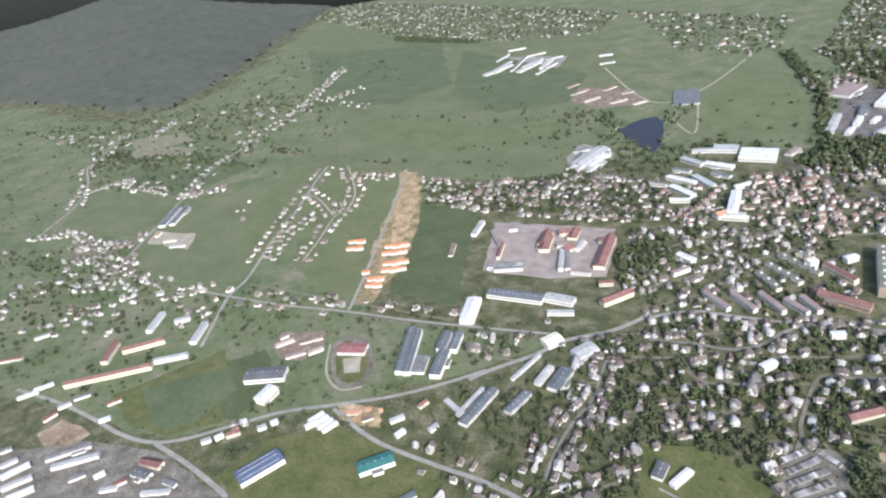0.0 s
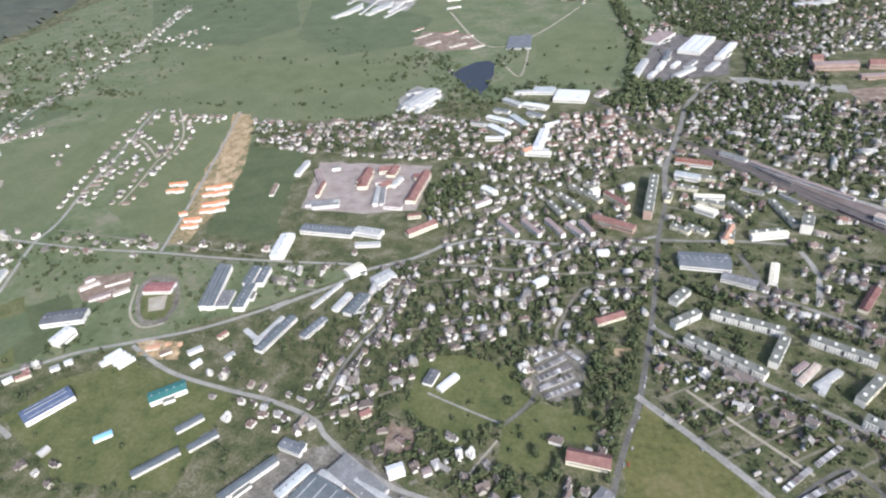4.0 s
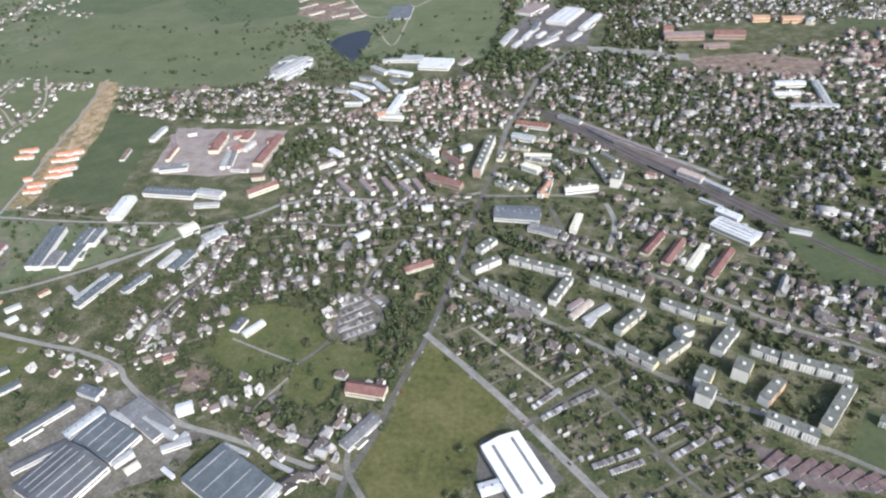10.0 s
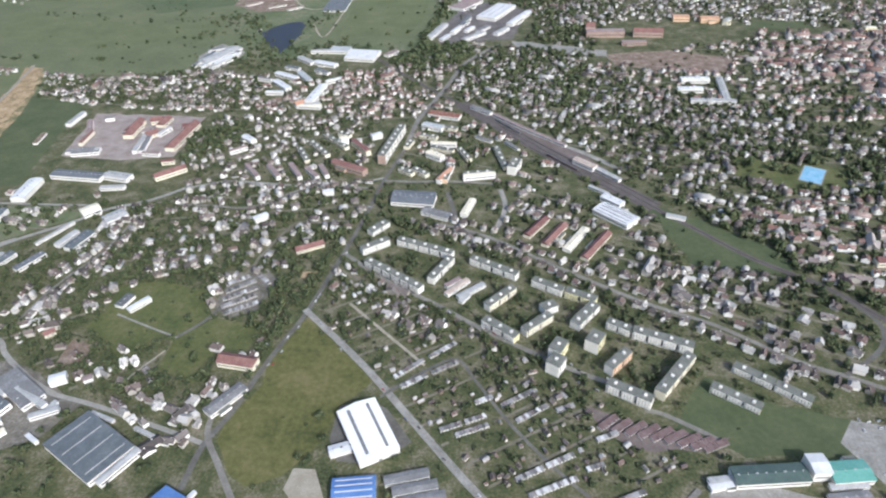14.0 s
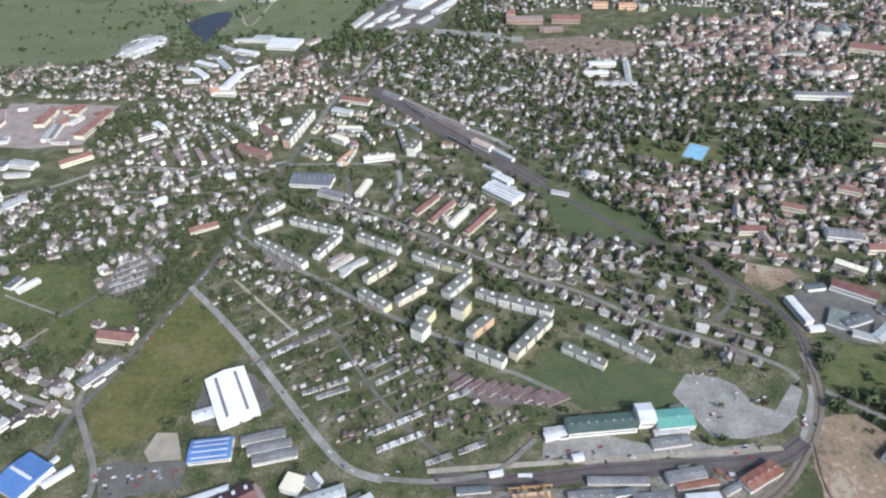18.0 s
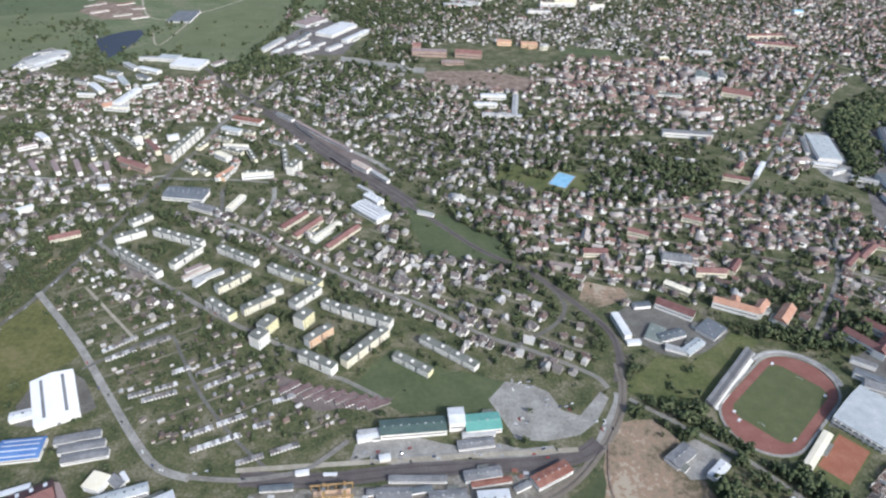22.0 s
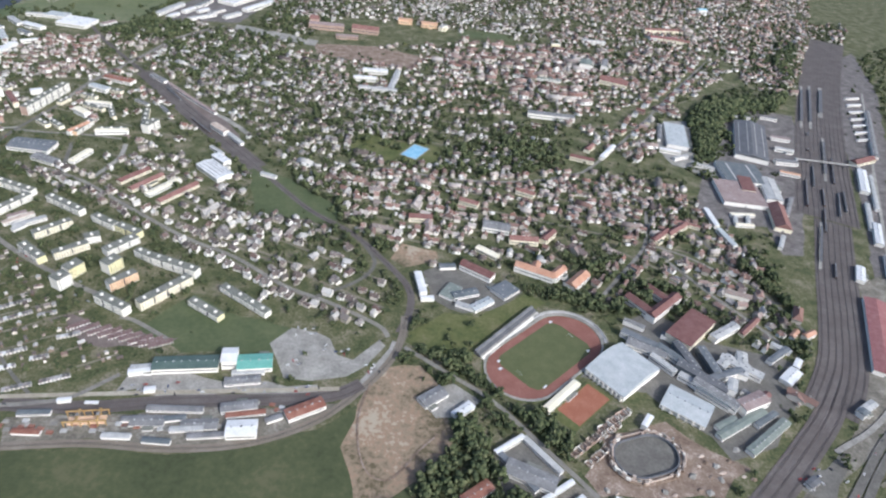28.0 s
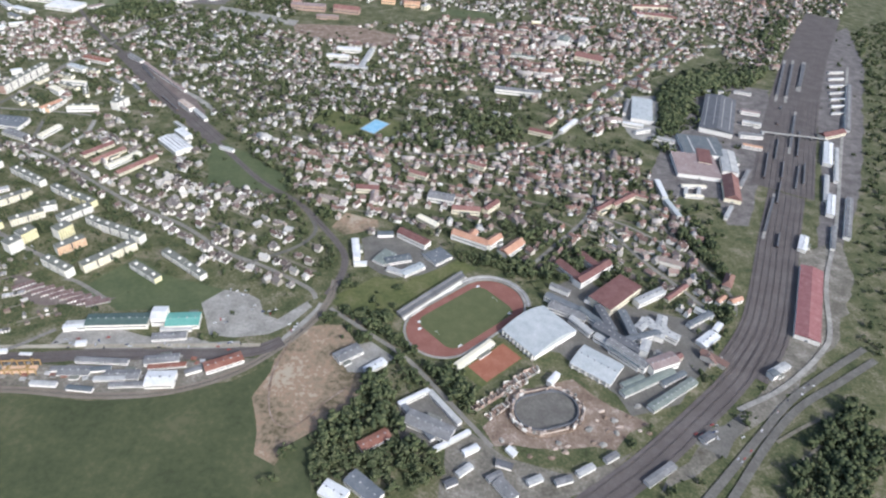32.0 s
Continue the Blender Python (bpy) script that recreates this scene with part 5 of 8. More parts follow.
# sports quarter and works by the railway yard
hall(697, 468, 58, 78, -47, 8, M_sky_pale, vault=1, posts=9)
hall(808, 555, 77, 36, 47, 13, M_tile_dark, flat=1)
patch("yard", rect(568, 320, 40, 56, 41), M_asphalt, 0.16, "dark works yard enclosed by low sheds")
hall(582, 332, 55, 6, 131, 5, M_pale_roof)
hall(554, 308, 55, 6, 131, 5, M_blue_grey)
hall(593, 289, 45, 5, 37, 4, M_white_roof)
hall(547, 341, 40, 5, 38, 6, M_white_roof)
hall(614, 418, 66, 10, 48, 4, M_cream)
hall(709, 389, 20, 7, 55, 7, M_white_roof)
hall(858, 559, 54, 12, 36, 9, M_pale_roof)
hall(860, 497, 46, 13, 72, 8, M_pale_roof)
hall(901, 578, 52, 8, 45, 5, M_tile_red)
hall(930, 539, 26, 8, -34, 5, M_pale_roof)
hall(940, 510, 20, 8, 53, 6, M_white_roof)
hall(962, 570, 20, 7, 46, 6, M_tile_orange)
hall(867, 443, 22, 9, 39, 6, M_tile_dark)
hall(786, 500, 50, 12, -75, 12, M_dark_roof, wall=M_slate)
hall(815, 497, 46, 11, -80, 11, M_blue_grey, wall=M_slate)
hall(781, 461, 30, 9, -38, 8, M_pale_roof)
hall(1149, 1232, 207, 69, 71, 10, M_dark_roof, skylights=4)
hall(1064, 1060, 83, 84, -92, 9, M_slate, flat=1, skylights=2)
hall(1031, 975, 92, 82, -94, 8, M_yard_roof, flat=1)
hall(1056, 1010, 60, 26, -100, 10, M_tile_dark, flat=1)
hall(1103, 1002, 93, 30, -101, 8, M_pale_roof)
hall(1076, 895, 87, 29, -103, 8, M_tile_red)
hall(1008, 895, 46, 7, 6, 5, M_cream)
hall(999, 859, 34, 7, 4, 5, M_cream)
hall(988, 874, 24, 6, -106, 5, M_pale_roof)
hall(1013, 879, 24, 6, -107, 5, M_pale_roof)
hall(1233, 1265, 41, 12, -8, 8, M_yard_roof)
hall(1216, 1203, 39, 11, -13, 8, M_pale_roof)
hall(1193, 1139, 48, 15, -0, 8, M_grey_roof)
hall(1178, 1084, 39, 9, -14, 7, M_orange_roof)
hall(1183, 1375, 43, 8, 5, 7, M_grey_roof)
hall(1255, 1388, 40, 8, -11, 7, M_grey_roof)
hall(942, 871, 59, 9, -88, 7, M_white_roof)
hall(948, 808, 53, 9, -77, 7, M_sky_pale)
hall(974, 1218, 122, 45, 79, 9, M_sky_pale, flat=1)
hall(939, 1134, 43, 8, -10, 8, M_white_roof)
hall(955, 1110, 38, 8, 29, 7, M_pale_roof)
hall(994, 1081, 46, 7, -21, 6, M_pale_roof)
hall(942, 1230, 86, 7, 74, 7, M_grey_roof)
hall(1047, 813, 45, 7, 61, 6, M_pale_roof)
hall(1117, 945, 81, 7, 61, 5, M_grey_roof)
hall(828, 791, 50, 11, 47, 8, M_tile_dark)
hall(864, 816, 56, 11, 44, 8, M_tile_red)
hall(890, 840, 43, 7, -19, 6, M_tile_red)
hall(984, 572, 22, 9, 32, 6, M_tile_orange)
hall(511, 279, 35, 13, 39, 5, M_rust)

# garage rows
garage_row(31, 464, 26, 7, 43, 3, M_garage_red)
garage_row(45, 461, 26, 7, 41, 3, M_garage_red)
garage_row(59, 459, 27, 7, 39, 3, M_garage_red)
garage_row(72, 457, 27, 7, 37, 3, M_garage_red)
garage_row(85, 455, 27, 7, 35, 3, M_garage_red)
garage_row(98, 453, 27, 7, 34, 3, M_garage_red)
garage_row(111, 450, 28, 7, 32, 3, M_garage_red)
garage_row(124, 448, 28, 7, 30, 3, M_garage_red)
garage_row(136, 446, 28, 7, 29, 3, M_garage_red)

# station and platforms
hall(31, 1018, 44, 13, -41, 9, M_roofless)
hall(69, 987, 51, 8, -46, 6, M_pale_roof)
hall(-114, 1192, 70, 7, -43, 5, M_yard_roof)
hall(-44, 1128, 117, 6, -41, 5, M_yard_roof)
hall(-167, 1235, 53, 11, -37, 6, M_grey_roof)
hall(161, 865, 29, 7, -19, 5, M_pale_roof)
hall(50, 937, 38, 6, -39, 4, M_pale_roof)
PARK_A = [(282, 436), (302, 488), (345, 464), (376, 434)]
PARK_B = [(-321, 712), (-181, 620), (-40, 539), (66, 491)]
PARK_C = [(-311, 931), (-324, 725), (-345, 571), (-368, 436)]
PARK_D = [(-335, 599), (-168, 435), (-74, 347), (18, 342)]
PARK_E = [(136, 375), (189, 381), (261, 390), (317, 396)]
PARK_F = [(-302, 323), (-278, 322), (-256, 323), (-299, 307)]
PARK_H = [(-311, 721), (-176, 634), (-44, 559), (38, 523)]

# factory
hall(-699, 425, 44, 11, 63, 8, M_sky_pale)
hall(-660, 408, 40, 62, 69, 8, M_slate, flat=1, skylights=4)
hall(-679, 356, 64, 68, 69, 9, M_dark_roof, skylights=6)
hall(-631, 439, 26, 69, 61, 7, M_grey_roof, flat=1)
hall(-629, 387, 22, 8, 54, 6, M_pale_roof)
hall(-613, 378, 15, 7, 54, 5, M_cream)
hall(-580, 410, 30, 7, 31, 6, M_pale_roof)
hall(-609, 428, 53, 7, -22, 7, M_pale_roof)
hall(-659, 436, 35, 7, -19, 6, M_pale_roof)
hall(-722, 379, 57, 9, 46, 6, M_dark_roof)
hall(-721, 468, 30, 13, -13, 7, M_blue_grey)
hall(-503, 373, 52, 83, 63, 8, M_slate, flat=1, skylights=4)
hall(-459, 354, 47, 8, 64, 7, M_pale_roof)
hall(-572, 377, 18, 4, -26, 4, M_white_roof)
hall(-513, 413, 32, 4, -16, 3, M_pale_roof)
hall(-452, 397, 36, 4, -19, 3, M_pale_roof)
hall(-578, 419, 15, 6, 74, 5, M_pale_roof)
hall(-594, 457, 18, 13, 31, 8, M_white_roof)
hall(-389, 311, 36, 41, -22, 8, M_bright_blue, skylights=1)
hall(-357, 315, 29, 5, 50, 5, M_white_roof)
hall(-372, 333, 9, 4, 66, 3, M_white_roof)

# new orange roofed terraces
hall(-1251, 1026, 17, 8, 23, 5.0, M_terrace)
hall(-1232, 1029, 17, 10, 23, 5.8, M_terrace)
hall(-1262, 1054, 17, 8, 23, 5.0, M_terrace)
hall(-1242, 1057, 17, 10, 23, 5.8, M_terrace)
hall(-1163, 1018, 16, 8, 23, 5.0, M_terrace)
hall(-1145, 1022, 16, 10, 23, 5.8, M_terrace)
hall(-1129, 1029, 16, 8, 23, 6.6, M_terrace)
hall(-1171, 1045, 16, 8, 23, 5.0, M_terrace)
hall(-1153, 1048, 16, 10, 23, 5.8, M_terrace)
hall(-1137, 1056, 16, 8, 23, 6.6, M_terrace)
hall(-1133, 957, 15, 8, 24, 5.0, M_terrace)
hall(-1116, 960, 15, 10, 24, 5.8, M_terrace)
hall(-1101, 967, 15, 8, 24, 6.6, M_terrace)
hall(-1141, 981, 16, 8, 24, 5.0, M_terrace)
hall(-1124, 985, 16, 10, 24, 5.8, M_terrace)
hall(-1108, 992, 16, 8, 24, 6.6, M_terrace)
hall(-1138, 902, 15, 8, 24, 5.0, M_terrace)
hall(-1122, 905, 15, 10, 24, 5.8, M_terrace)
hall(-1145, 923, 15, 8, 24, 5.0, M_terrace)
hall(-1128, 926, 15, 10, 24, 5.8, M_terrace)
hall(-1169, 944, 15, 8, 24, 5.0, M_terrace)
hall(-955, 1104, 69, 11, -58, 6, M_yard_roof)
hall(-855, 1100, 71, 20, 98, 8, M_tile_red)
hall(-898, 1008, 43, 9, 13, 6, M_pale_roof)
hall(-809, 1136, 36, 19, 89, 6, M_tile_red)
hall(-1030, 1049, 46, 9, 102, 4, M_sand2)
patch("meadow", ((287, 1071), (362, 1057), (471, 1051), (450, 979), (356, 961), (285, 1005)), M_grass, 0.1, "green lawn round the open-air pool")
patch("yard", ((-1037, 613), (-965, 617), (-949, 579), (-1009, 587)), M_sand, 0.13, "orange rubble heap beside the road")
patch("sand_streak", ((-1333, 1428), (-1289, 1429), (-1212, 1281), (-1169, 1142), (-1143, 1046), (-1167, 1043), (-1228, 1191)), M_sand, 0.16, "pale churned earth on the building site")

# works beside the southern road
hall(-209, 302, 59, 6, 27, 5, M_white_roof)
hall(-179, 284, 70, 42, 35, 8, M_tile_dark, vents=12)
hall(-149, 305, 32, 9, -45, 7, M_yard_roof)
hall(-103, 305, 72, 11, 25, 8, M_sky_pale)
hall(-67, 286, 72, 27, 34, 9, M_white_roof, vents=8)
hall(-122, 323, 18, 18, 77, 8, M_cream, flat=1)
hall(-105, 326, 17, 9, -33, 5, M_grey_roof)
hall(-100, 333, 13, 4, -44, 3, M_white_roof)
hall(72, 350, 13, 5, 14, 4, M_white_roof)
hall(152, 374, 11, 7, 15, 4, M_white_roof)
hall(100, 351, 13, 3, 5, 2, M_white_roof)
hall(-548, 949, 54, 8, -48, 8, M_yard_roof)
hall(-510, 952, 52, 8, -51, 8, M_yard_roof)
hall(-472, 957, 56, 8, -55, 8, M_yard_roof)
hall(-440, 952, 42, 8, -47, 8, M_yard_roof)
hall(-421, 961, 42, 8, -58, 8, M_yard_roof)
hall(-606, 1027, 34, 8, 42, 8, M_yard_roof)
hall(-233, 1029, 34, 13, -32, 10, M_cream)
hall(-148, 963, 55, 9, 15, 9, M_cream)
hall(-207, 961, 45, 9, 69, 9, M_tile_orange)
hall(-224, 1077, 49, 7, -1, 8, M_cream)
hall(-152, 1107, 38, 6, -30, 4, M_grey_roof)
hall(-98, 1084, 39, 6, -48, 4, M_grey_roof)
hall(-414, 1073, 15, 13, 40, 14, M_cream)
hall(-357, 1101, 21, 11, 36, 9, M_white_roof)
hall(-602, 1071, 34, 13, -37, 8, M_white_roof)
hall(-479, 807, 23, 11, 46, 8, M_white_roof)
hall(-393, 891, 18, 9, 15, 8, M_white_roof)
YARD_A = [(35, 317), (74, 318), (111, 324), (157, 323), (191, 325), (219, 330), (286, 368), (266, 327)]

# hedges across the meadows
zone("greenery", ((-1607, 1907), (-1231, 1821), (-1030, 1853), (-1021, 1818), (-1217, 1780), (-1580, 1854)), angle=0, gap=79, houses=0.0, trees=90, mix='pale')
zone("greenery", ((-1247, 1582), (-1104, 1648), (-949, 1722), (-939, 1678), (-1088, 1598), (-1230, 1541)), angle=0, gap=79, houses=0.0, trees=90, mix='pale')
zone("greenery", ((-2242, 3220), (-1663, 2970), (-1637, 2897), (-2182, 3101)), angle=0, gap=79, houses=0.0, trees=110, mix='pale')
zone("greenery", ((-1370, 2217), (-967, 1731), (-866, 1684), (-872, 1643), (-988, 1688), (-1367, 2148)), angle=0, gap=79, houses=0.0, trees=60, mix='pale')
zone("greenery", ((-1285, 1515), (-1037, 1497), (-909, 1574), (-897, 1535), (-1023, 1460), (-1269, 1484)), angle=0, gap=79, houses=0.0, trees=80, mix='pale')
zone("greenery", ((-1885, 1605), (-1344, 1492), (-1329, 1462), (-1849, 1557)), angle=0, gap=79, houses=0.0, trees=70, mix='pale')
zone("greenery", ((-2619, 1540), (-2249, 1608), (-1800, 1434), (-2122, 1471), (-2530, 1464)), angle=0, gap=79, houses=0.0, trees=60, mix='pale')

# grassland round the town
patch("grassland", ((-10258, 4220), (-3192, 2129), (-3301, 3648), (-3818, 5653), (-108, 3737), (-163, 2200), (-367, 1598), (-537, 1548), (-911, 1492), (-1102, 1452), (-1199, 1252), (-1120, 1026), (-1106, 813), (-887, 814), (-752, 818), (-848, 731), (-1013, 614), (-1171, 530), (-1246, 483), (-1489, 496), (-2104, 463)), M_meadow2, 0.04, "fresh green grassland round the scattered houses")
patch("meadow", ((-1787, 2918), (-1101, 2923), (-922, 2281), (-984, 1875), (-1239, 1842), (-1537, 2242)), M_meadow, 0.1, "green meadow below the northern works")
patch("field_strip", ((-2598, 1680), (-2392, 1762), (-2269, 1673), (-2461, 1578)), M_dirt2, 0.1, "pale mown field strip")
patch("field_strip", ((-1275, 654), (-1224, 694), (-1142, 628), (-1166, 548), (-1188, 537)), M_field, 0.12, "darker rough grass slope")

# northern works and market
hall(-1383, 2440, 159, 10, 79, 6, M_pale_roof)
hall(-1426, 2589, 114, 10, 84, 6, M_grey_roof)
hall(-1324, 2474, 207, 10, 91, 6, M_blue_grey)
hall(-1267, 2471, 115, 10, 65, 6, M_sky_pale)
hall(-1293, 2605, 86, 10, 39, 6, M_pale_roof)
hall(-1189, 2385, 151, 10, 76, 6, M_grey_roof)
hall(-1200, 2535, 72, 10, 40, 6, M_blue_grey)
hall(-1405, 2717, 75, 10, 33, 6, M_sky_pale)
hall(-999, 2528, 51, 10, 14, 6, M_pale_roof)
hall(-974, 2415, 52, 10, 22, 6, M_grey_roof)
hall(-888, 1500, 100, 10, 83, 6, M_blue_grey)
hall(-861, 1488, 90, 10, 76, 6, M_sky_pale)
hall(-832, 1476, 80, 10, 72, 6, M_pale_roof)
hall(-834, 1554, 43, 10, -10, 6, M_grey_roof)
hall(-886, 1569, 44, 10, 31, 6, M_blue_grey)
hall(-527, 1238, 34, 13, 13, 8, M_pale_roof)
hall(-527, 1307, 28, 15, -7, 8, M_grey_roof)
hall(-517, 1374, 39, 9, 37, 8, M_white_roof)
hall(-681, 1372, 37, 8, -16, 8, M_grey_roof)
hall(-631, 1297, 39, 8, 4, 8, M_white_roof)
hall(-673, 1980, 70, 128, 5, 4, M_blue_grey, flat=1)
hall(-1001, 2072, 69, 13, 52, 3, M_sand2)
hall(-945, 1990, 54, 13, 49, 3, M_roofless)
hall(-914, 2102, 57, 13, 50, 3, M_rust)
hall(-861, 1967, 55, 13, 37, 3, M_dirt)
hall(-850, 2055, 39, 13, 40, 3, M_sand2)
hall(-797, 1945, 48, 13, 43, 3, M_roofless)
hall(-1037, 2148, 49, 13, 55, 3, M_rust)

# walled compound and garage court
hall(-827, 1141, 24, 19, 17, 7, M_tile_red)
hall(-823, 1092, 18, 15, 21, 7, M_yard_roof)
hall(-810, 1039, 70, 9, 101, 7, M_pale_roof)
hall(-746, 1120, 29, 15, 28, 7, M_tile_dark)
hall(-897, 994, 51, 8, 15, 7, M_grey_roof)
hall(-932, 1055, 54, 7, 97, 7, M_tile_red)
hall(-767, 1000, 35, 7, -4, 7, M_yard_roof)
hall(-787, 1093, 34, 8, 75, 7, M_pale_roof)
hall(-719, 973, 23, 9, 17, 7, M_tile_dark)
hall(-934, 1142, 17, 7, 22, 7, M_grey_roof)
patch("yard", ((-470, 599), (-469, 674), (-426, 685), (-400, 658), (-407, 599), (-435, 582)), M_soil, 0.12, "grey yard of a garage court")
garage_row(-456, 656, 34, 6, 40, 3, M_grey_roof)
garage_row(-447, 644, 43, 6, 41, 3, M_grey_roof)
garage_row(-442, 629, 47, 6, 38, 3, M_grey_roof)
garage_row(-438, 614, 47, 6, 37, 3, M_grey_roof)
garage_row(-430, 601, 46, 6, 35, 3, M_grey_roof)
garage_row(-421, 662, 28, 6, -38, 3, M_grey_roof)

# platforms and footbridge of the railway yard
platform(1398, 1519, 351, 7, -114, 4.5)
platform(1423, 1522, 360, 7, -114, 4.5)
platform(1470, 1562, 263, 11, -115, 4.5)
platform(1122, 824, 174, 5, -116, 4.5)
platform(1304, 1192, 254, 6, -114, 4.5)
footbridge(1292, 1156, 135, 4, -3, 7)

# close-set works between the sports halls and the railway
hall(732, 528, 50, 10, -31, 9, M_blue_grey)
hall(768, 503, 41, 9, -47, 10, M_slate)
hall(753, 486, 37, 8, -49, 8, M_pale_roof)
hall(791, 471, 45, 10, -53, 11, M_grey_roof)
hall(832, 476, 52, 9, 24, 9, M_blue_grey)
hall(802, 435, 43, 8, -41, 8, M_slate)
hall(829, 452, 22, 11, 67, 14, M_pale_roof)
hall(851, 444, 21, 7, -55, 6, M_grey_roof)
hall(778, 537, 27, 7, -29, 7, M_blue_grey)
hall(812, 443, 20, 7, 36, 6, M_slate)
hall(867, 496, 25, 7, -71, 6, M_pale_roof)
hall(732, 559, 29, 7, -29, 7, M_grey_roof)
hall(920, 524, 48, 8, 38, 6, M_blue_grey)
hall(858, 410, 39, 7, 35, 5, M_slate)
patch("yard", ((585, 286), (618, 301), (647, 277), (708, 265), (762, 280), (788, 297), (739, 245), (663, 200), (584, 207)), M_soil, 0.115, "worn yard with low sheds beside the building site")
patch("yard", ((717, 568), (768, 601), (834, 540), (898, 528), (944, 514), (917, 450), (855, 373), (800, 349), (781, 378), (717, 439)), M_asphalt, 0.11, "asphalt yards between close-set works")
hall(607, 254, 19, 7, 42, 4, M_pale_roof)
hall(638, 250, 17, 7, 33, 4, M_grey_roof)
hall(613, 279, 18, 7, 35, 4, M_white_roof)
hall(648, 265, 17, 7, -14, 4, M_dark_roof)
hall(679, 250, 17, 7, 29, 4, M_pale_roof)
hall(709, 253, 19, 7, 23, 4, M_grey_roof)
hall(656, 282, 11, 7, -43, 4, M_white_roof)
hall(594, 238, 13, 7, 30, 4, M_dark_roof)
hall(733, 268, 22, 7, 33, 4, M_pale_roof)
hall(763, 287, 18, 7, 35, 4, M_grey_roof)

# rubble heaps round the arena
rubble_heap(731, 365, 5, 4, 26, 1.2, M_roofless)
rubble_heap(764, 342, 7, 5, 27, 1.6, M_sand2)
rubble_heap(806, 363, 9, 7, 29, 2.0, M_concrete)
rubble_heap(780, 331, 9, 4, 18, 1.2, M_roofless)
rubble_heap(765, 324, 6, 5, 31, 1.6, M_sand2)
rubble_heap(708, 301, 7, 7, 32, 2.0, M_concrete)
rubble_heap(704, 293, 7, 4, 19, 1.2, M_roofless)
rubble_heap(699, 281, 8, 5, 22, 1.6, M_sand2)
rubble_heap(646, 297, 6, 7, 38, 2.0, M_concrete)
rubble_heap(802, 328, 6, 4, 21, 1.2, M_roofless)
rubble_heap(747, 306, 8, 5, 24, 1.6, M_sand2)
rubble_heap(744, 323, 9, 7, 26, 2.0, M_concrete)
rubble_heap(716, 289, 5, 4, 24, 1.2, M_roofless)
rubble_heap(742, 362, 7, 5, 28, 1.6, M_sand2)
rubble_heap(775, 339, 9, 7, 29, 2.0, M_concrete)
rubble_heap(762, 351, 9, 4, 18, 1.2, M_roofless)
rubble_heap(792, 347, 6, 5, 31, 1.6, M_sand2)
rubble_heap(775, 322, 7, 7, 32, 2.0, M_concrete)
rubble_heap(718, 298, 7, 4, 19, 1.2, M_roofless)
rubble_heap(714, 290, 9, 5, 22, 1.6, M_sand2)
rubble_heap(659, 288, 5, 7, 38, 2.0, M_concrete)
rubble_heap(656, 294, 6, 4, 22, 1.2, M_roofless)
rubble_heap(812, 326, 8, 5, 24, 1.6, M_sand2)
rubble_heap(757, 304, 9, 7, 25, 2.0, M_concrete)
rubble_heap(755, 337, 5, 4, 25, 1.2, M_roofless)
rubble_heap(676, 280, 6, 5, 27, 1.6, M_sand2)

# street side buildings by the olive field
zone("greenery", ((-379, 564), (-332, 602), (-292, 529), (-310, 518), (-343, 540)), angle=0, gap=79, houses=0.0, trees=30, mix='pale')
zone("greenery", ((-390, 553), (-346, 600), (-352, 568), (-359, 502), (-362, 452), (-370, 420), (-374, 466)), angle=0, gap=79, houses=0.0, trees=70, mix='pale')
zone("greenery", ((-673, 512), (-554, 570), (-417, 590), (-374, 466), (-418, 413), (-537, 442), (-643, 479)), angle=0, gap=79, houses=0.0, trees=34, mix='pale')
zone("greenery", ((-706, 426), (-612, 431), (-532, 412), (-409, 393), (-380, 338), (-611, 304)), angle=0, gap=79, houses=0.0, trees=26, mix='pale')
zone("greenery", ((-550, 492), (-450, 489), (-436, 426), (-511, 446)), angle=0, gap=79, houses=0.0, trees=45, mix='pale')
zone("greenery", ((-689, 646), (-646, 722), (-496, 772), (-372, 769), (-376, 549), (-484, 526), (-483, 591), (-597, 633), (-618, 600), (-592, 544), (-694, 483), (-764, 485), (-771, 571)), angle=0, gap=79, houses=0.0, trees=75, mix='pale')
zone("greenery", ((-887, 681), (-721, 697), (-687, 587), (-779, 589)), angle=0, gap=79, houses=0.0, trees=110, mix='pale')
zone("greenery", ((-362, 819), (-190, 847), (-245, 577), (-353, 554)), angle=0, gap=79, houses=0.0, trees=45, mix='pale')
zone("greenery", ((-232, 616), (-144, 588), (-15, 518), (58, 483), (26, 450), (-76, 493), (-212, 578)), angle=0, gap=79, houses=0.0, trees=60, mix='pale')
zone("greenery", ((-528, 540), (-467, 566), (-384, 489), (-314, 424), (-356, 404), (-416, 416)), angle=0, gap=79, houses=0.0, trees=12, mix='pale')
zone("far_town", ((-471, 2116), (2362, 3583), (2010, 2814), (-350, 1790)), angle=-5, gap=31, houses=0.5, trees=45, mix='red')
patch("yard", ((806, 254), (879, 331), (947, 386), (994, 426), (993, 392), (906, 324), (851, 276)), M_soil, 0.115, "worn strip between railway and road")
zone("greenery", ((770, 215), (829, 276), (888, 339), (960, 404), (998, 435), (994, 409), (908, 327), (829, 257)), angle=0, gap=79, houses=0.0, trees=34, mix='pale')
zone("greenery", ((254, 471), (307, 521), (412, 493), (414, 468), (339, 498), (278, 455)), angle=0, gap=79, houses=0.0, trees=22, mix='pale')
zone("suburb", ((739, 756), (823, 723), (880, 596), (961, 554), (932, 508), (869, 565), (815, 631), (771, 692), (673, 691), (604, 702), (570, 719)), angle=-35, gap=21, houses=0.75, trees=60, mix='red')
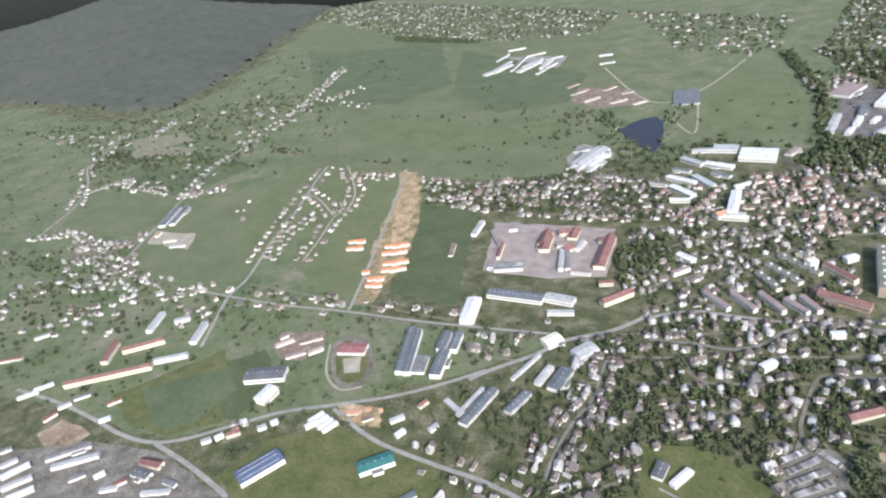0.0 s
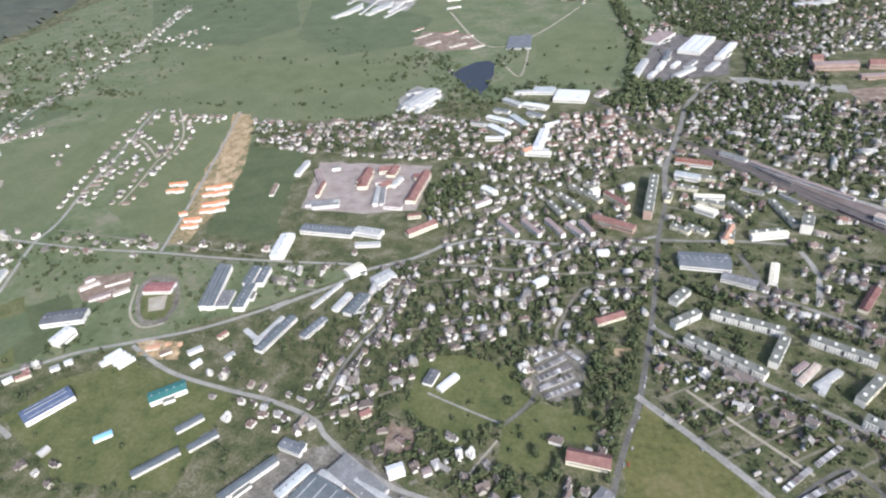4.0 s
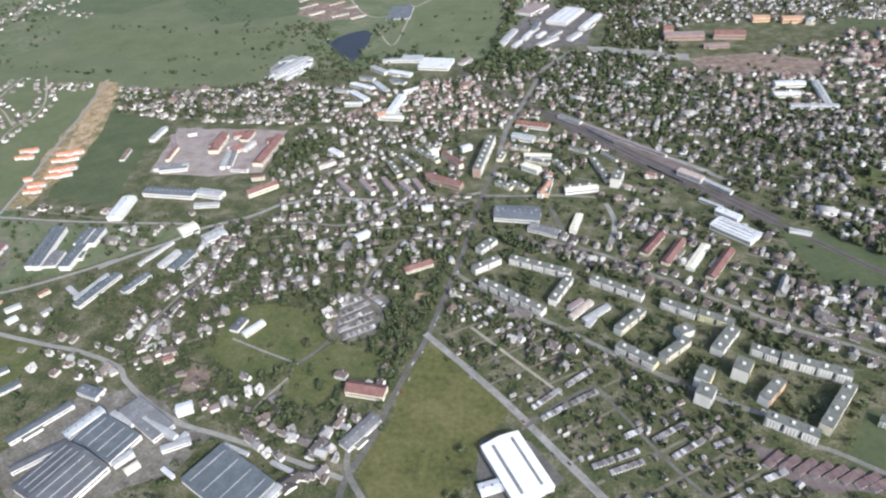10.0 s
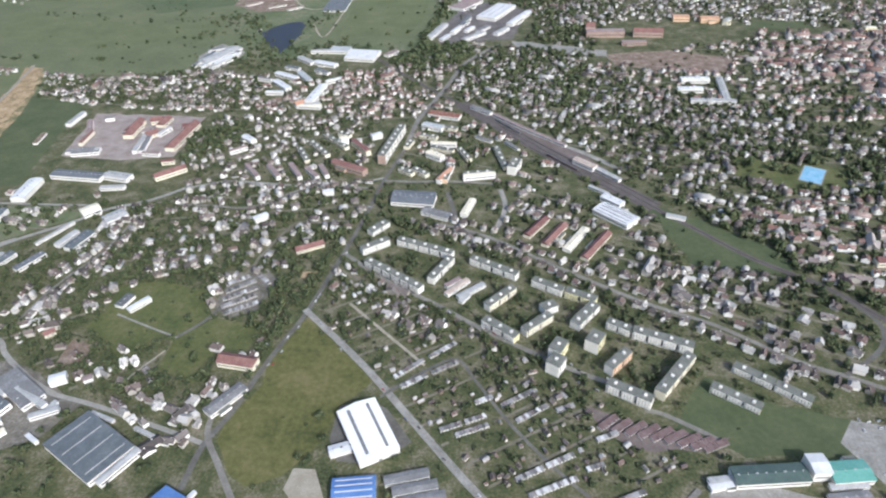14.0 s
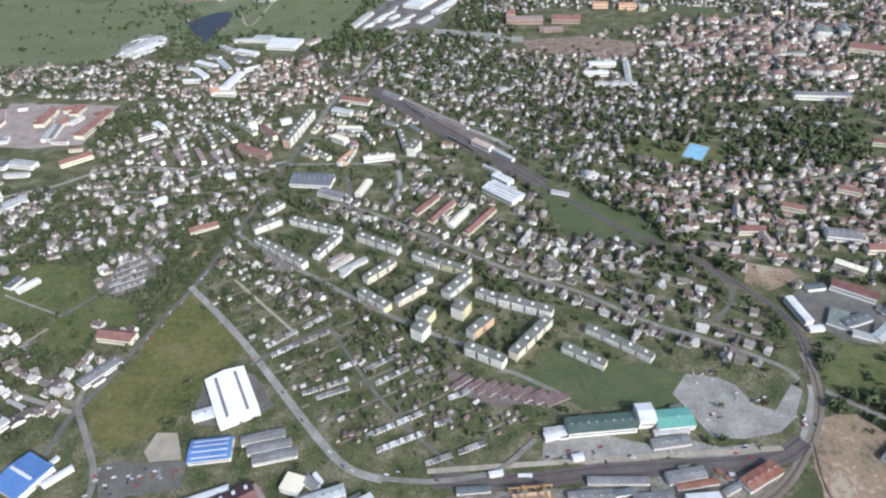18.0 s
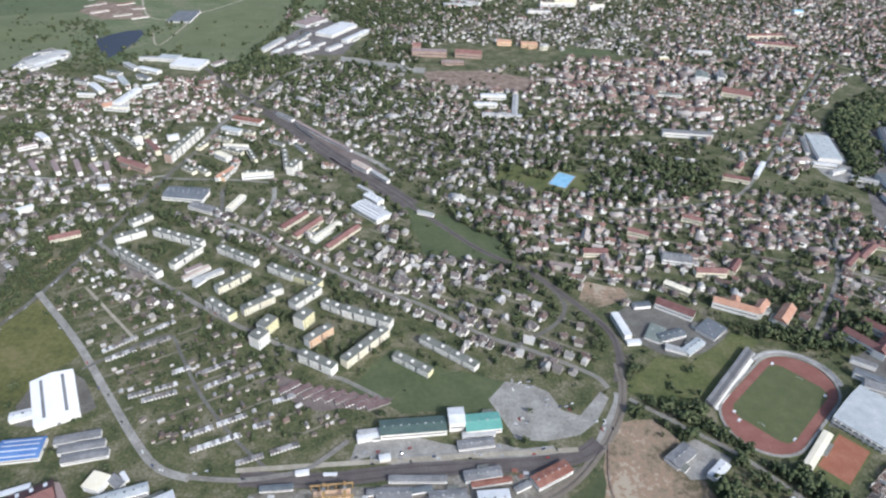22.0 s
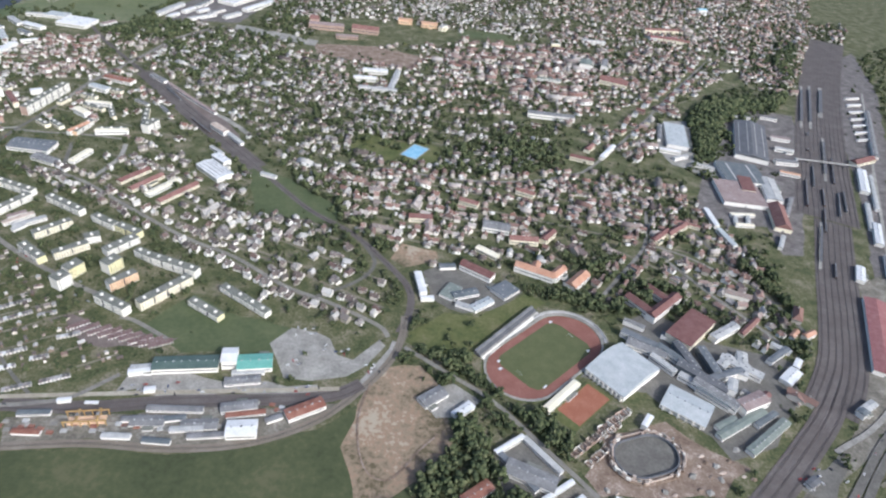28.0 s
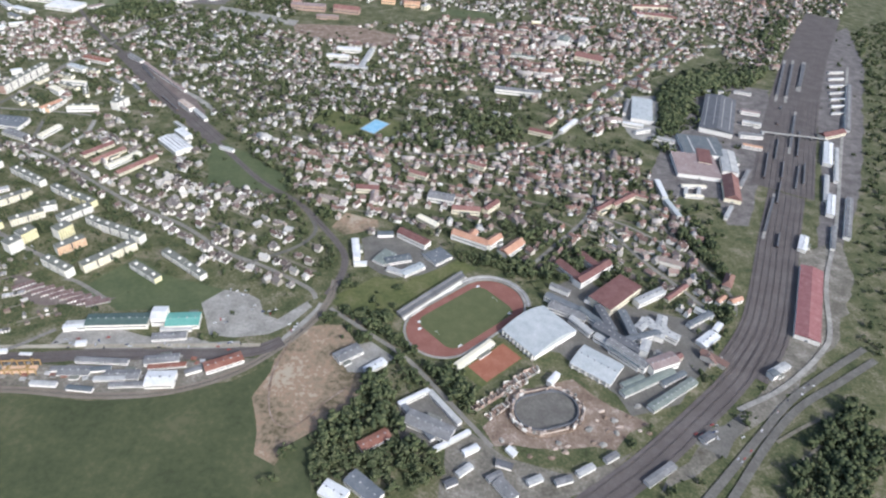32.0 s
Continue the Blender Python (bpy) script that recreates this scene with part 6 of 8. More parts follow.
zone("suburb", ((397, 668), (446, 706), (571, 743), (662, 735), (647, 694), (567, 674), (482, 660), (424, 637)), angle=-10, gap=22, houses=0.6, trees=60, mix='mixed')
zone("greenery", ((427, 474), (483, 513), (533, 468), (552, 424), (588, 385), (562, 382), (511, 410), (457, 449)), angle=0, gap=79, houses=0.0, trees=130, mix='pale')
zone("greenery", ((-325, 830), (-314, 805), (-342, 666), (-364, 555), (-379, 553), (-362, 663), (-341, 777)), angle=0, gap=79, houses=0.0, trees=170, mix='pale')
zone("street", ((-342, 707), (-293, 725), (-216, 646), (-157, 589), (-163, 558), (-239, 608), (-329, 658)), angle=-30, gap=20, houses=0.85, trees=60, mix='mixed')
road("lane", ((5, 349), (116, 366), (244, 385), (355, 401)), 6, M_dirt)

# small buildings by the western road

# goods yard sheds
hall(152, 334, 25, 6, 10, 3.5, M_grey_roof)
hall(192, 339, 22, 6, 14, 3.5, M_slate)
hall(208, 327, 33, 6, 10, 3.5, M_pale_roof)
hall(262, 353, 41, 6, 14, 3.5, M_rust)
hall(231, 321, 39, 6, 10, 3.5, M_grey_roof)
hall(51, 331, 32, 6, 9, 3.5, M_slate)
hall(143, 311, 28, 6, 3, 3.5, M_pale_roof)
hall(56, 307, 27, 6, 3, 3.5, M_rust)
hall(293, 350, 18, 6, 31, 3.5, M_grey_roof)
hall(184, 309, 28, 6, 0, 3.5, M_slate)
zone("greenery", ((1791, 2015), (2003, 2203), (2093, 1889), (1289, 542), (1105, 474), (1241, 746), (1545, 1347)), angle=0, gap=79, houses=0.0, trees=30, mix='pale')
zone("greenery", ((1579, 1746), (1801, 2018), (1522, 1342), (1223, 743), (1193, 738), (1390, 1165)), angle=0, gap=79, houses=0.0, trees=14, mix='pale')

# fields of differing green north of the town
patch("grassland", ((-3137, 3674), (-2374, 3485), (-1909, 3067), (-1512, 2238), (-1641, 2018), (-1978, 2018)), M_field2, 0.2, "darker green hay field")
patch("grassland", ((-1716, 1903), (-1217, 1780), (-984, 1801), (-967, 1666), (-1243, 1574), (-1579, 1658)), M_meadow3, 0.2, "yellowish green hay field")
patch("grassland", ((-1677, 2783), (-1021, 2299), (-1009, 1984), (-1219, 1894), (-1454, 2094)), M_field2, 0.2, "darker green pasture")
patch("grassland", ((-619, 1969), (-536, 2211), (-416, 2130), (-373, 1871), (-418, 1708), (-591, 1695)), M_meadow3, 0.2, "yellowish green pasture")
patch("grassland", ((-3424, 3689), (-2467, 3671), (-2034, 2931), (-2587, 2959)), M_meadow3, 0.2, "yellowish green hill pasture")
patch("grassland", ((-2295, 1421), (-1992, 1566), (-1841, 1433), (-1919, 1253), (-2124, 1259)), M_field2, 0.2, "darker green garden field")
patch("grassland", ((-1596, 1099), (-1692, 1397), (-1633, 1439), (-1480, 1056), (-1434, 916)), M_meadow3, 0.2, "yellowish green meadow beside the road")
patch("grassland", ((-1373, 563), (-1265, 642), (-1207, 600), (-1237, 508), (-1281, 497)), M_field2, 0.2, "darker green slope")
road("road", ((-41, 338), (10, 338), (56, 348), (77, 357), (111, 394)), 7, M_road)

# low nursery school between the apartment blocks
hall(-152, 668, 42, 8, 52, 5, M_roofless)
hall(-133, 662, 44, 8, 44, 5, M_pale_roof)
hall(-159, 677, 25, 7, 47, 5, M_yard_roof)
hall(-140, 647, 19, 7, -118, 4, M_pale_roof)
zone("greenery", ((-245, 666), (-200, 654), (-105, 603), (-17, 559), (-25, 541), (-120, 583), (-243, 639)), angle=0, gap=79, houses=0.0, trees=100, mix='pale')
zone("greenery", ((-126, 767), (-24, 738), (35, 676), (108, 652), (90, 587), (-5, 632), (-115, 684)), angle=0, gap=79, houses=0.0, trees=28, mix='pale')
patch("grassland", ((-208, 3419), (701, 3161), (439, 2355), (-299, 2453)), M_meadow2, 0.04, "green ground under the far suburb")
zone("far_town", ((-117, 3352), (604, 3151), (378, 2389), (-298, 2469)), angle=-10, gap=33, houses=0.4, trees=60, mix='mixed')


# ---- station street and the works round it ----
road("avenue", ((-294, 1060), (-293, 1130), (-288, 1200), (-265, 1311), (-251, 1388), (-231, 1502), (-186, 1597), (-150, 1650)), 12, M_road)
hall(-239, 1205, 66, 20, -14, 7, M_rust)
hall(-254, 1148, 44, 15, -20, 9, M_sky_pale)
hall(-488, 1538, 76, 62, -6, 9, M_white_roof, flat=1, vents=6)
hall(-556, 1576, 52, 34, -4, 8, M_sky_pale, flat=1)
hall(-420, 1560, 40, 16, 60, 6, M_yard_roof)

# market halls
hall(-276, 1989, 106, 52, 62, 8, M_yard_roof, flat=1)
hall(-180, 1913, 142, 58, 68, 9, M_white_roof, flat=1, skylights=3)
hall(-112, 1856, 128, 20, 67, 8, M_white_roof)
hall(-329, 1735, 124, 18, 77, 7, M_pale_roof)
hall(-279, 1742, 46, 14, 73, 7, M_white_roof)
hall(-226, 1697, 84, 14, 53, 7, M_pale_roof)
hall(-262, 1822, 84, 14, 79, 7, M_slate)
hall(-301, 1684, 42, 12, 68, 6, M_white_roof)
hall(-206, 1762, 52, 14, 60, 6, M_grey_roof)
hall(-156, 1740, 60, 16, 62, 7, M_pale_roof)
hall(-243, 1756, 40, 12, 64, 6, M_white_roof)
patch("yard", ((-128, 1676), (-16, 1650), (108, 1614), (110, 1568), (-27, 1599), (-123, 1637)), M_concrete, 0.13, "pale concrete strip beside the old works")
hall(113, 1722, 96, 28, 3, 15, M_yard_roof, wall=M_brick)
hall(76, 1742, 24, 22, 3, 22, M_tile_red, wall=M_brick)
hall(222, 1727, 74, 24, -3, 13, M_tile_red, wall=M_brick)
hall(180, 1660, 60, 18, 6, 8, M_yard_roof, wall=M_brick)
zone("wood", ((-420, 1500), (-345, 1640), (-240, 1620), (-195, 1560), (-250, 1500), (-330, 1450)), angle=0, gap=79, houses=0.0, trees=150, mix='pale')

# rows of garages along the garden lanes
for x0, y0, x1, y1 in ((-205, 503, -176, 533), (-170, 539, -142, 566), (-195, 490, -168, 511), (-164, 514, -136, 535), (-143, 436, -122, 447), (-118, 449, -97, 460),
                       (-81, 474, -44, 502), (-126, 431, -93, 448), (-64, 455, -31, 481), (-62, 385, -36, 401), (-32, 404, -5, 421), (-49, 369, -3, 394), (7, 404, 24, 412),
                       (3, 357, 28, 369), (34, 372, 60, 386), (-110, 476, -92, 487), (-22, 474, -4, 484), (18, 440, 40, 452)):
    garage_row((x0 + x1) // 2, (y0 + y1) // 2, round(math.hypot(x1 - x0, y1 - y0)), 5, round(math.degrees(math.atan2(y1 - y0, x1 - x0))), 3, M_grey_roof)

# expressway and its side road east of the railway
road("expressway", ((800, 188), (838, 230), (874, 268), (938, 335), (995, 394), (1062, 447), (1135, 500)), 9, M_asphalt)
road("expressway", ((820, 180), (862, 228), (898, 271), (951, 334), (1004, 386), (1068, 430), (1140, 480)), 9, M_asphalt)
road("lane", ((926, 372), (946, 384), (981, 405), (1023, 438), (1070, 484), (1100, 526), (1145, 643), (1234, 811), (1403, 1168), (1645, 1673)), 6.5, M_concrete)
road("lane", ((956, 330), (990, 352), (1024, 372)), 4, M_path)
road("lane", ((962, 300), (985, 315), (1007, 333)), 3.5, M_path)
patch("yard", ((858, 320), (926, 371), (936, 356), (893, 305)), M_asphalt, 0.16, "asphalt car park beside the expressway")
PARK_G = [(874, 268), (938, 335), (995, 394), (1062, 447)]
PARK_I = [(880, 324), (905, 340), (920, 356), (893, 322)]
hall(812, 272, 43, 9, 38, 4, M_grey_roof)
hall(876, 326, 18, 9, 34, 4, M_dark_roof)
hall(998, 442, 34, 10, 34, 6, M_pale_roof)
hall(987, 432, 12, 10, 34, 8, M_slate)

# school, low works and stand beside the stadium
patch("yard", ((440, 640), (470, 662), (552, 622), (585, 612), (540, 566), (500, 552), (452, 575)), M_asphalt, 0.12, "dark asphalt yard of low works")
patch("meadow", ((429, 510), (472, 554), (515, 548), (589, 608), (615, 593), (593, 574), (520, 480), (480, 462), (430, 485)), M_grass, 0.12, "rough green bank beside the stadium")
grandstand(559, 521, 126, 12, 50.5, 5)
hall(518, 645, 52, 16, -31, 9, M_tile_dark, wall=M_white_wall)
hall(604, 656, 60, 15, -22, 10, M_tile_orange)
hall(638, 656, 32, 14, 51, 10, M_tile_orange)
hall(607, 668, 14, 12, 68, 10, M_tile_orange)
hall(667, 644, 44, 17, 52, 9, M_tile_orange)
hall(783, 600, 74, 15, 45, 11, M_tile_dark, wall=M_white_wall)
hall(748, 600, 44, 14, -52, 10, M_tile_dark, wall=M_white_wall)
hall(781, 629, 34, 13, -50, 10, M_tile_dark, wall=M_white_wall)
hall(437, 604, 46, 10, -77, 8, M_white_roof)
hall(557, 609, 32, 28, 45, 5, M_blue_grey, flat=1)
hall(535, 697, 38, 11, -34, 6, M_cream, wall=M_cream)
hall(523, 572, 36, 13, 42, 5, M_sky_pale)
hall(500, 592, 38, 14, 24, 5, M_slate)
hall(500, 566, 26, 9, -20, 4, M_pale_roof)
hall(480, 595, 32, 20, 62, 4, M_sage, flat=1)
hall(474, 652, 24, 10, 12, 5, M_slate)
hall(448, 575, 18, 8, 10, 4, M_white_roof)
zone("hedge", ((440, 474), (470, 508), (511, 541), (545, 582), (550, 574), (515, 530), (476, 496), (447, 468)), angle=0, gap=79, houses=0.0, trees=300, mix='pale')
zone("hedge", ((572, 620), (600, 606), (644, 596), (694, 584), (696, 600), (644, 614), (598, 626)), angle=0, gap=79, houses=0.0, trees=260, mix='pale')
hall(765, 419, 54, 40, -33, 6, M_sky_pale, posts=6)
hall(825, 400, 84, 10, 33, 5, M_sage, wall=M_white_wall)
hall(851, 384, 82, 11, 39, 5, M_sage, wall=M_white_wall)
hall(806, 399, 34, 8, 32, 4, M_sage)
hall(847, 430, 42, 18, 28, 12, M_yard_roof)
hall(857, 492, 54, 12, -35, 9, M_pale_roof)
hall(838, 499, 30, 12, 44, 9, M_pale_roof)
hall(921, 486, 34, 16, 43, 5, M_white_roof)

# houses close behind the apartment blocks
zone("suburb", ((-300, 838), (-195, 812), (-120, 785), (-23, 724), (88, 658), (171, 622), (250, 572), (262, 540), (240, 545), (165, 600), (90, 640), (40, 690), (-60, 730), (-160, 772), (-270, 805)), angle=-27, gap=20, houses=0.95, trees=45, mix='mixed')
zone("suburb", ((230, 590), (300, 560), (385, 515), (340, 500), (262, 520)), angle=-28, gap=21, houses=0.85, trees=40, mix='mixed')

# western factory sheds
hall(-864, 481, 34, 9, 51, 4, M_slate)
hall(-833, 460, 36, 9, 51, 4, M_slate)
hall(-872, 423, 54, 10, 48, 4, M_slate)
hall(-752, 421, 70, 10, 56, 6, M_slate)
patch("yard", ((-622, 525), (-588, 518), (-586, 492), (-613, 478)), M_sand2, 0.13, "bare brown building lot")

ruin(634, 352, 56, 8, 42, 7)
ruin(672, 389, 52, 9, 40, 7)
ruin(646, 340, 44, 8, 44, 6)
ruin(662, 372, 40, 6, 40, 5)

# street of tall cream houses towards the far town
street_rng = np.random.default_rng(12)
for k in range(23):
    u = k / 22
    x, y = 862 + 330 * u, 1205 + 525 * u + 14 * math.sin(3 * u)
    for side in (-1, 1):
        e = street_rng.uniform(-1, 1, 5)
        if e[4] > (.75 if side > 0 else .2):
            continue
        away = 14 + 5 * e[0]
        hall(round(x - side * away + 3 * e[1]), round(y + side * away * .62 + 4 * e[2]), round(15 + 6 * e[3], 1), round(10 + 2 * e[1], 1), round(58 + 12 * e[2] + 90 * (e[1] > .5)), round(7.5 + 2.5 * e[0], 1),
             (M_yard_roof, M_grey_roof, M_tile_dark, M_pale_roof, M_tile_red)[(k + 2 * side) % 5], wall=(M_cream, M_white_wall, M_brick)[k % 3])
hall(737, 1052, 48, 12, -16, 8, M_tile_dark)
hall(798, 1098, 74, 9, 59, 7, M_white_roof)
hall(762, 1108, 34, 12, 58, 7, M_tile_red)
zone("wood", ((1005, 1130), (1026, 1284), (1053, 1376), (1153, 1494), (1204, 1467), (1184, 1353), (1124, 1305), (1068, 1154)), angle=0, gap=79, houses=0.0, trees=300, mix='pale')
zone("wood", ((1186, 1406), (1277, 1427), (1360, 1543), (1410, 1641), (1546, 1898), (1642, 2101), (1595, 2152), (1459, 1848), (1402, 1661), (1288, 1506), (1219, 1470)), angle=0, gap=79, houses=0.0, trees=240, mix='pale')
zone("wood", ((571, 1108), (607, 1150), (693, 1124), (695, 1052), (630, 986), (575, 963)), angle=0, gap=79, houses=0.0, trees=90, mix='pale')
road("track", ((389, 413), (382, 355), (396, 299), (423, 288), (450, 325), (470, 349)), 2, M_sand2)


# ---- village streets in the west ----
VILLAGE_A = ((-2160, 950), (-2201, 1031), (-2242, 1138), (-2360, 1287), (-2517, 1418), (-2553, 1491), (-2695, 1745))
VILLAGE_B = ((-1765, 850), (-1792, 921), (-1842, 1060), (-1904, 1219), (-1975, 1432), (-2003, 1668), (-2041, 2041), (-2108, 2250), (-2200, 2620))
ESTATE_A = ((-1446, 952), (-1494, 1109), (-1538, 1286), (-1577, 1464))
ESTATE_B = ((-1513, 1462), (-1405, 1313), (-1366, 1217), (-1375, 1164), (-1351, 1063), (-1333, 967))
ESTATE_C = ((-1524, 1278), (-1467, 1246), (-1383, 1171))
road("road", VILLAGE_A, 8, M_road)
road("road", VILLAGE_B, 7.5, M_road)
road("lane", ESTATE_B, 5, M_dirt)
road("lane", ESTATE_C, 5, M_dirt)
for line in (ESTATE_A, ESTATE_B, ESTATE_C):
    lined(line, 23, 15, "pale", 0.75)
lined(((-1420, 960), (-1440, 1080), (-1430, 1190)), 19, 9, "pale")
lined(((-1470, 1400), (-1340, 1390)), 19, 10, "pale")
lined(VILLAGE_A[2:], 30, 16, "pale", 0.6)
lined(VILLAGE_B[3:], 26, 15, "pale", 0.65)
lined(((-2152, 1289), (-2060, 1275), (-1980, 1253)), 18, 10, "pale")
lined(((-2270, 1325), (-2193, 1339)), 18, 8, "pale")
lined(((-2515, 1703), (-2582, 1924)), 19, 9, "pale")
lined(((-1895, 1255), (-1826, 1320)), 17, 9, "pale")
lined(((-1700, 1245), (-1618, 1102)), 45, 7, "pale", 0.6)
lined(((-2022, 949), (-1968, 968), (-1848, 953), (-1847, 1029)), 20, 11, "mixed", 0.9)
lined(((-1950, 890), (-1847, 898), (-1736, 891)), 18, 11, "mixed", 0.9)
lined(((-1810, 780), (-1754, 803), (-1696, 817), (-1671, 853), (-1588, 841)), 18, 11, "mixed", 0.9)
lined(((-1740, 722), (-1668, 731)), 18, 11, "mixed", 0.9)
lined(((-1820, 840), (-1745, 850)), 18, 10, "mixed", 0.9)
lined(((-2312, 1236), (-2286, 1284), (-2176, 1299)), 20, 10, "pale", 0.9)
lined(((-1928, 1234), (-1864, 1262), (-1821, 1303)), 17, 9, "pale", 0.9)
lined(((-1535, 812), (-1469, 845)), 20, 10, "pale", 0.9)
lined(((-2191, 963), (-2058, 1000), (-1944, 953), (-1841, 975)), 17, 9, "mixed")
lined(((-2250, 1900), (-2120, 1990), (-1990, 2080), (-1900, 2250)), 28, 14, "pale", 0.7)
lined(((-1900, 2050), (-1760, 2010), (-1640, 1930)), 40, 14, "pale", 0.6)
lined(((-1531, 836), (-1411, 825), (-1278, 818), (-1139, 821)), 30, 15, "pale", 0.6)
zone("village", ((-3400, 1800), (-2680, 1567), (-2282, 1250), (-1930, 1270), (-1960, 2050), (-2260, 2250), (-2700, 1990)), angle=10, gap=44, houses=0.16, trees=14, mix='pale')
patch("field_strip", ((-2429, 1512), (-2179, 1552), (-2199, 1603), (-2500, 1632)), M_dirt2, 0.12, "dry mown strip among village gardens")
hall(-1845, 1116, 108, 17, 111, 7, M_slate)
hall(-1822, 1126, 104, 15, 111, 7, M_slate)
patch("yard", ((-1800, 990), (-1829, 1050), (-1700, 1045), (-1660, 980)), M_dirt, 0.13, "dusty farm yard")

# school with four wings, sheds by the main road
hall(-983, 738, 108, 11, 104, 9, M_slate)
hall(-970, 738, 106, 11, 104, 9, M_slate)
hall(-916, 718, 57, 17, 97, 9, M_slate)
hall(-930, 769, 44, 15, 97, 9, M_slate)
hall(-911, 771, 42, 13, 97, 9, M_blue_grey)
hall(-946, 712, 38, 20, 100, 5, M_grey_roof, flat=1)
hall(-829, 648, 76, 14, 75, 6, M_slate)
hall(-844, 655, 60, 6, 75, 4, M_pale_roof)
hall(-780, 667, 45, 12, 68, 6, M_blue_grey)
hall(-790, 741, 66, 5, 69, 4, M_pale_roof)
hall(-760, 727, 40, 10, 76, 6, M_pale_roof)
hall(-736, 723, 46, 19, 78, 7, M_slate)
hall(-862, 640, 38, 7, -32, 4, M_pale_roof)
hall(-768, 804, 28, 22, 50, 8, M_cream)
hall(-716, 789, 34, 24, 52, 8, M_pale_roof)
hall(-1071, 724, 46, 24, 10, 6, M_red_sheet)
hall(-919, 857, 66, 24, 98, 8, M_white_roof)
hall(-996, 598, 20, 9, 20, 3, M_orange_roof)
hall(-972, 592, 16, 8, 40, 3, M_sand2)
for k in range(10):
    rubble_heap(-1010 + 6 * k, 586 + 9 * (k % 3) + k, 11, 8, 37 * k, 2.4, (M_sand, M_sand3, M_orange_roof)[k % 3])
for k in range(4):
    hall(-1046 + 10 * k, 576 - 4 * k, 24, 6, 62, 4, M_white_roof)

# streets and houses of the leafy quarter west of the avenue
GROVE_A = ((-634, 839), (-570, 840), (-525, 837), (-484, 857), (-451, 896), (-399, 918), (-322, 915))
GROVE_C = ((-465, 625), (-447, 686), (-445, 715), (-422, 798), (-390, 806), (-328, 817))
GROVE_D = ((-684, 787), (-687, 701), (-702, 651), (-712, 599), (-714, 550))
road("lane", GROVE_A, 5.5, M_street)
road("lane", GROVE_C, 5, M_path)
road("lane", GROVE_D, 4.2, M_street)
road("lane", ((-577, 778), (-549, 761), (-522, 772)), 6, M_path)
lined(GROVE_A, 17, 12, "mixed")
lined(GROVE_C, 18, 11, "mixed", 0.7)
lined(GROVE_D, 14, 10, "mixed", 0.95)
lined(GROVE_D[1:], 15, 23, "mixed", 0.8)
lined(((-195, 820), (-120, 792), (-23, 731), (88, 665), (171, 629), (253, 576), (316, 551), (380, 518)), 17, 12, "mixed", 0.9)
lined(((-652, 887), (-583, 920), (-503, 918), (-406, 930), (-330, 945)), 17, 12, "mixed", 0.8)
lined(((334, 930), (374, 939), (479, 922), (615, 943), (707, 988)), 17, 11, "red", 0.8)
hall(-378, 974, 70, 14, -24, 11, M_tile_red, wall=M_brick)
hall(-379, 740, 42, 13, 32, 5, M_tile_red)
patch("bare_plot", ((-373, 664), (-350, 672), (-350, 690), (-372, 686)), M_sand, 0.14, "bare sandy lot beside the avenue")


# white works north of the old town
hall(-637, 1397, 66, 15, -27, 7, M_white_roof)
hall(-630, 1342, 66, 15, -44, 7, M_white_roof)
hall(-592, 1393, 68, 14, -52, 7, M_sky_pale)
hall(-622, 1500, 60, 15, -40, 7, M_pale_roof)
hall(-566, 1479, 62, 17, -21, 7, M_white_roof)
hall(-604, 1566, 48, 14, 8, 7, M_pale_roof)
hall(-640, 1450, 40, 12, -20, 6, M_slate)
hall(-560, 1430, 44, 12, -30, 6, M_blue_grey)
hall(-529, 1230, 48, 12, -4, 7, M_cream)

# old town: close rows of tiled buildings and a few large blocks
for line in (((460, 1540), (640, 1500), (820, 1530)), ((465, 1600), (650, 1580), (830, 1600)), ((470, 1660), (660, 1650), (840, 1670)), ((480, 1725), (670, 1740), (850, 1740)), ((620, 1375), (800, 1375)), ((630, 1432), (810, 1430))):
    lined(line, 31, 11, "block", 0.9)
lined(((900, 1560), (980, 1700), (1060, 1860)), 30, 14, "block", 0.7)
lined(((950, 1500), (1040, 1650), (1130, 1800)), 34, 14, "block", 0.5)
hall(698, 1252, 106, 18, -2, 11, M_grey_roof, flat=1)
hall(690, 1497, 124, 11, -2, 6, M_sage, wall=M_white_wall)
hall(836, 1628, 42, 30, 75, 18, M_sage)
hall(890, 1640, 62, 15, 75, 18, M_grey_roof)
hall(900, 1866, 72, 14, 5, 10, M_pale_roof)
hall(325, 1862, 42, 26, 2, 12, M_orange_roof, wall=M_orange)
hall(398, 1852, 48, 26, 2, 12, M_orange_roof, wall=M_orange)
hall(440, 1835, 30, 14, 60, 12, M_pale_roof, wall=M_cream)
hall(894, 1520, 72, 28, -22, 10, M_tile_red)
hall(487, 2500, 60, 18, 5, 16, M_cream, wall=M_cream)
hall(567, 2405, 78, 18, 5, 16, M_cream, wall=M_cream)
hall(459, 2258, 82, 20, 5, 11, M_grey_roof)
hall(177, 2294, 100, 26, 6, 9, M_pale_roof)
hall(1150, 1992, 92, 26, 4, 9, M_red_sheet)
hall(770, 1770, 26, 18, 5, 14, M_cream, wall=M_yellow)
patch("meadow", ((482, 1790), (650, 1806), (640, 1856), (500, 1856)), M_field, 0.12, "green park lawn above the old town")

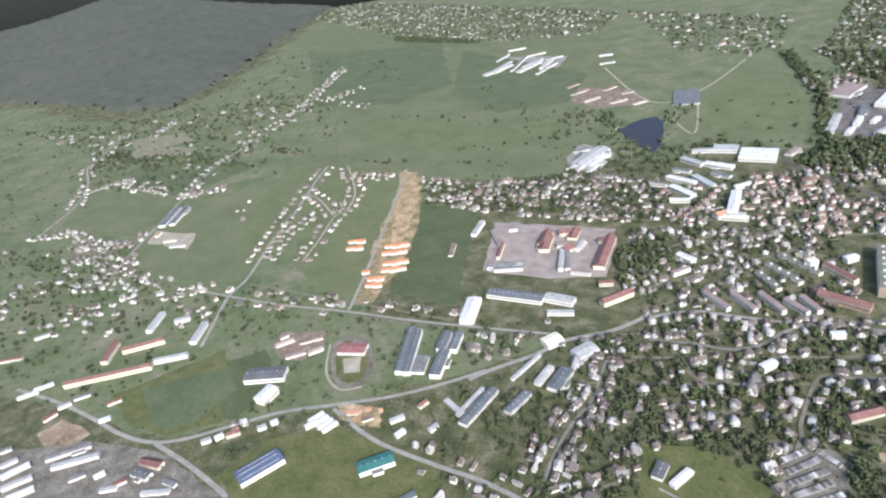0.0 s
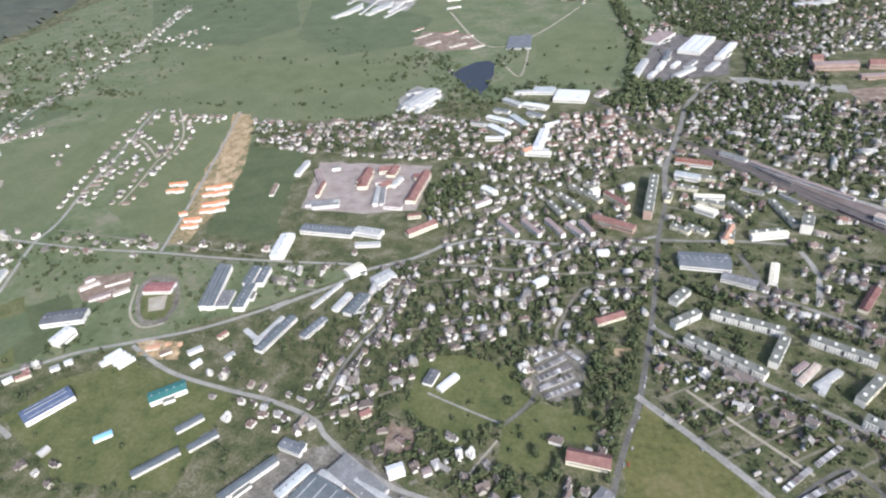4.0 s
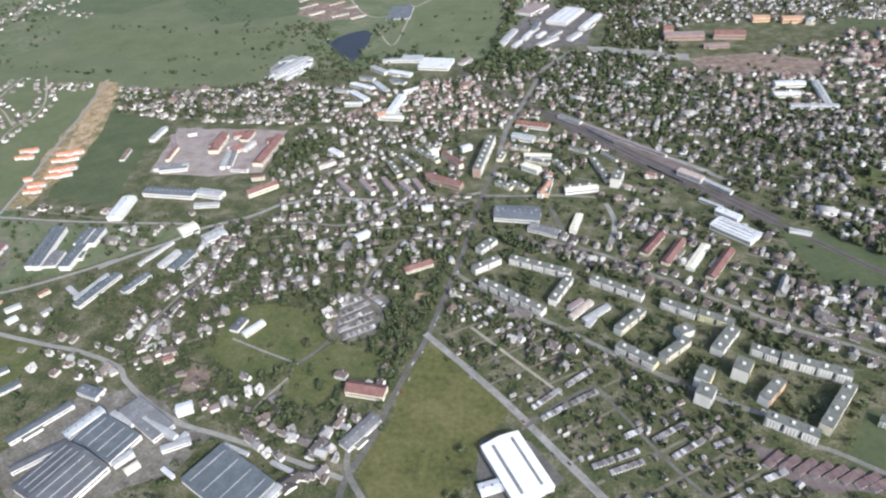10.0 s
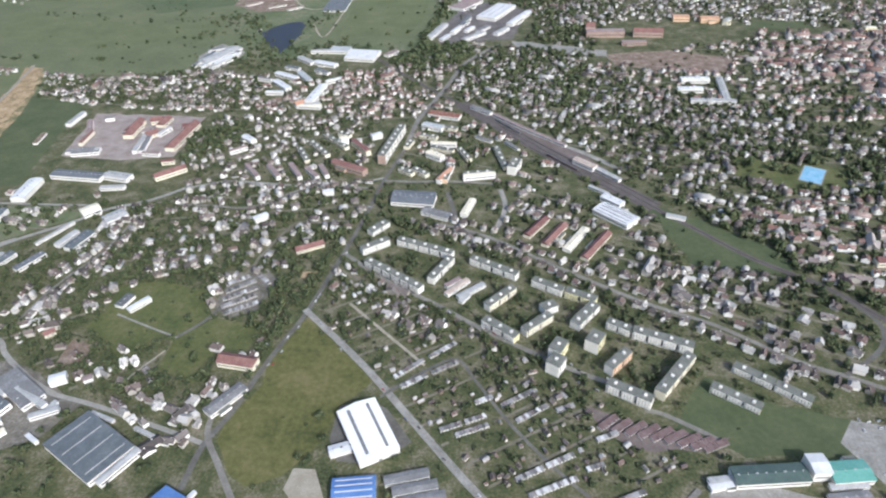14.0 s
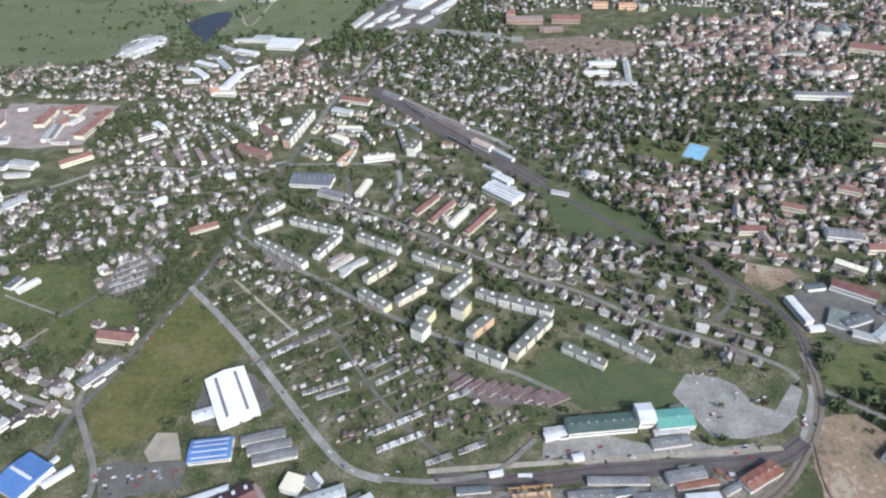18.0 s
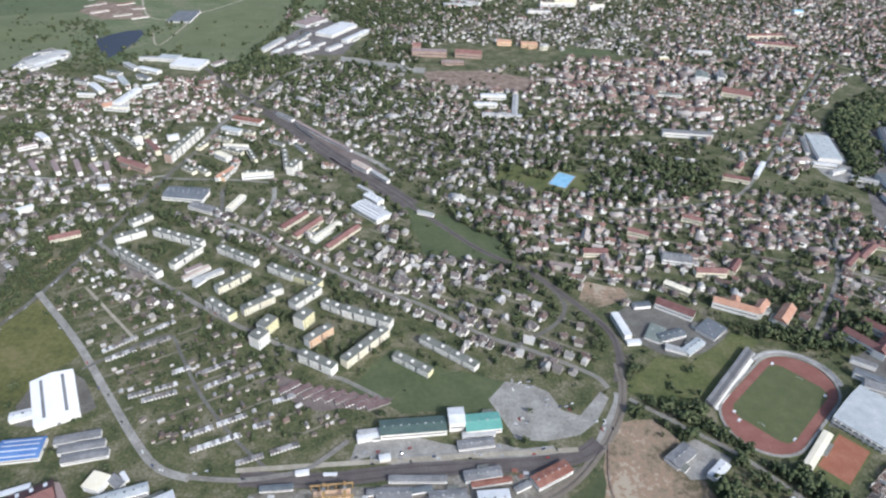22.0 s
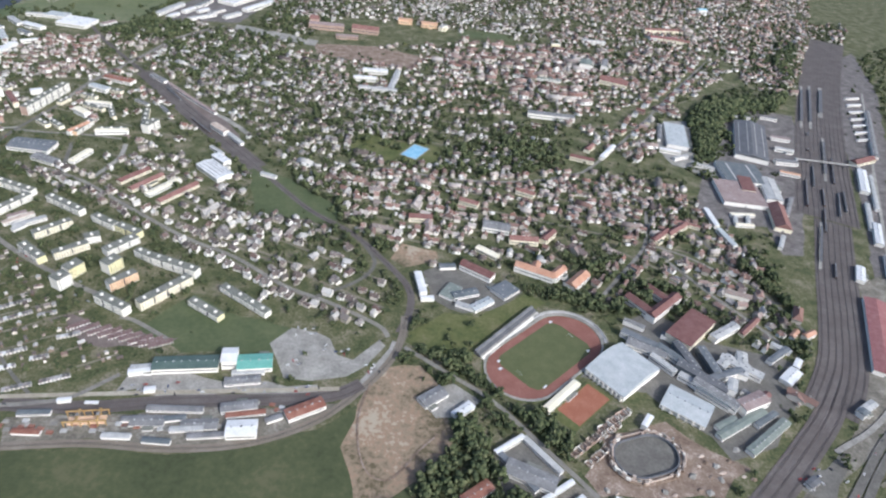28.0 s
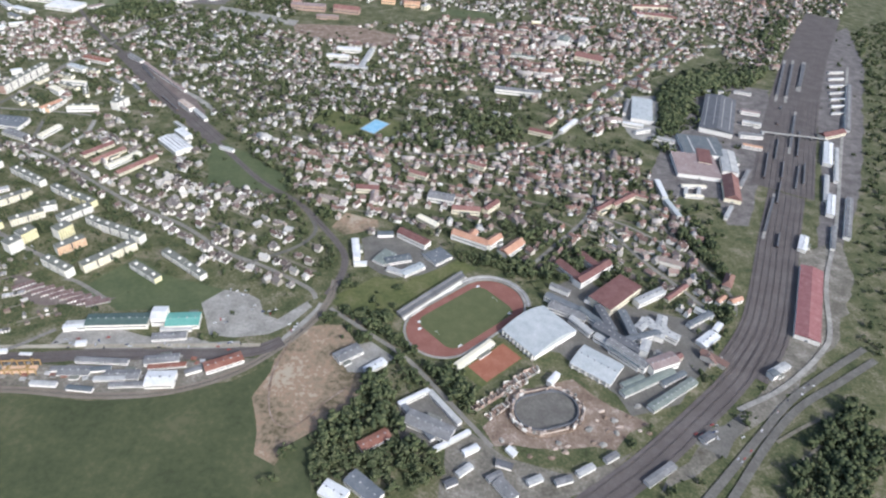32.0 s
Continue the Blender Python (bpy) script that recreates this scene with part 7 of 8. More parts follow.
# green strip and bare plot beside the railway curve
patch("meadow", ((122, 890), (165, 755), (265, 737), (306, 752), (295, 792), (199, 858), (146, 897)), M_field, 0.12, "green strip of rough grass beside the railway")
patch("bare_plot", ((404, 699), (460, 696), (455, 672), (430, 650), (412, 642), (390, 668)), M_earth, 0.14, "bare brown plot beside the railway curve")

# houses along the western and southern streets
lined(((-900, 551), (-849, 542), (-781, 533), (-716, 516)), 17, 12, "mixed", 0.65)
lined(((-830, 508), (-745, 498)), 18, 7, "mixed", 0.5)
hall(-655, 530, 13, 10, 40, 5, M_tile_red)
hall(594, 738, 46, 14, 2, 9, M_tile_red)
hall(635, 755, 36, 12, 55, 9, M_tile_dark)
hall(552, 768, 44, 22, -8, 9, M_grey_roof)
hall(428, 775, 38, 14, 5, 8, M_tile_dark)
hall(508, 838, 34, 12, -20, 8, M_tile_red)
hall(610, 892, 34, 12, -22, 8, M_tile_red)
lined(((-560, 505), (-500, 470), (-470, 430)), 24, 9, "mixed", 0.6)
lined(((-616, 500), (-560, 468), (-506, 448)), 26, 7, "mixed", 0.6)
zone("greenery", ((-346, 445), (-274, 450), (-255, 386), (-325, 372)), angle=0, gap=79, houses=0.0, trees=95, mix='pale')
zone("greenery", ((-620, 560), (-470, 585), (-410, 500), (-480, 430), (-600, 480)), angle=0, gap=79, houses=0.0, trees=130, mix='pale')
lined(((-500, 437), (-459, 420), (-400, 402)), 13, 10, "mixed", 0.9)
lined(((-425, 400), (-412, 440), (-396, 480)), 13, 9, "mixed", 0.9)
lined(((-435, 520), (-375, 508)), 15, 9, "mixed", 0.8)
lined(((-1045, 405), (-960, 385)), 26, 10, "mixed", 0.7)
lined(((-1190, 500), (-1100, 555)), 18, 10, "mixed", 0.8)


# ---- ground ----
WOOD_EDGE = [(-6500, 2250), (-4600, 2230), (-3640, 2170), (-3124, 2004), (-2700, 2050), (-2790, 2450), (-2870, 2750), (-3180, 3600), (-4000, 6500), (-6500, 6500)]


def wood_depth(x, y):
    """How far places lie inside the wood, 0 outside."""
    deep = np.full(x.shape, 1e9)
    for (x0, y0), (x1, y1) in list(zip(WOOD_EDGE, WOOD_EDGE[1:]))[:-1]:
        dx, dy = x1 - x0, y1 - y0
        u = np.clip(((x - x0) * dx + (y - y0) * dy) / (dx * dx + dy * dy), 0, 1)
        deep = np.minimum(deep, np.hypot(x - x0 - u * dx, y - y0 - u * dy))
    return np.where(inside(WOOD_EDGE, x, y), deep, 0.0)


def hill(x, y):
    d = wood_depth(x, y)
    return np.minimum(0.19 * d, 620 * (1 - np.exp(-d / 2200))) * (1 + .08 * np.sin(x / 330) * np.cos(y / 410))


def ground_sheet():
    xs = np.array(sorted(set([-9000, -7500] + list(range(-6600, -2400, 100)) + [-2400, -1800, -1000, 0, 1000, 2000, 3500, 5000, 7000, 9000])), float)
    ys = np.array(sorted(set([-3000, -1000, 0, 900] + list(range(1800, 6700, 120)) + [8000, 9500])), float)
    X, Y = (g.ravel() for g in np.meshgrid(xs, ys, indexing="ij"))
    verts = np.stack([X, Y, hill(X, Y)], 1)
    n = len(ys)
    q = np.array([(i * n + j, (i + 1) * n + j, (i + 1) * n + j + 1, i * n + j + 1) for i in range(len(xs) - 1) for j in range(n - 1)])
    me = mass("ground", verts, np.concatenate([q[:, [0, 1, 2]], q[:, [0, 2, 3]]]), [M_ground])
    tagged(new("ground", me), "flat grassy valley floor rising to a wooded hill", "ground", kind="structure")


ground_sheet()


def canopy():
    """Tree tops of the far wood, one uneven roof of foliage."""
    xs, ys = np.arange(-6400, -2600, 20.0), np.arange(1950, 6400, 20.0)
    r = np.random.default_rng(5)
    X, Y = (g.ravel() for g in np.meshgrid(xs, ys, indexing="ij"))
    X, Y = X + r.uniform(-7, 7, X.size), Y + r.uniform(-7, 7, X.size)
    d = wood_depth(X, Y)
    d = np.where(d > 0, d + 22 * np.sin(X / 90) * np.sin(Y / 70), 0)
    Z = hill(X, Y) + np.where(d > 30, 8 + r.uniform(0, 11, X.size), -2)
    n = len(ys)
    i, j = np.meshgrid(np.arange(len(xs) - 1), np.arange(n - 1), indexing="ij")
    a = (i * n + j).ravel()
    keep = np.minimum.reduce([d[a], d[a + n], d[a + n + 1], d[a + 1]]) > 8
    a = a[keep]
    tris = np.concatenate([np.stack([a, a + n, a + n + 1], 1), np.stack([a, a + n + 1, a + 1], 1)])
    tagged(new("forest", mass("forest", np.stack([X, Y, Z], 1), tris, [M_forest])), "dense dark forest covering the hillside", "forest", kind="stuff")


canopy()

# ---- houses and trees ----
rng = np.random.default_rng(11)
TREE_RATE = 1.45
SIZES = {"pale": (10.8, 8.2, 4.3), "mixed": (10.2, 7.4, 4.9), "red": (11.2, 7.6, 5.2), "block": (25, 10.5, 7.6), "hut": (5.2, 4.0, 2.5), "shed": (7, 4.5, 2.7)}
ROOFS = {"pale": M_roof_pale, "mixed": M_roof_mixed, "red": M_roof_red, "block": M_roof_red, "hut": M_roof_hut, "shed": M_roof_hut}


def house_arrays(hip=0.0):
    """A unit house: walls with gables, two thick roof slopes, a chimney and windows; materials 0 wall, 1 roof, 2 glass."""
    V, F, I = [], [], []

    def quad(mat, *q):
        k = len(V)
        V.extend(q)
        F.extend([(k, k + 1, k + 2)] + ([(k, k + 2, k + 3)] if len(q) == 4 else []))
        I.extend([mat] * (len(q) - 2))

    def joined(mat, verts, faces):
        k = len(V)
        V.extend(verts)
        for f in faces:
            F.append(tuple(k + i for i in f[:3]))
            I.append(mat)
            if len(f) == 4:
                F.append((k + f[0], k + f[2], k + f[3]))
                I.append(mat)

    r = .62
    joined(0, [(-.5, -.5, 0), (.5, -.5, 0), (.5, .5, 0), (-.5, .5, 0), (-.5, -.5, 1), (.5, -.5, 1), (.5, .5, 1), (-.5, .5, 1), (-.5 + hip, 0, 1 + r), (.5 - hip, 0, 1 + r)],
           [(0, 1, 5, 4), (1, 2, 6, 5), (2, 3, 7, 6), (3, 0, 4, 7), (4, 8, 7), (5, 6, 9)])
    e, t = .57, .07
    joined(1, [(-e, -e, 1 - r * .14), (e, -e, 1 - r * .14), (e - hip, 0, 1 + r), (-e + hip, 0, 1 + r), (e, e, 1 - r * .14), (-e, e, 1 - r * .14),
               (-e, -e, 1 - r * .14 + t), (e, -e, 1 - r * .14 + t), (e - hip, 0, 1 + r + t), (-e + hip, 0, 1 + r + t), (e, e, 1 - r * .14 + t), (-e, e, 1 - r * .14 + t)],
           [(6, 7, 8, 9), (9, 8, 10, 11), (1, 0, 3, 2), (2, 3, 5, 4), (0, 1, 7, 6), (4, 5, 11, 10), (1, 2, 8, 7), (2, 4, 10, 8), (3, 0, 6, 9), (5, 3, 9, 11)] + ([(7, 10, 8), (11, 6, 9)] if hip else []))
    joined(0, [(.18, .08, 1.2), (.25, .08, 1.2), (.25, .16, 1.2), (.18, .16, 1.2), (.18, .08, 1.85), (.25, .08, 1.85), (.25, .16, 1.85), (.18, .16, 1.85)],
           [(0, 1, 5, 4), (1, 2, 6, 5), (2, 3, 7, 6), (3, 0, 4, 7), (4, 5, 6, 7)])
    for u in (-.27, .27):
        for s in (-1, 1):
            q = [(u - .08, s * .506, .3), (u + .08, s * .506, .3), (u + .08, s * .506, .68), (u - .08, s * .506, .68)]
            quad(2, *(q if s < 0 else q[::-1]))
            q = [(s * .505, u - .09, .3), (s * .505, u + .09, .3), (s * .505, u + .09, .68), (s * .505, u - .09, .68)]
            quad(2, *(q if s > 0 else q[::-1]))
    return np.array(V, float), np.array(F), np.array(I)


HV, HF, HI = house_arrays()
HIPV, HIPF, HIPI = house_arrays(.3)
# a house with a lower cross wing
ELLV = np.concatenate([HV, np.stack([-.62 * HV[:, 1] - .16, .8 * HV[:, 0] - .5, .9 * HV[:, 2]], 1)])
ELLF, ELLI = np.concatenate([HF, HF + len(HV)]), np.concatenate([HI, HI])


def house_kind(x, y):
    return (0, 1, 2, 0, 2)[int(x * 7 + y * 3) % 5]




def placed(V, x, y, turn, sx, sy, sz, z=0):
    """Copies of the vertices V, one for each place."""
    c, s = np.cos(turn)[:, None], np.sin(turn)[:, None]
    px, py = V[None, :, 0] * sx[:, None], V[None, :, 1] * sy[:, None]
    return np.stack([x[:, None] + c * px - s * py, y[:, None] + s * px + c * py, V[None, :, 2] * sz[:, None] + z], 2).reshape(-1, 3)


def many(F, n, size):
    return (F[None] + size * np.arange(n)[:, None, None]).reshape(-1, 3)


def free(x, y, code):
    i, j = ((x - GX) / CELL).astype(int), ((y - GY) / CELL).astype(int)
    ok = (i >= 0) & (i < busy.shape[0]) & (j >= 0) & (j < busy.shape[1])
    return ok & ((busy[np.clip(i, 0, busy.shape[0] - 1), np.clip(j, 0, busy.shape[1] - 1)] & code) == 0)


homes, huts, sheds, tree_spots = [], [], [], []


def lanes(name, poly, turn, offsets, reach, mid, width, mat):
    """Garden lanes along the house rows of a quarter, one strip mesh, broken where something stands."""
    verts, faces = [], []
    c, s = math.cos(turn), math.sin(turn)
    us = np.arange(-reach, reach, 9.0)
    for v in offsets:
        x, y = mid[0] + c * us - s * v, mid[1] + s * us + c * v
        ok = inside(poly, x, y) & free(x, y, 14)
        for k in range(len(us) - 1):
            if ok[k] and ok[k + 1]:
                n = len(verts)
                h = width / 2
                verts += [(x[k] + s * h, y[k] - c * h, .24), (x[k + 1] + s * h, y[k + 1] - c * h, .24), (x[k + 1] - s * h, y[k + 1] + c * h, .24), (x[k] - s * h, y[k] + c * h, .24)]
                faces.append((n, n + 1, n + 2, n + 3))
                mark([(q[0], q[1]) for q in verts[-4:]], 1)
    if faces:
        tagged(new(name, flat_mesh(name, verts, faces, mat)), "narrow lanes between rows of house plots", "lane", kind="structure")


for line, gap, away, mix, share in house_rows:
    fine, _, _ = ribbon(line, 1)
    L, W, Hh = SIZES[mix]
    for side in (-1, 1):
        want, gone = rng.uniform(0, gap), 0.0
        for p, q in zip(fine, fine[1:]):
            step, way = (q - p).length, (q - p).normalized()
            while want <= gone + step:
                at = p + way * (want - gone) + Vector((-way.y, way.x)) * side * (away + rng.uniform(-2, 7))
                turn = math.atan2(way.y, way.x) + (math.pi / 2 if rng.random() < .35 else 0) + rng.normal(0, .14)
                f = rng.uniform(.6, 1.4, 3)
                if rng.random() < share and free(np.array([at.x]), np.array([at.y]), 10)[0]:
                    homes.append((at.x, at.y, turn, L * f[0], W * f[1], Hh * f[2], mix))
                    mark(rect(at.x, at.y, L * f[0], W * f[1], math.degrees(turn), 3), 8)
                want += gap * rng.uniform(.8, 1.35)
            gone += step

for name, poly, how in zones:
    t, gap = radians(how["angle"]), how["gap"]
    P = np.array(poly, float)
    mid, reach = P.mean(0), np.hypot(*(P - P.mean(0)).T).max()
    n = int(reach / gap) + 2
    hut = how["mix"] == "hut"
    if how["houses"] > 0:
        rows = np.arange(-n, n + 1)
        across = (rows // 2) * 2.15 * gap + (rows % 2) * .9 * gap
        if how["houses"] > .3 and gap < 36:
            lanes("lane", poly, t, (across + .45 * gap)[rows % 2 == 0], reach, mid, 3.2 if hut else 4.6, M_path)
        u, v = np.meshgrid(np.arange(-2 * n, 2 * n + 1) * gap * (.5 if hut else .72), across)
        u, v = u.ravel() + rng.uniform(-.34, .34, u.size) * gap, v.ravel() + rng.normal(0, .14, u.size) * gap
        x, y = mid[0] + math.cos(t) * u - math.sin(t) * v, mid[1] + math.sin(t) * u + math.cos(t) * v
        ok = inside(poly, x, y) & (rng.random(x.size) < how["houses"]) & free(x, y, 7)
        L, W, Hh = SIZES[how["mix"]]
        for px, py in zip(x[ok], y[ok]):
            if name == "village" and how["mix"] != "pale" and noise.noise((px / 110, py / 110, 1)) < -.12:
                continue
            if name not in ("estate", "street") and rng.random() < .55 * max(0, min(1, -3.5 * noise.noise((px / 75, py / 75, 9)))):
                continue
            turn = t + (math.pi / 2 if rng.random() < .42 else 0) + rng.normal(0, .16)
            f = rng.uniform(.62, 1.4, 3)
            if rng.random() < .05 and not hut:
                f = f * (2.2, 1.25, 1.3)
            spec = (px, py, turn, L * f[0], W * f[1], Hh * f[2], how["mix"])
            cell = np.array([px]), np.array([py])
            if free(*cell, 8)[0]:
                (huts if hut else homes).append(spec)
                mark(rect(px, py, spec[3], spec[4], math.degrees(turn), 2), 8)
                if rng.random() < .6 and not hut:
                    a = turn + rng.choice((0, 1.571, 3.142, 4.712))
                    d = rng.uniform(8, 13)
                    qx, qy = px + d * math.cos(a), py + d * math.sin(a)
                    if free(np.array([qx]), np.array([qy]), 15)[0]:
                        sheds.append((qx, qy, turn, rng.uniform(4, 9), rng.uniform(3, 5.5), rng.uniform(2.2, 3), "shed"))
                        mark(rect(qx, qy, 6, 4, math.degrees(turn), 1), 8)
    area = (P.max(0) - P.min(0)).prod() / 1e4
    k = int(area * how["trees"] * TREE_RATE * {"suburb": .6, "old_suburb": .5, "old_town": .45, "town": .55, "far_town": .6, "grove": .7, "wood": .95, "village": .8}.get(name, 1))
    if k:
        x, y = rng.uniform(P[:, 0].min(), P[:, 0].max(), k), rng.uniform(P[:, 1].min(), P[:, 1].max(), k)
        ok = inside(poly, x, y) & free(x, y, 11) & (free(x, y, 4) | (rng.random(k) < .08))
        grown = {"wood": 1.5, "grove": 1.15, "riverside": 1.3, "gardens": .75, "orchard": .8}.get(name, 1.0)
        tree_spots += [(px, py, grown) for px, py in zip(x[ok], y[ok])]

# joined houses, quarter by quarter of roof colour
near_homes = []
for mix, most in (("mixed", 210), ("red", 150), ("pale", 90)):
    near_homes += sorted([h for h in homes if h[6] == mix], key=lambda h: h[1] + .25 * abs(h[0]))[:most]
near_set = set((h[0], h[1]) for h in near_homes)
near_huts = sorted(huts, key=lambda h: h[1])[:120]
near_set |= set((h[0], h[1]) for h in near_huts)
for mix in SIZES:
    some = [h for h in homes + huts + sheds if h[6] == mix and (h[0], h[1]) not in near_set]
    if some:
        A = np.array([h[:6] for h in some])
        kind = np.array([0 if mix in ("hut", "shed") else house_kind(h[0], h[1]) for h in some])
        verts, tris, index, start = [], [], [], 0
        for k, (V, F, I) in enumerate(((HV, HF, HI), (HIPV, HIPF, HIPI), (ELLV, ELLF, ELLI))):
            a = A[kind == k]
            verts.append(placed(V, *a.T)), tris.append(many(F, len(a), len(V)) + start), index.append(np.tile(I, len(a)))
            start += len(a) * len(V)
        verts, tris, index = (np.concatenate(q) for q in (verts, tris, index))
        ob = new("garden_sheds" if mix == "shed" else "houses", mass("houses", verts, tris, [M_wall, ROOFS[mix], M_glass], index))
        tagged(ob, {"pale": "scattered pale family houses with light roofs", "mixed": "close-set plastered family houses with grey and brown roofs", "red": "old town houses with reddish tiled roofs",
                    "block": "long old town buildings with reddish tiled roofs", "hut": "rows of small garden huts", "shed": "small garden sheds and garages beside the houses"}[mix], "houses", kind="stuff")


def house_parts(V, F, I, tiles, plaster=M_wall1):
    """Wall and roof meshes of a house, in unit size."""
    made = {}
    for key, mats, mat in (("wall", plaster, 0), ("roof", tiles, 1)):
        tri = F[I == mat]
        used = np.unique(tri)
        back = {v: k for k, v in enumerate(used)}
        made[key] = flat_mesh(key, [tuple(V[v]) for v in used], [tuple(back[v] for v in f) for f in tri], mats)
    return made


KINDS = {"mixed": ("family_house", "plastered family house with pitched tiled roof in a garden", "house", "family houses", M_roof_thing),
         "red": ("town_house", "old plastered town house with reddish tiled roof", "house", "old town houses", M_roof_red1),
         "pale": ("new_house", "pale family house with light roof on open grass", "house", "scattered pale houses", M_roof_pale1),
         "hut": ("garden_hut", "small garden hut with low sheet roof", "hut", "garden huts", M_roof_thing)}
HP = {mix: (house_parts(HV, HF, HI, k[4], M_hut_wall if mix == "hut" else M_wall1), house_parts(HIPV, HIPF, HIPI, k[4]), house_parts(ELLV, ELLF, ELLI, k[4])) for mix, k in KINDS.items()}


def house(spec):
    x, y, turn, L, W, H, mix = spec
    name, label, category, group, _ = KINDS[mix]
    base = new(name)
    base.matrix_world = Matrix.LocRotScale((x, y, 0), Euler((0, 0, turn)), (L, W, H))
    tagged(base, label, category, group)
    made = HP[mix][0 if mix == "hut" else house_kind(x, y)]
    part("wall", made["wall"], base)
    part("roof", made["roof"], base)


for h in near_homes + near_huts:
    house(h)


# ---- trees ----
def clump_arrays():
    t = (1 + 5 ** .5) / 2
    ico = np.array([(-1, t, 0), (1, t, 0), (-1, -t, 0), (1, -t, 0), (0, -1, t), (0, 1, t), (0, -1, -t), (0, 1, -t), (t, 0, -1), (t, 0, 1), (-t, 0, -1), (-t, 0, 1)]) / 1.9
    tri = np.array([(0, 11, 5), (0, 5, 1), (0, 1, 7), (0, 7, 10), (0, 10, 11), (1, 5, 9), (5, 11, 4), (11, 10, 2), (10, 7, 6), (7, 1, 8),
                    (3, 9, 4), (3, 4, 2), (3, 2, 6), (3, 6, 8), (3, 8, 9), (4, 9, 5), (2, 4, 11), (6, 2, 10), (8, 6, 7), (9, 8, 1)])
    return ico, tri


ICO, ICOT = clump_arrays()


OCT = np.array([(1, 0, 0), (0, 1, 0), (-1, 0, 0), (0, -1, 0), (0, 0, 1), (0, 0, -1)]) * 1.25
OCTT = np.array([(0, 1, 4), (1, 2, 4), (2, 3, 4), (3, 0, 4), (1, 0, 5), (2, 1, 5), (3, 2, 5), (0, 3, 5)])


def tree_template(seed, clumps, coarse=False):
    r = np.random.default_rng(seed)
    V, F = [], []
    shape, tri, grow = (OCT, OCTT, 1.25) if coarse else (ICO, ICOT, 1.0)
    n = len(shape)
    for k in range(clumps):
        a, d, z = r.uniform(0, 6.28), r.uniform(0, .36) ** .8, r.uniform(.35, .95)
        d *= 1.25 - .75 * abs(z - .55)
        size = r.uniform(.13, .24) * grow * (1.15 if clumps < 6 else .95)
        pts = (shape * size * r.uniform(.7, 1.3, (n, 1)) * np.array([1, 1, .8])) @ np.array(Euler(r.uniform(0, 3, 3)).to_matrix())
        F.append(tri + n * k)
        V.append(pts + (d * math.cos(a), d * math.sin(a), z))
    return np.concatenate(V), np.concatenate(F)


S = np.array(tree_spots)
rng.shuffle(S)
order = np.argsort(S[:, 1])
lone = order[:190]
rest = np.setdiff1d(np.arange(len(S)), lone)
TV, TF, off = [], [], 0
# near crowns of many clumps, far ones coarser
for low, high, clumps, coarse, wide in ((-1e9, 750, 11, False, 1.0), (750, 1250, 7, True, 1.05), (1250, 1e9, 4, True, 1.3)):
    band = rest[(S[rest, 1] >= low) & (S[rest, 1] < high)]
    which = rng.integers(0, 6, len(band))
    for k in range(6):
        V, F = tree_template(40 + k, clumps, coarse)
        q = S[band[which == k]]
        n = len(q)
        hgt = (3 + 8 * rng.random(n) ** 1.7) * q[:, 2]
        wid = hgt * rng.uniform(.8, 1.25, n) * wide
        TV.append(placed(V, q[:, 0], q[:, 1], rng.uniform(0, 6.28, n), wid, wid, hgt, -.6))
        TF.append(many(F, n, len(V)) + off)
        off += n * len(V)
tagged(new("trees", mass("trees", np.concatenate(TV), np.concatenate(TF), [M_leaf])), "leafy garden and street trees among the houses", "trees", kind="stuff")


def tree_meshes(seed):
    V, F = tree_template(seed, 16)
    crown = mass("crown", V * (1, 1, 1), F, [M_leaf])
    bm = bmesh.new()
    rows = [(0, .035), (.3, .026), (.65, .014)]
    rings = [[bm.verts.new((r * math.cos(k * 1.0472), r * math.sin(k * 1.0472), z)) for k in range(6)] for z, r in rows]
    for lo, hi in zip(rings, rings[1:]):
        for k in range(6):
            bm.faces.new((lo[k], lo[(k + 1) % 6], hi[(k + 1) % 6], hi[k]))
    for k in range(4):
        a = k * 1.57 + .4
        p, q = Vector((0, 0, .3 + .06 * k)), Vector((.24 * math.cos(a), .24 * math.sin(a), .55 + .06 * k))
        side = Vector((-math.sin(a), math.cos(a), 0)) * .012
        v = [bm.verts.new(w) for w in (p - side, p + side, q, p + Vector((0, 0, .03)))]
        bm.faces.new((v[0], v[2], v[3])), bm.faces.new((v[1], v[3], v[2])), bm.faces.new((v[0], v[1], v[2]))
    return crown, done(bm, "trunk", M_bark)


TREES = [tree_meshes(70 + k) for k in range(5)]
for k in lone:
    x, y, _ = S[k]
    crown, trunk = TREES[k % 5]
    base = new("tree")
    hgt = rng.uniform(6, 11)
    base.matrix_world = Matrix.LocRotScale((x, y, 0), Euler((0, 0, rng.uniform(0, 6.28))), (hgt * .95, hgt * .95, hgt))
    tagged(base, "leafy green broadleaf tree with uneven crown", "tree", "broadleaf trees")
    part("trunk", trunk, base)
    part("crown", crown, base)


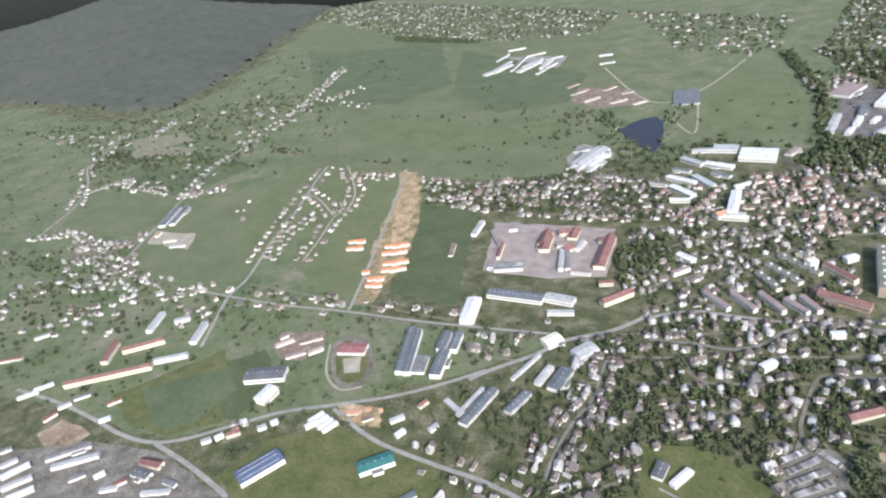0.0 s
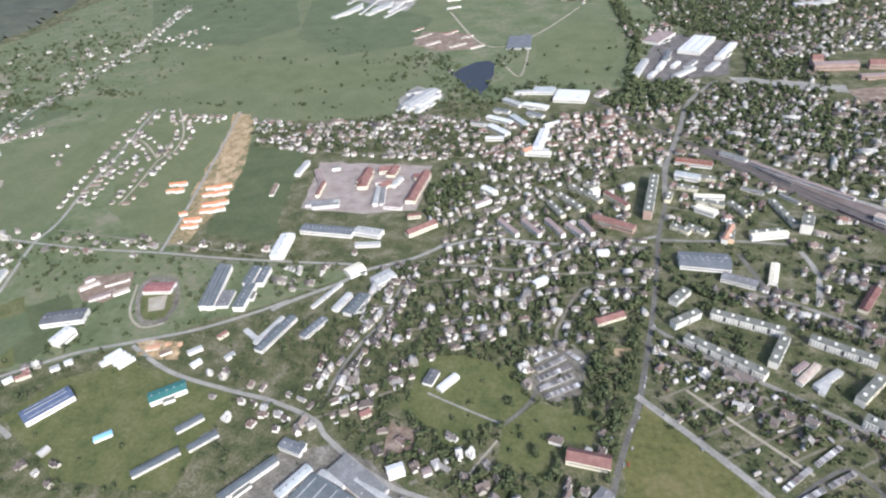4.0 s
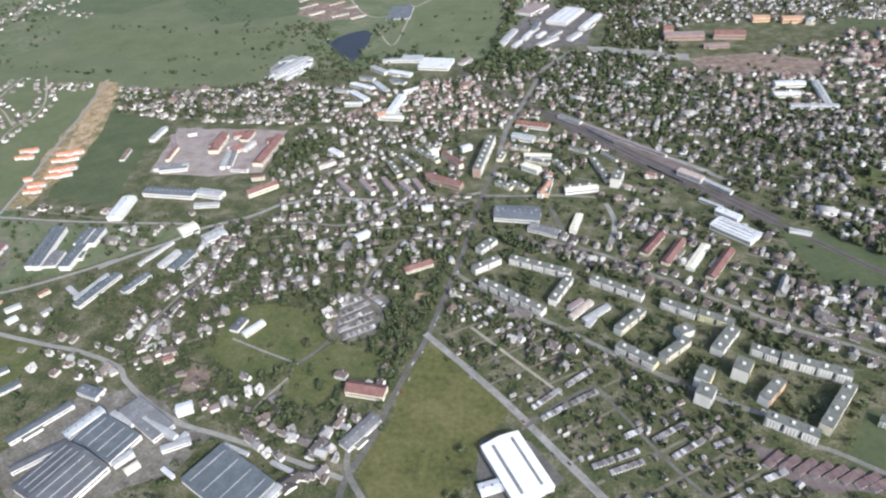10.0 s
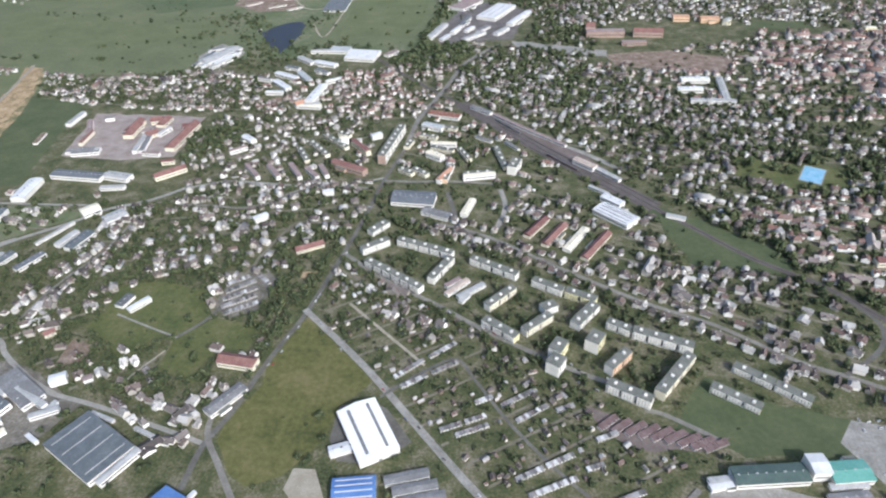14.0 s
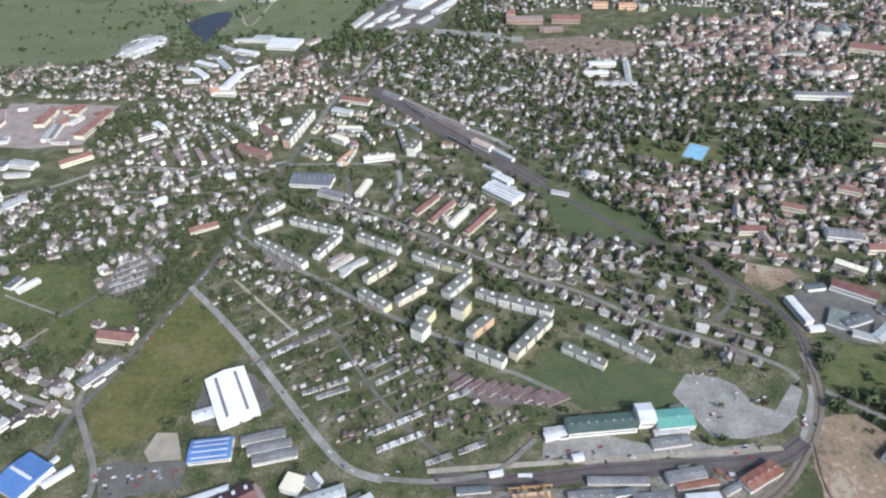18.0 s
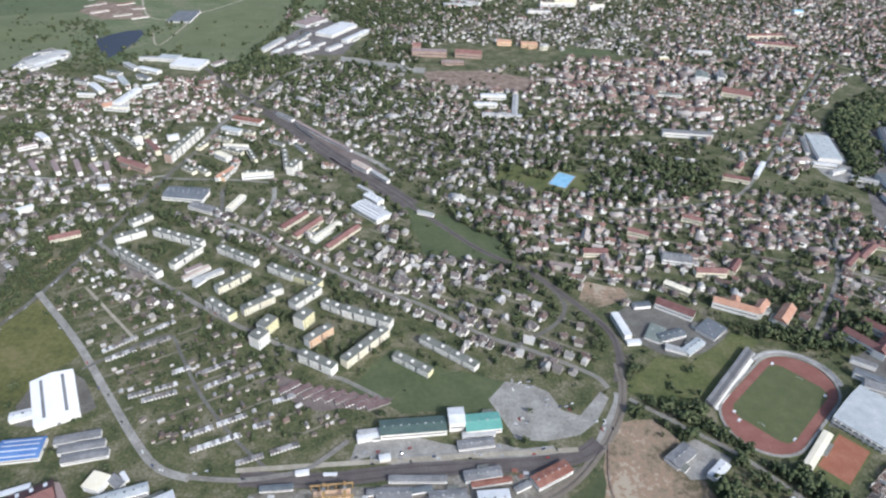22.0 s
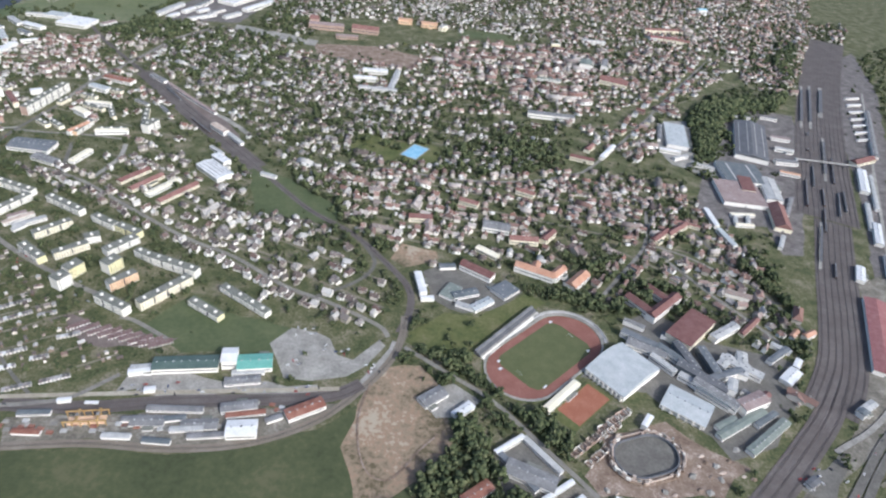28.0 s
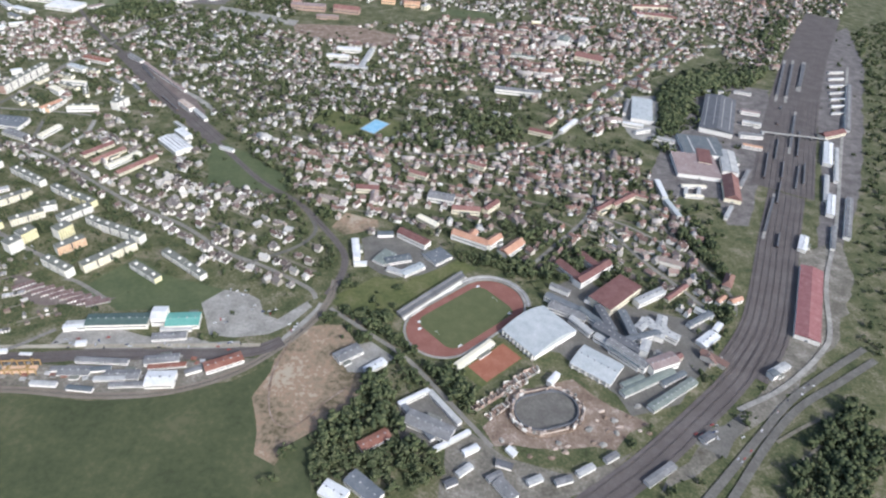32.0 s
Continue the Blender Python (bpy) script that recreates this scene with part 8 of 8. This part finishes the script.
# ---- railway lines, wagons and cars ----
for bed, line, width in rail_lines:
    lines = max(1, int(width / 9))
    fine, _, _ = ribbon(line, 1)
    z = bed.data.vertices[0].co.z
    for k in range(lines):
        off = (k + .5 - lines / 2) * width / lines
        mids = []
        for i, q in enumerate(fine):
            way = (fine[min(i + 1, len(fine) - 1)] - fine[max(i - 1, 0)]).normalized()
            mids.append((q + Vector((-way.y, way.x)) * off, Vector((-way.y, way.x))))
        verts, faces = [], []
        for gauge in (-.75, .75):
            for half, top in ((.16, .28),):
                n0 = len(verts)
                for q, side in mids:
                    for s, h in ((-1, .02), (-1, top), (1, top), (1, .02)):
                        p = q + side * (gauge + s * half)
                        verts.append((p.x, p.y, z + h))
                for i in range(len(mids) - 1):
                    for e in range(3):
                        a = n0 + 4 * i + e
                        faces.append((a, a + 1, a + 5, a + 4))
        part("rail_pair", flat_mesh("rail_pair", verts, faces, M_steel), bed)


def wagon_mesh(length, body):
    base = new("goods_wagon")
    part("body", box_mesh("body", body, (-length / 2, length / 2, -1.45, 1.45, 1.1, 3.9)), base)
    bm = bmesh.new()
    prof = [(-1.55, 3.85), (-.9, 4.2), (0, 4.3), (.9, 4.2), (1.55, 3.85)]
    ends = [[bm.verts.new((s * (length / 2 + .1), v, z)) for v, z in prof] for s in (-1, 1)]
    for k in range(4):
        bm.faces.new((ends[0][k], ends[1][k], ends[1][k + 1], ends[0][k + 1]))
    bm.faces.new(ends[0]), bm.faces.new(ends[1][::-1])
    part("roof", done(bm, "roof", M_dark_roof), base)
    part("underframe", box_mesh("underframe", M_dark_roof, (-length / 2 + .3, length / 2 - .3, -1.1, 1.1, .9, 1.1)), base)
    for s in (-1, 1):
        part("bogie", box_mesh("bogie", M_dark_roof, (s * length * .33 - 1.3, s * length * .33 + 1.3, -1, 1, .3, .9)), base)
    return base


def train(line, offset, start, wagons, proto, label):
    fine, _, _ = ribbon(line, 1)
    d, i = 0.0, 0
    for k in range(wagons):
        want = start + k * 15.2
        while i < len(fine) - 2 and d + (fine[i + 1] - fine[i]).length < want:
            d += (fine[i + 1] - fine[i]).length
            i += 1
        way = (fine[i + 1] - fine[i]).normalized()
        q = fine[i] + way * (want - d) + Vector((-way.y, way.x)) * offset
        w = copy_thing(proto, pose(q.x, q.y, .55, 0, 0, math.degrees(math.atan2(way.y, way.x))))
        tagged(w, label, "wagon", "goods wagons")


M_wagon = material("wagon_paint", [(.1, .06, .05), (.16, .1, .08), (.22, .17, .15)], 0.8, 9, 1, 0.7, 0, "object")
M_wagon_grey = material("wagon_grey", [(.14, .15, .15), (.22, .23, .23), (.32, .32, .31)], 0.8, 9, 1, 0.7, 0, "object")
brown_wagon, grey_wagon = wagon_mesh(14, M_wagon), wagon_mesh(14, M_wagon_grey)
tagged(brown_wagon, "brown covered goods wagon on the sidings", "wagon", "goods wagons")
tagged(grey_wagon, "grey covered goods wagon on the sidings", "wagon", "goods wagons")
south, north = rail_lines[-3][1], rail_lines[-2][1]
for line, offset, start, n, proto in ((north, 35, 40, 8, brown_wagon), (north, 20, 140, 7, grey_wagon), (north, 4, 60, 5, brown_wagon), (north, -20, 180, 9, brown_wagon), (north, -35, 60, 6, grey_wagon),
                                      (south, 14, 480, 6, brown_wagon), (south, -13, 560, 7, grey_wagon), (south, 2, 330, 3, brown_wagon), (rail_lines[0][1], 8, 120, 5, grey_wagon), (rail_lines[0][1], -9, 290, 5, brown_wagon)):
    train(line, offset, start, n, proto, proto["label"])
for proto, offset in ((brown_wagon, 46), (grey_wagon, 46)):
    fine, _, _ = ribbon(north, 1)
    way = (fine[8] - fine[7]).normalized()
    q = fine[7 if proto is brown_wagon else 9] + Vector((-way.y, way.x)) * 27
    proto.matrix_world = pose(q.x, q.y, .55, 0, 0, math.degrees(math.atan2(way.y, way.x)))


def car_proto(mat):
    base = new("car")
    bm = bmesh.new()
    box(bm, -2.1, 2.1, -.85, .85, .35, .95, bottom=True)
    part("body", done(bm, "body", mat), base)
    bm = bmesh.new()
    lo = [bm.verts.new(q) for q in ((-1.6, -.78, .95), (1.1, -.78, .95), (1.1, .78, .95), (-1.6, .78, .95))]
    hi = [bm.verts.new(q) for q in ((-1.1, -.66, 1.45), (.5, -.66, 1.45), (.5, .66, 1.45), (-1.1, .66, 1.45))]
    for k in range(4):
        bm.faces.new((lo[k], lo[(k + 1) % 4], hi[(k + 1) % 4], hi[k]))
    part("window_glass", done(bm, "window_glass", M_glass), base)
    part("car_roof", box_mesh("car_roof", mat, (-1.12, .52, -.68, .68, 1.44, 1.5)), base)
    bm = bmesh.new()
    bmesh.ops.create_cone(bm, cap_ends=True, segments=8, radius1=.32, radius2=.32, depth=.2, matrix=Matrix.Rotation(math.pi / 2, 4, "X"))
    bmesh.ops.translate(bm, verts=bm.verts, vec=(0, -.8, 0))
    far = bmesh.ops.duplicate(bm, geom=bm.verts[:] + bm.edges[:] + bm.faces[:])["geom"]
    bmesh.ops.translate(bm, verts=[v for v in far if isinstance(v, bmesh.types.BMVert)], vec=(0, 1.6, 0))
    box(bm, -.06, .06, -.8, .8, -.06, .06, bottom=True)
    axle = done(bm, "wheel_axle", M_dark_roof)
    for u in (-1.3, 1.3):
        part("wheel_axle", axle, base).location = (u, 0, .32)
    return base


CAR_COLORS = (("white", (.75, .75, .74)), ("silver", (.42, .43, .45)), ("red", (.35, .05, .04)), ("dark blue", (.03, .05, .14)), ("black", (.03, .03, .035)))
protos = []
for word, c in CAR_COLORS:
    m = material(word.replace(" ", "_") + "_car_paint", [tuple(v * .85 for v in c), c], 0.35, 3, .5, 0.3)
    protos.append(tagged(car_proto(m), f"{word} passenger car standing on the street", "car", "parked and passing cars"))
crng = np.random.default_rng(21)
used = [False] * len(protos)


def car_at(x, y, turn):
    k = int(crng.choice(5, p=(.36, .26, .14, .12, .12)))
    m = pose(x, y, .45, 0, 0, turn)
    if not used[k]:
        used[k] = True
        protos[k].matrix_world = m
    else:
        copy_thing(protos[k], m)


for x0, y0 in PARK_A + PARK_E + PARK_F + PARK_I[:2]:
    for k in range(6):
        car_at(x0 + crng.uniform(-22, 22), y0 + crng.uniform(-9, 9), crng.choice((20, 110, 200)) + crng.normal(0, 4))
for line in (PARK_B, PARK_C, PARK_D, PARK_G, PARK_H):
    for (x0, y0), (x1, y1) in zip(line, line[1:]):
        a = math.atan2(y1 - y0, x1 - x0)
        for k in range(4):
            f, s = crng.random(), crng.choice((-1, 1)) * 2.3
            car_at(x0 + f * (x1 - x0) - s * math.sin(a), y0 + f * (y1 - y0) + s * math.cos(a), math.degrees(a) + (180 if s > 0 else 0))
for k, flag in enumerate(used):
    if not flag:
        protos[k].matrix_world = pose(PARK_A[0][0], PARK_A[0][1] + 6 * k, .45)


# ---- stacked goods ----
def stack_proto(mat, layers):
    base = new("goods_stack")
    for k in range(layers):
        w = 2.2 - .15 * k
        part("layer", box_mesh("layer", mat, (-3.2 + .2 * k, 3.2 - .15 * k, -w, w, .7 * k, .7 * k + .66)), base)
    return tagged(base, {M_concrete: "stack of pale building goods in the railway yard", M_rust: "stack of rusty steel in the railway yard"}.get(mat, "stack of grey sheets in the railway yard"), "goods stack", "goods stacks")


stacks = [stack_proto(M_concrete, 2), stack_proto(M_rust, 2), stack_proto(M_pale_roof, 3)]
for x0, y0 in YARD_A:
    for k in range(5):
        m = pose(x0 + crng.uniform(-20, 20), y0 + crng.uniform(-6, 6), .25, 0, 0, crng.normal(5, 8))
        copy_thing(stacks[k % 3], m)
for k, ob in enumerate(stacks):
    ob.matrix_world = pose(YARD_A[k][0] + 3 * k, YARD_A[k][1] - 8, .25, 0, 0, 4)
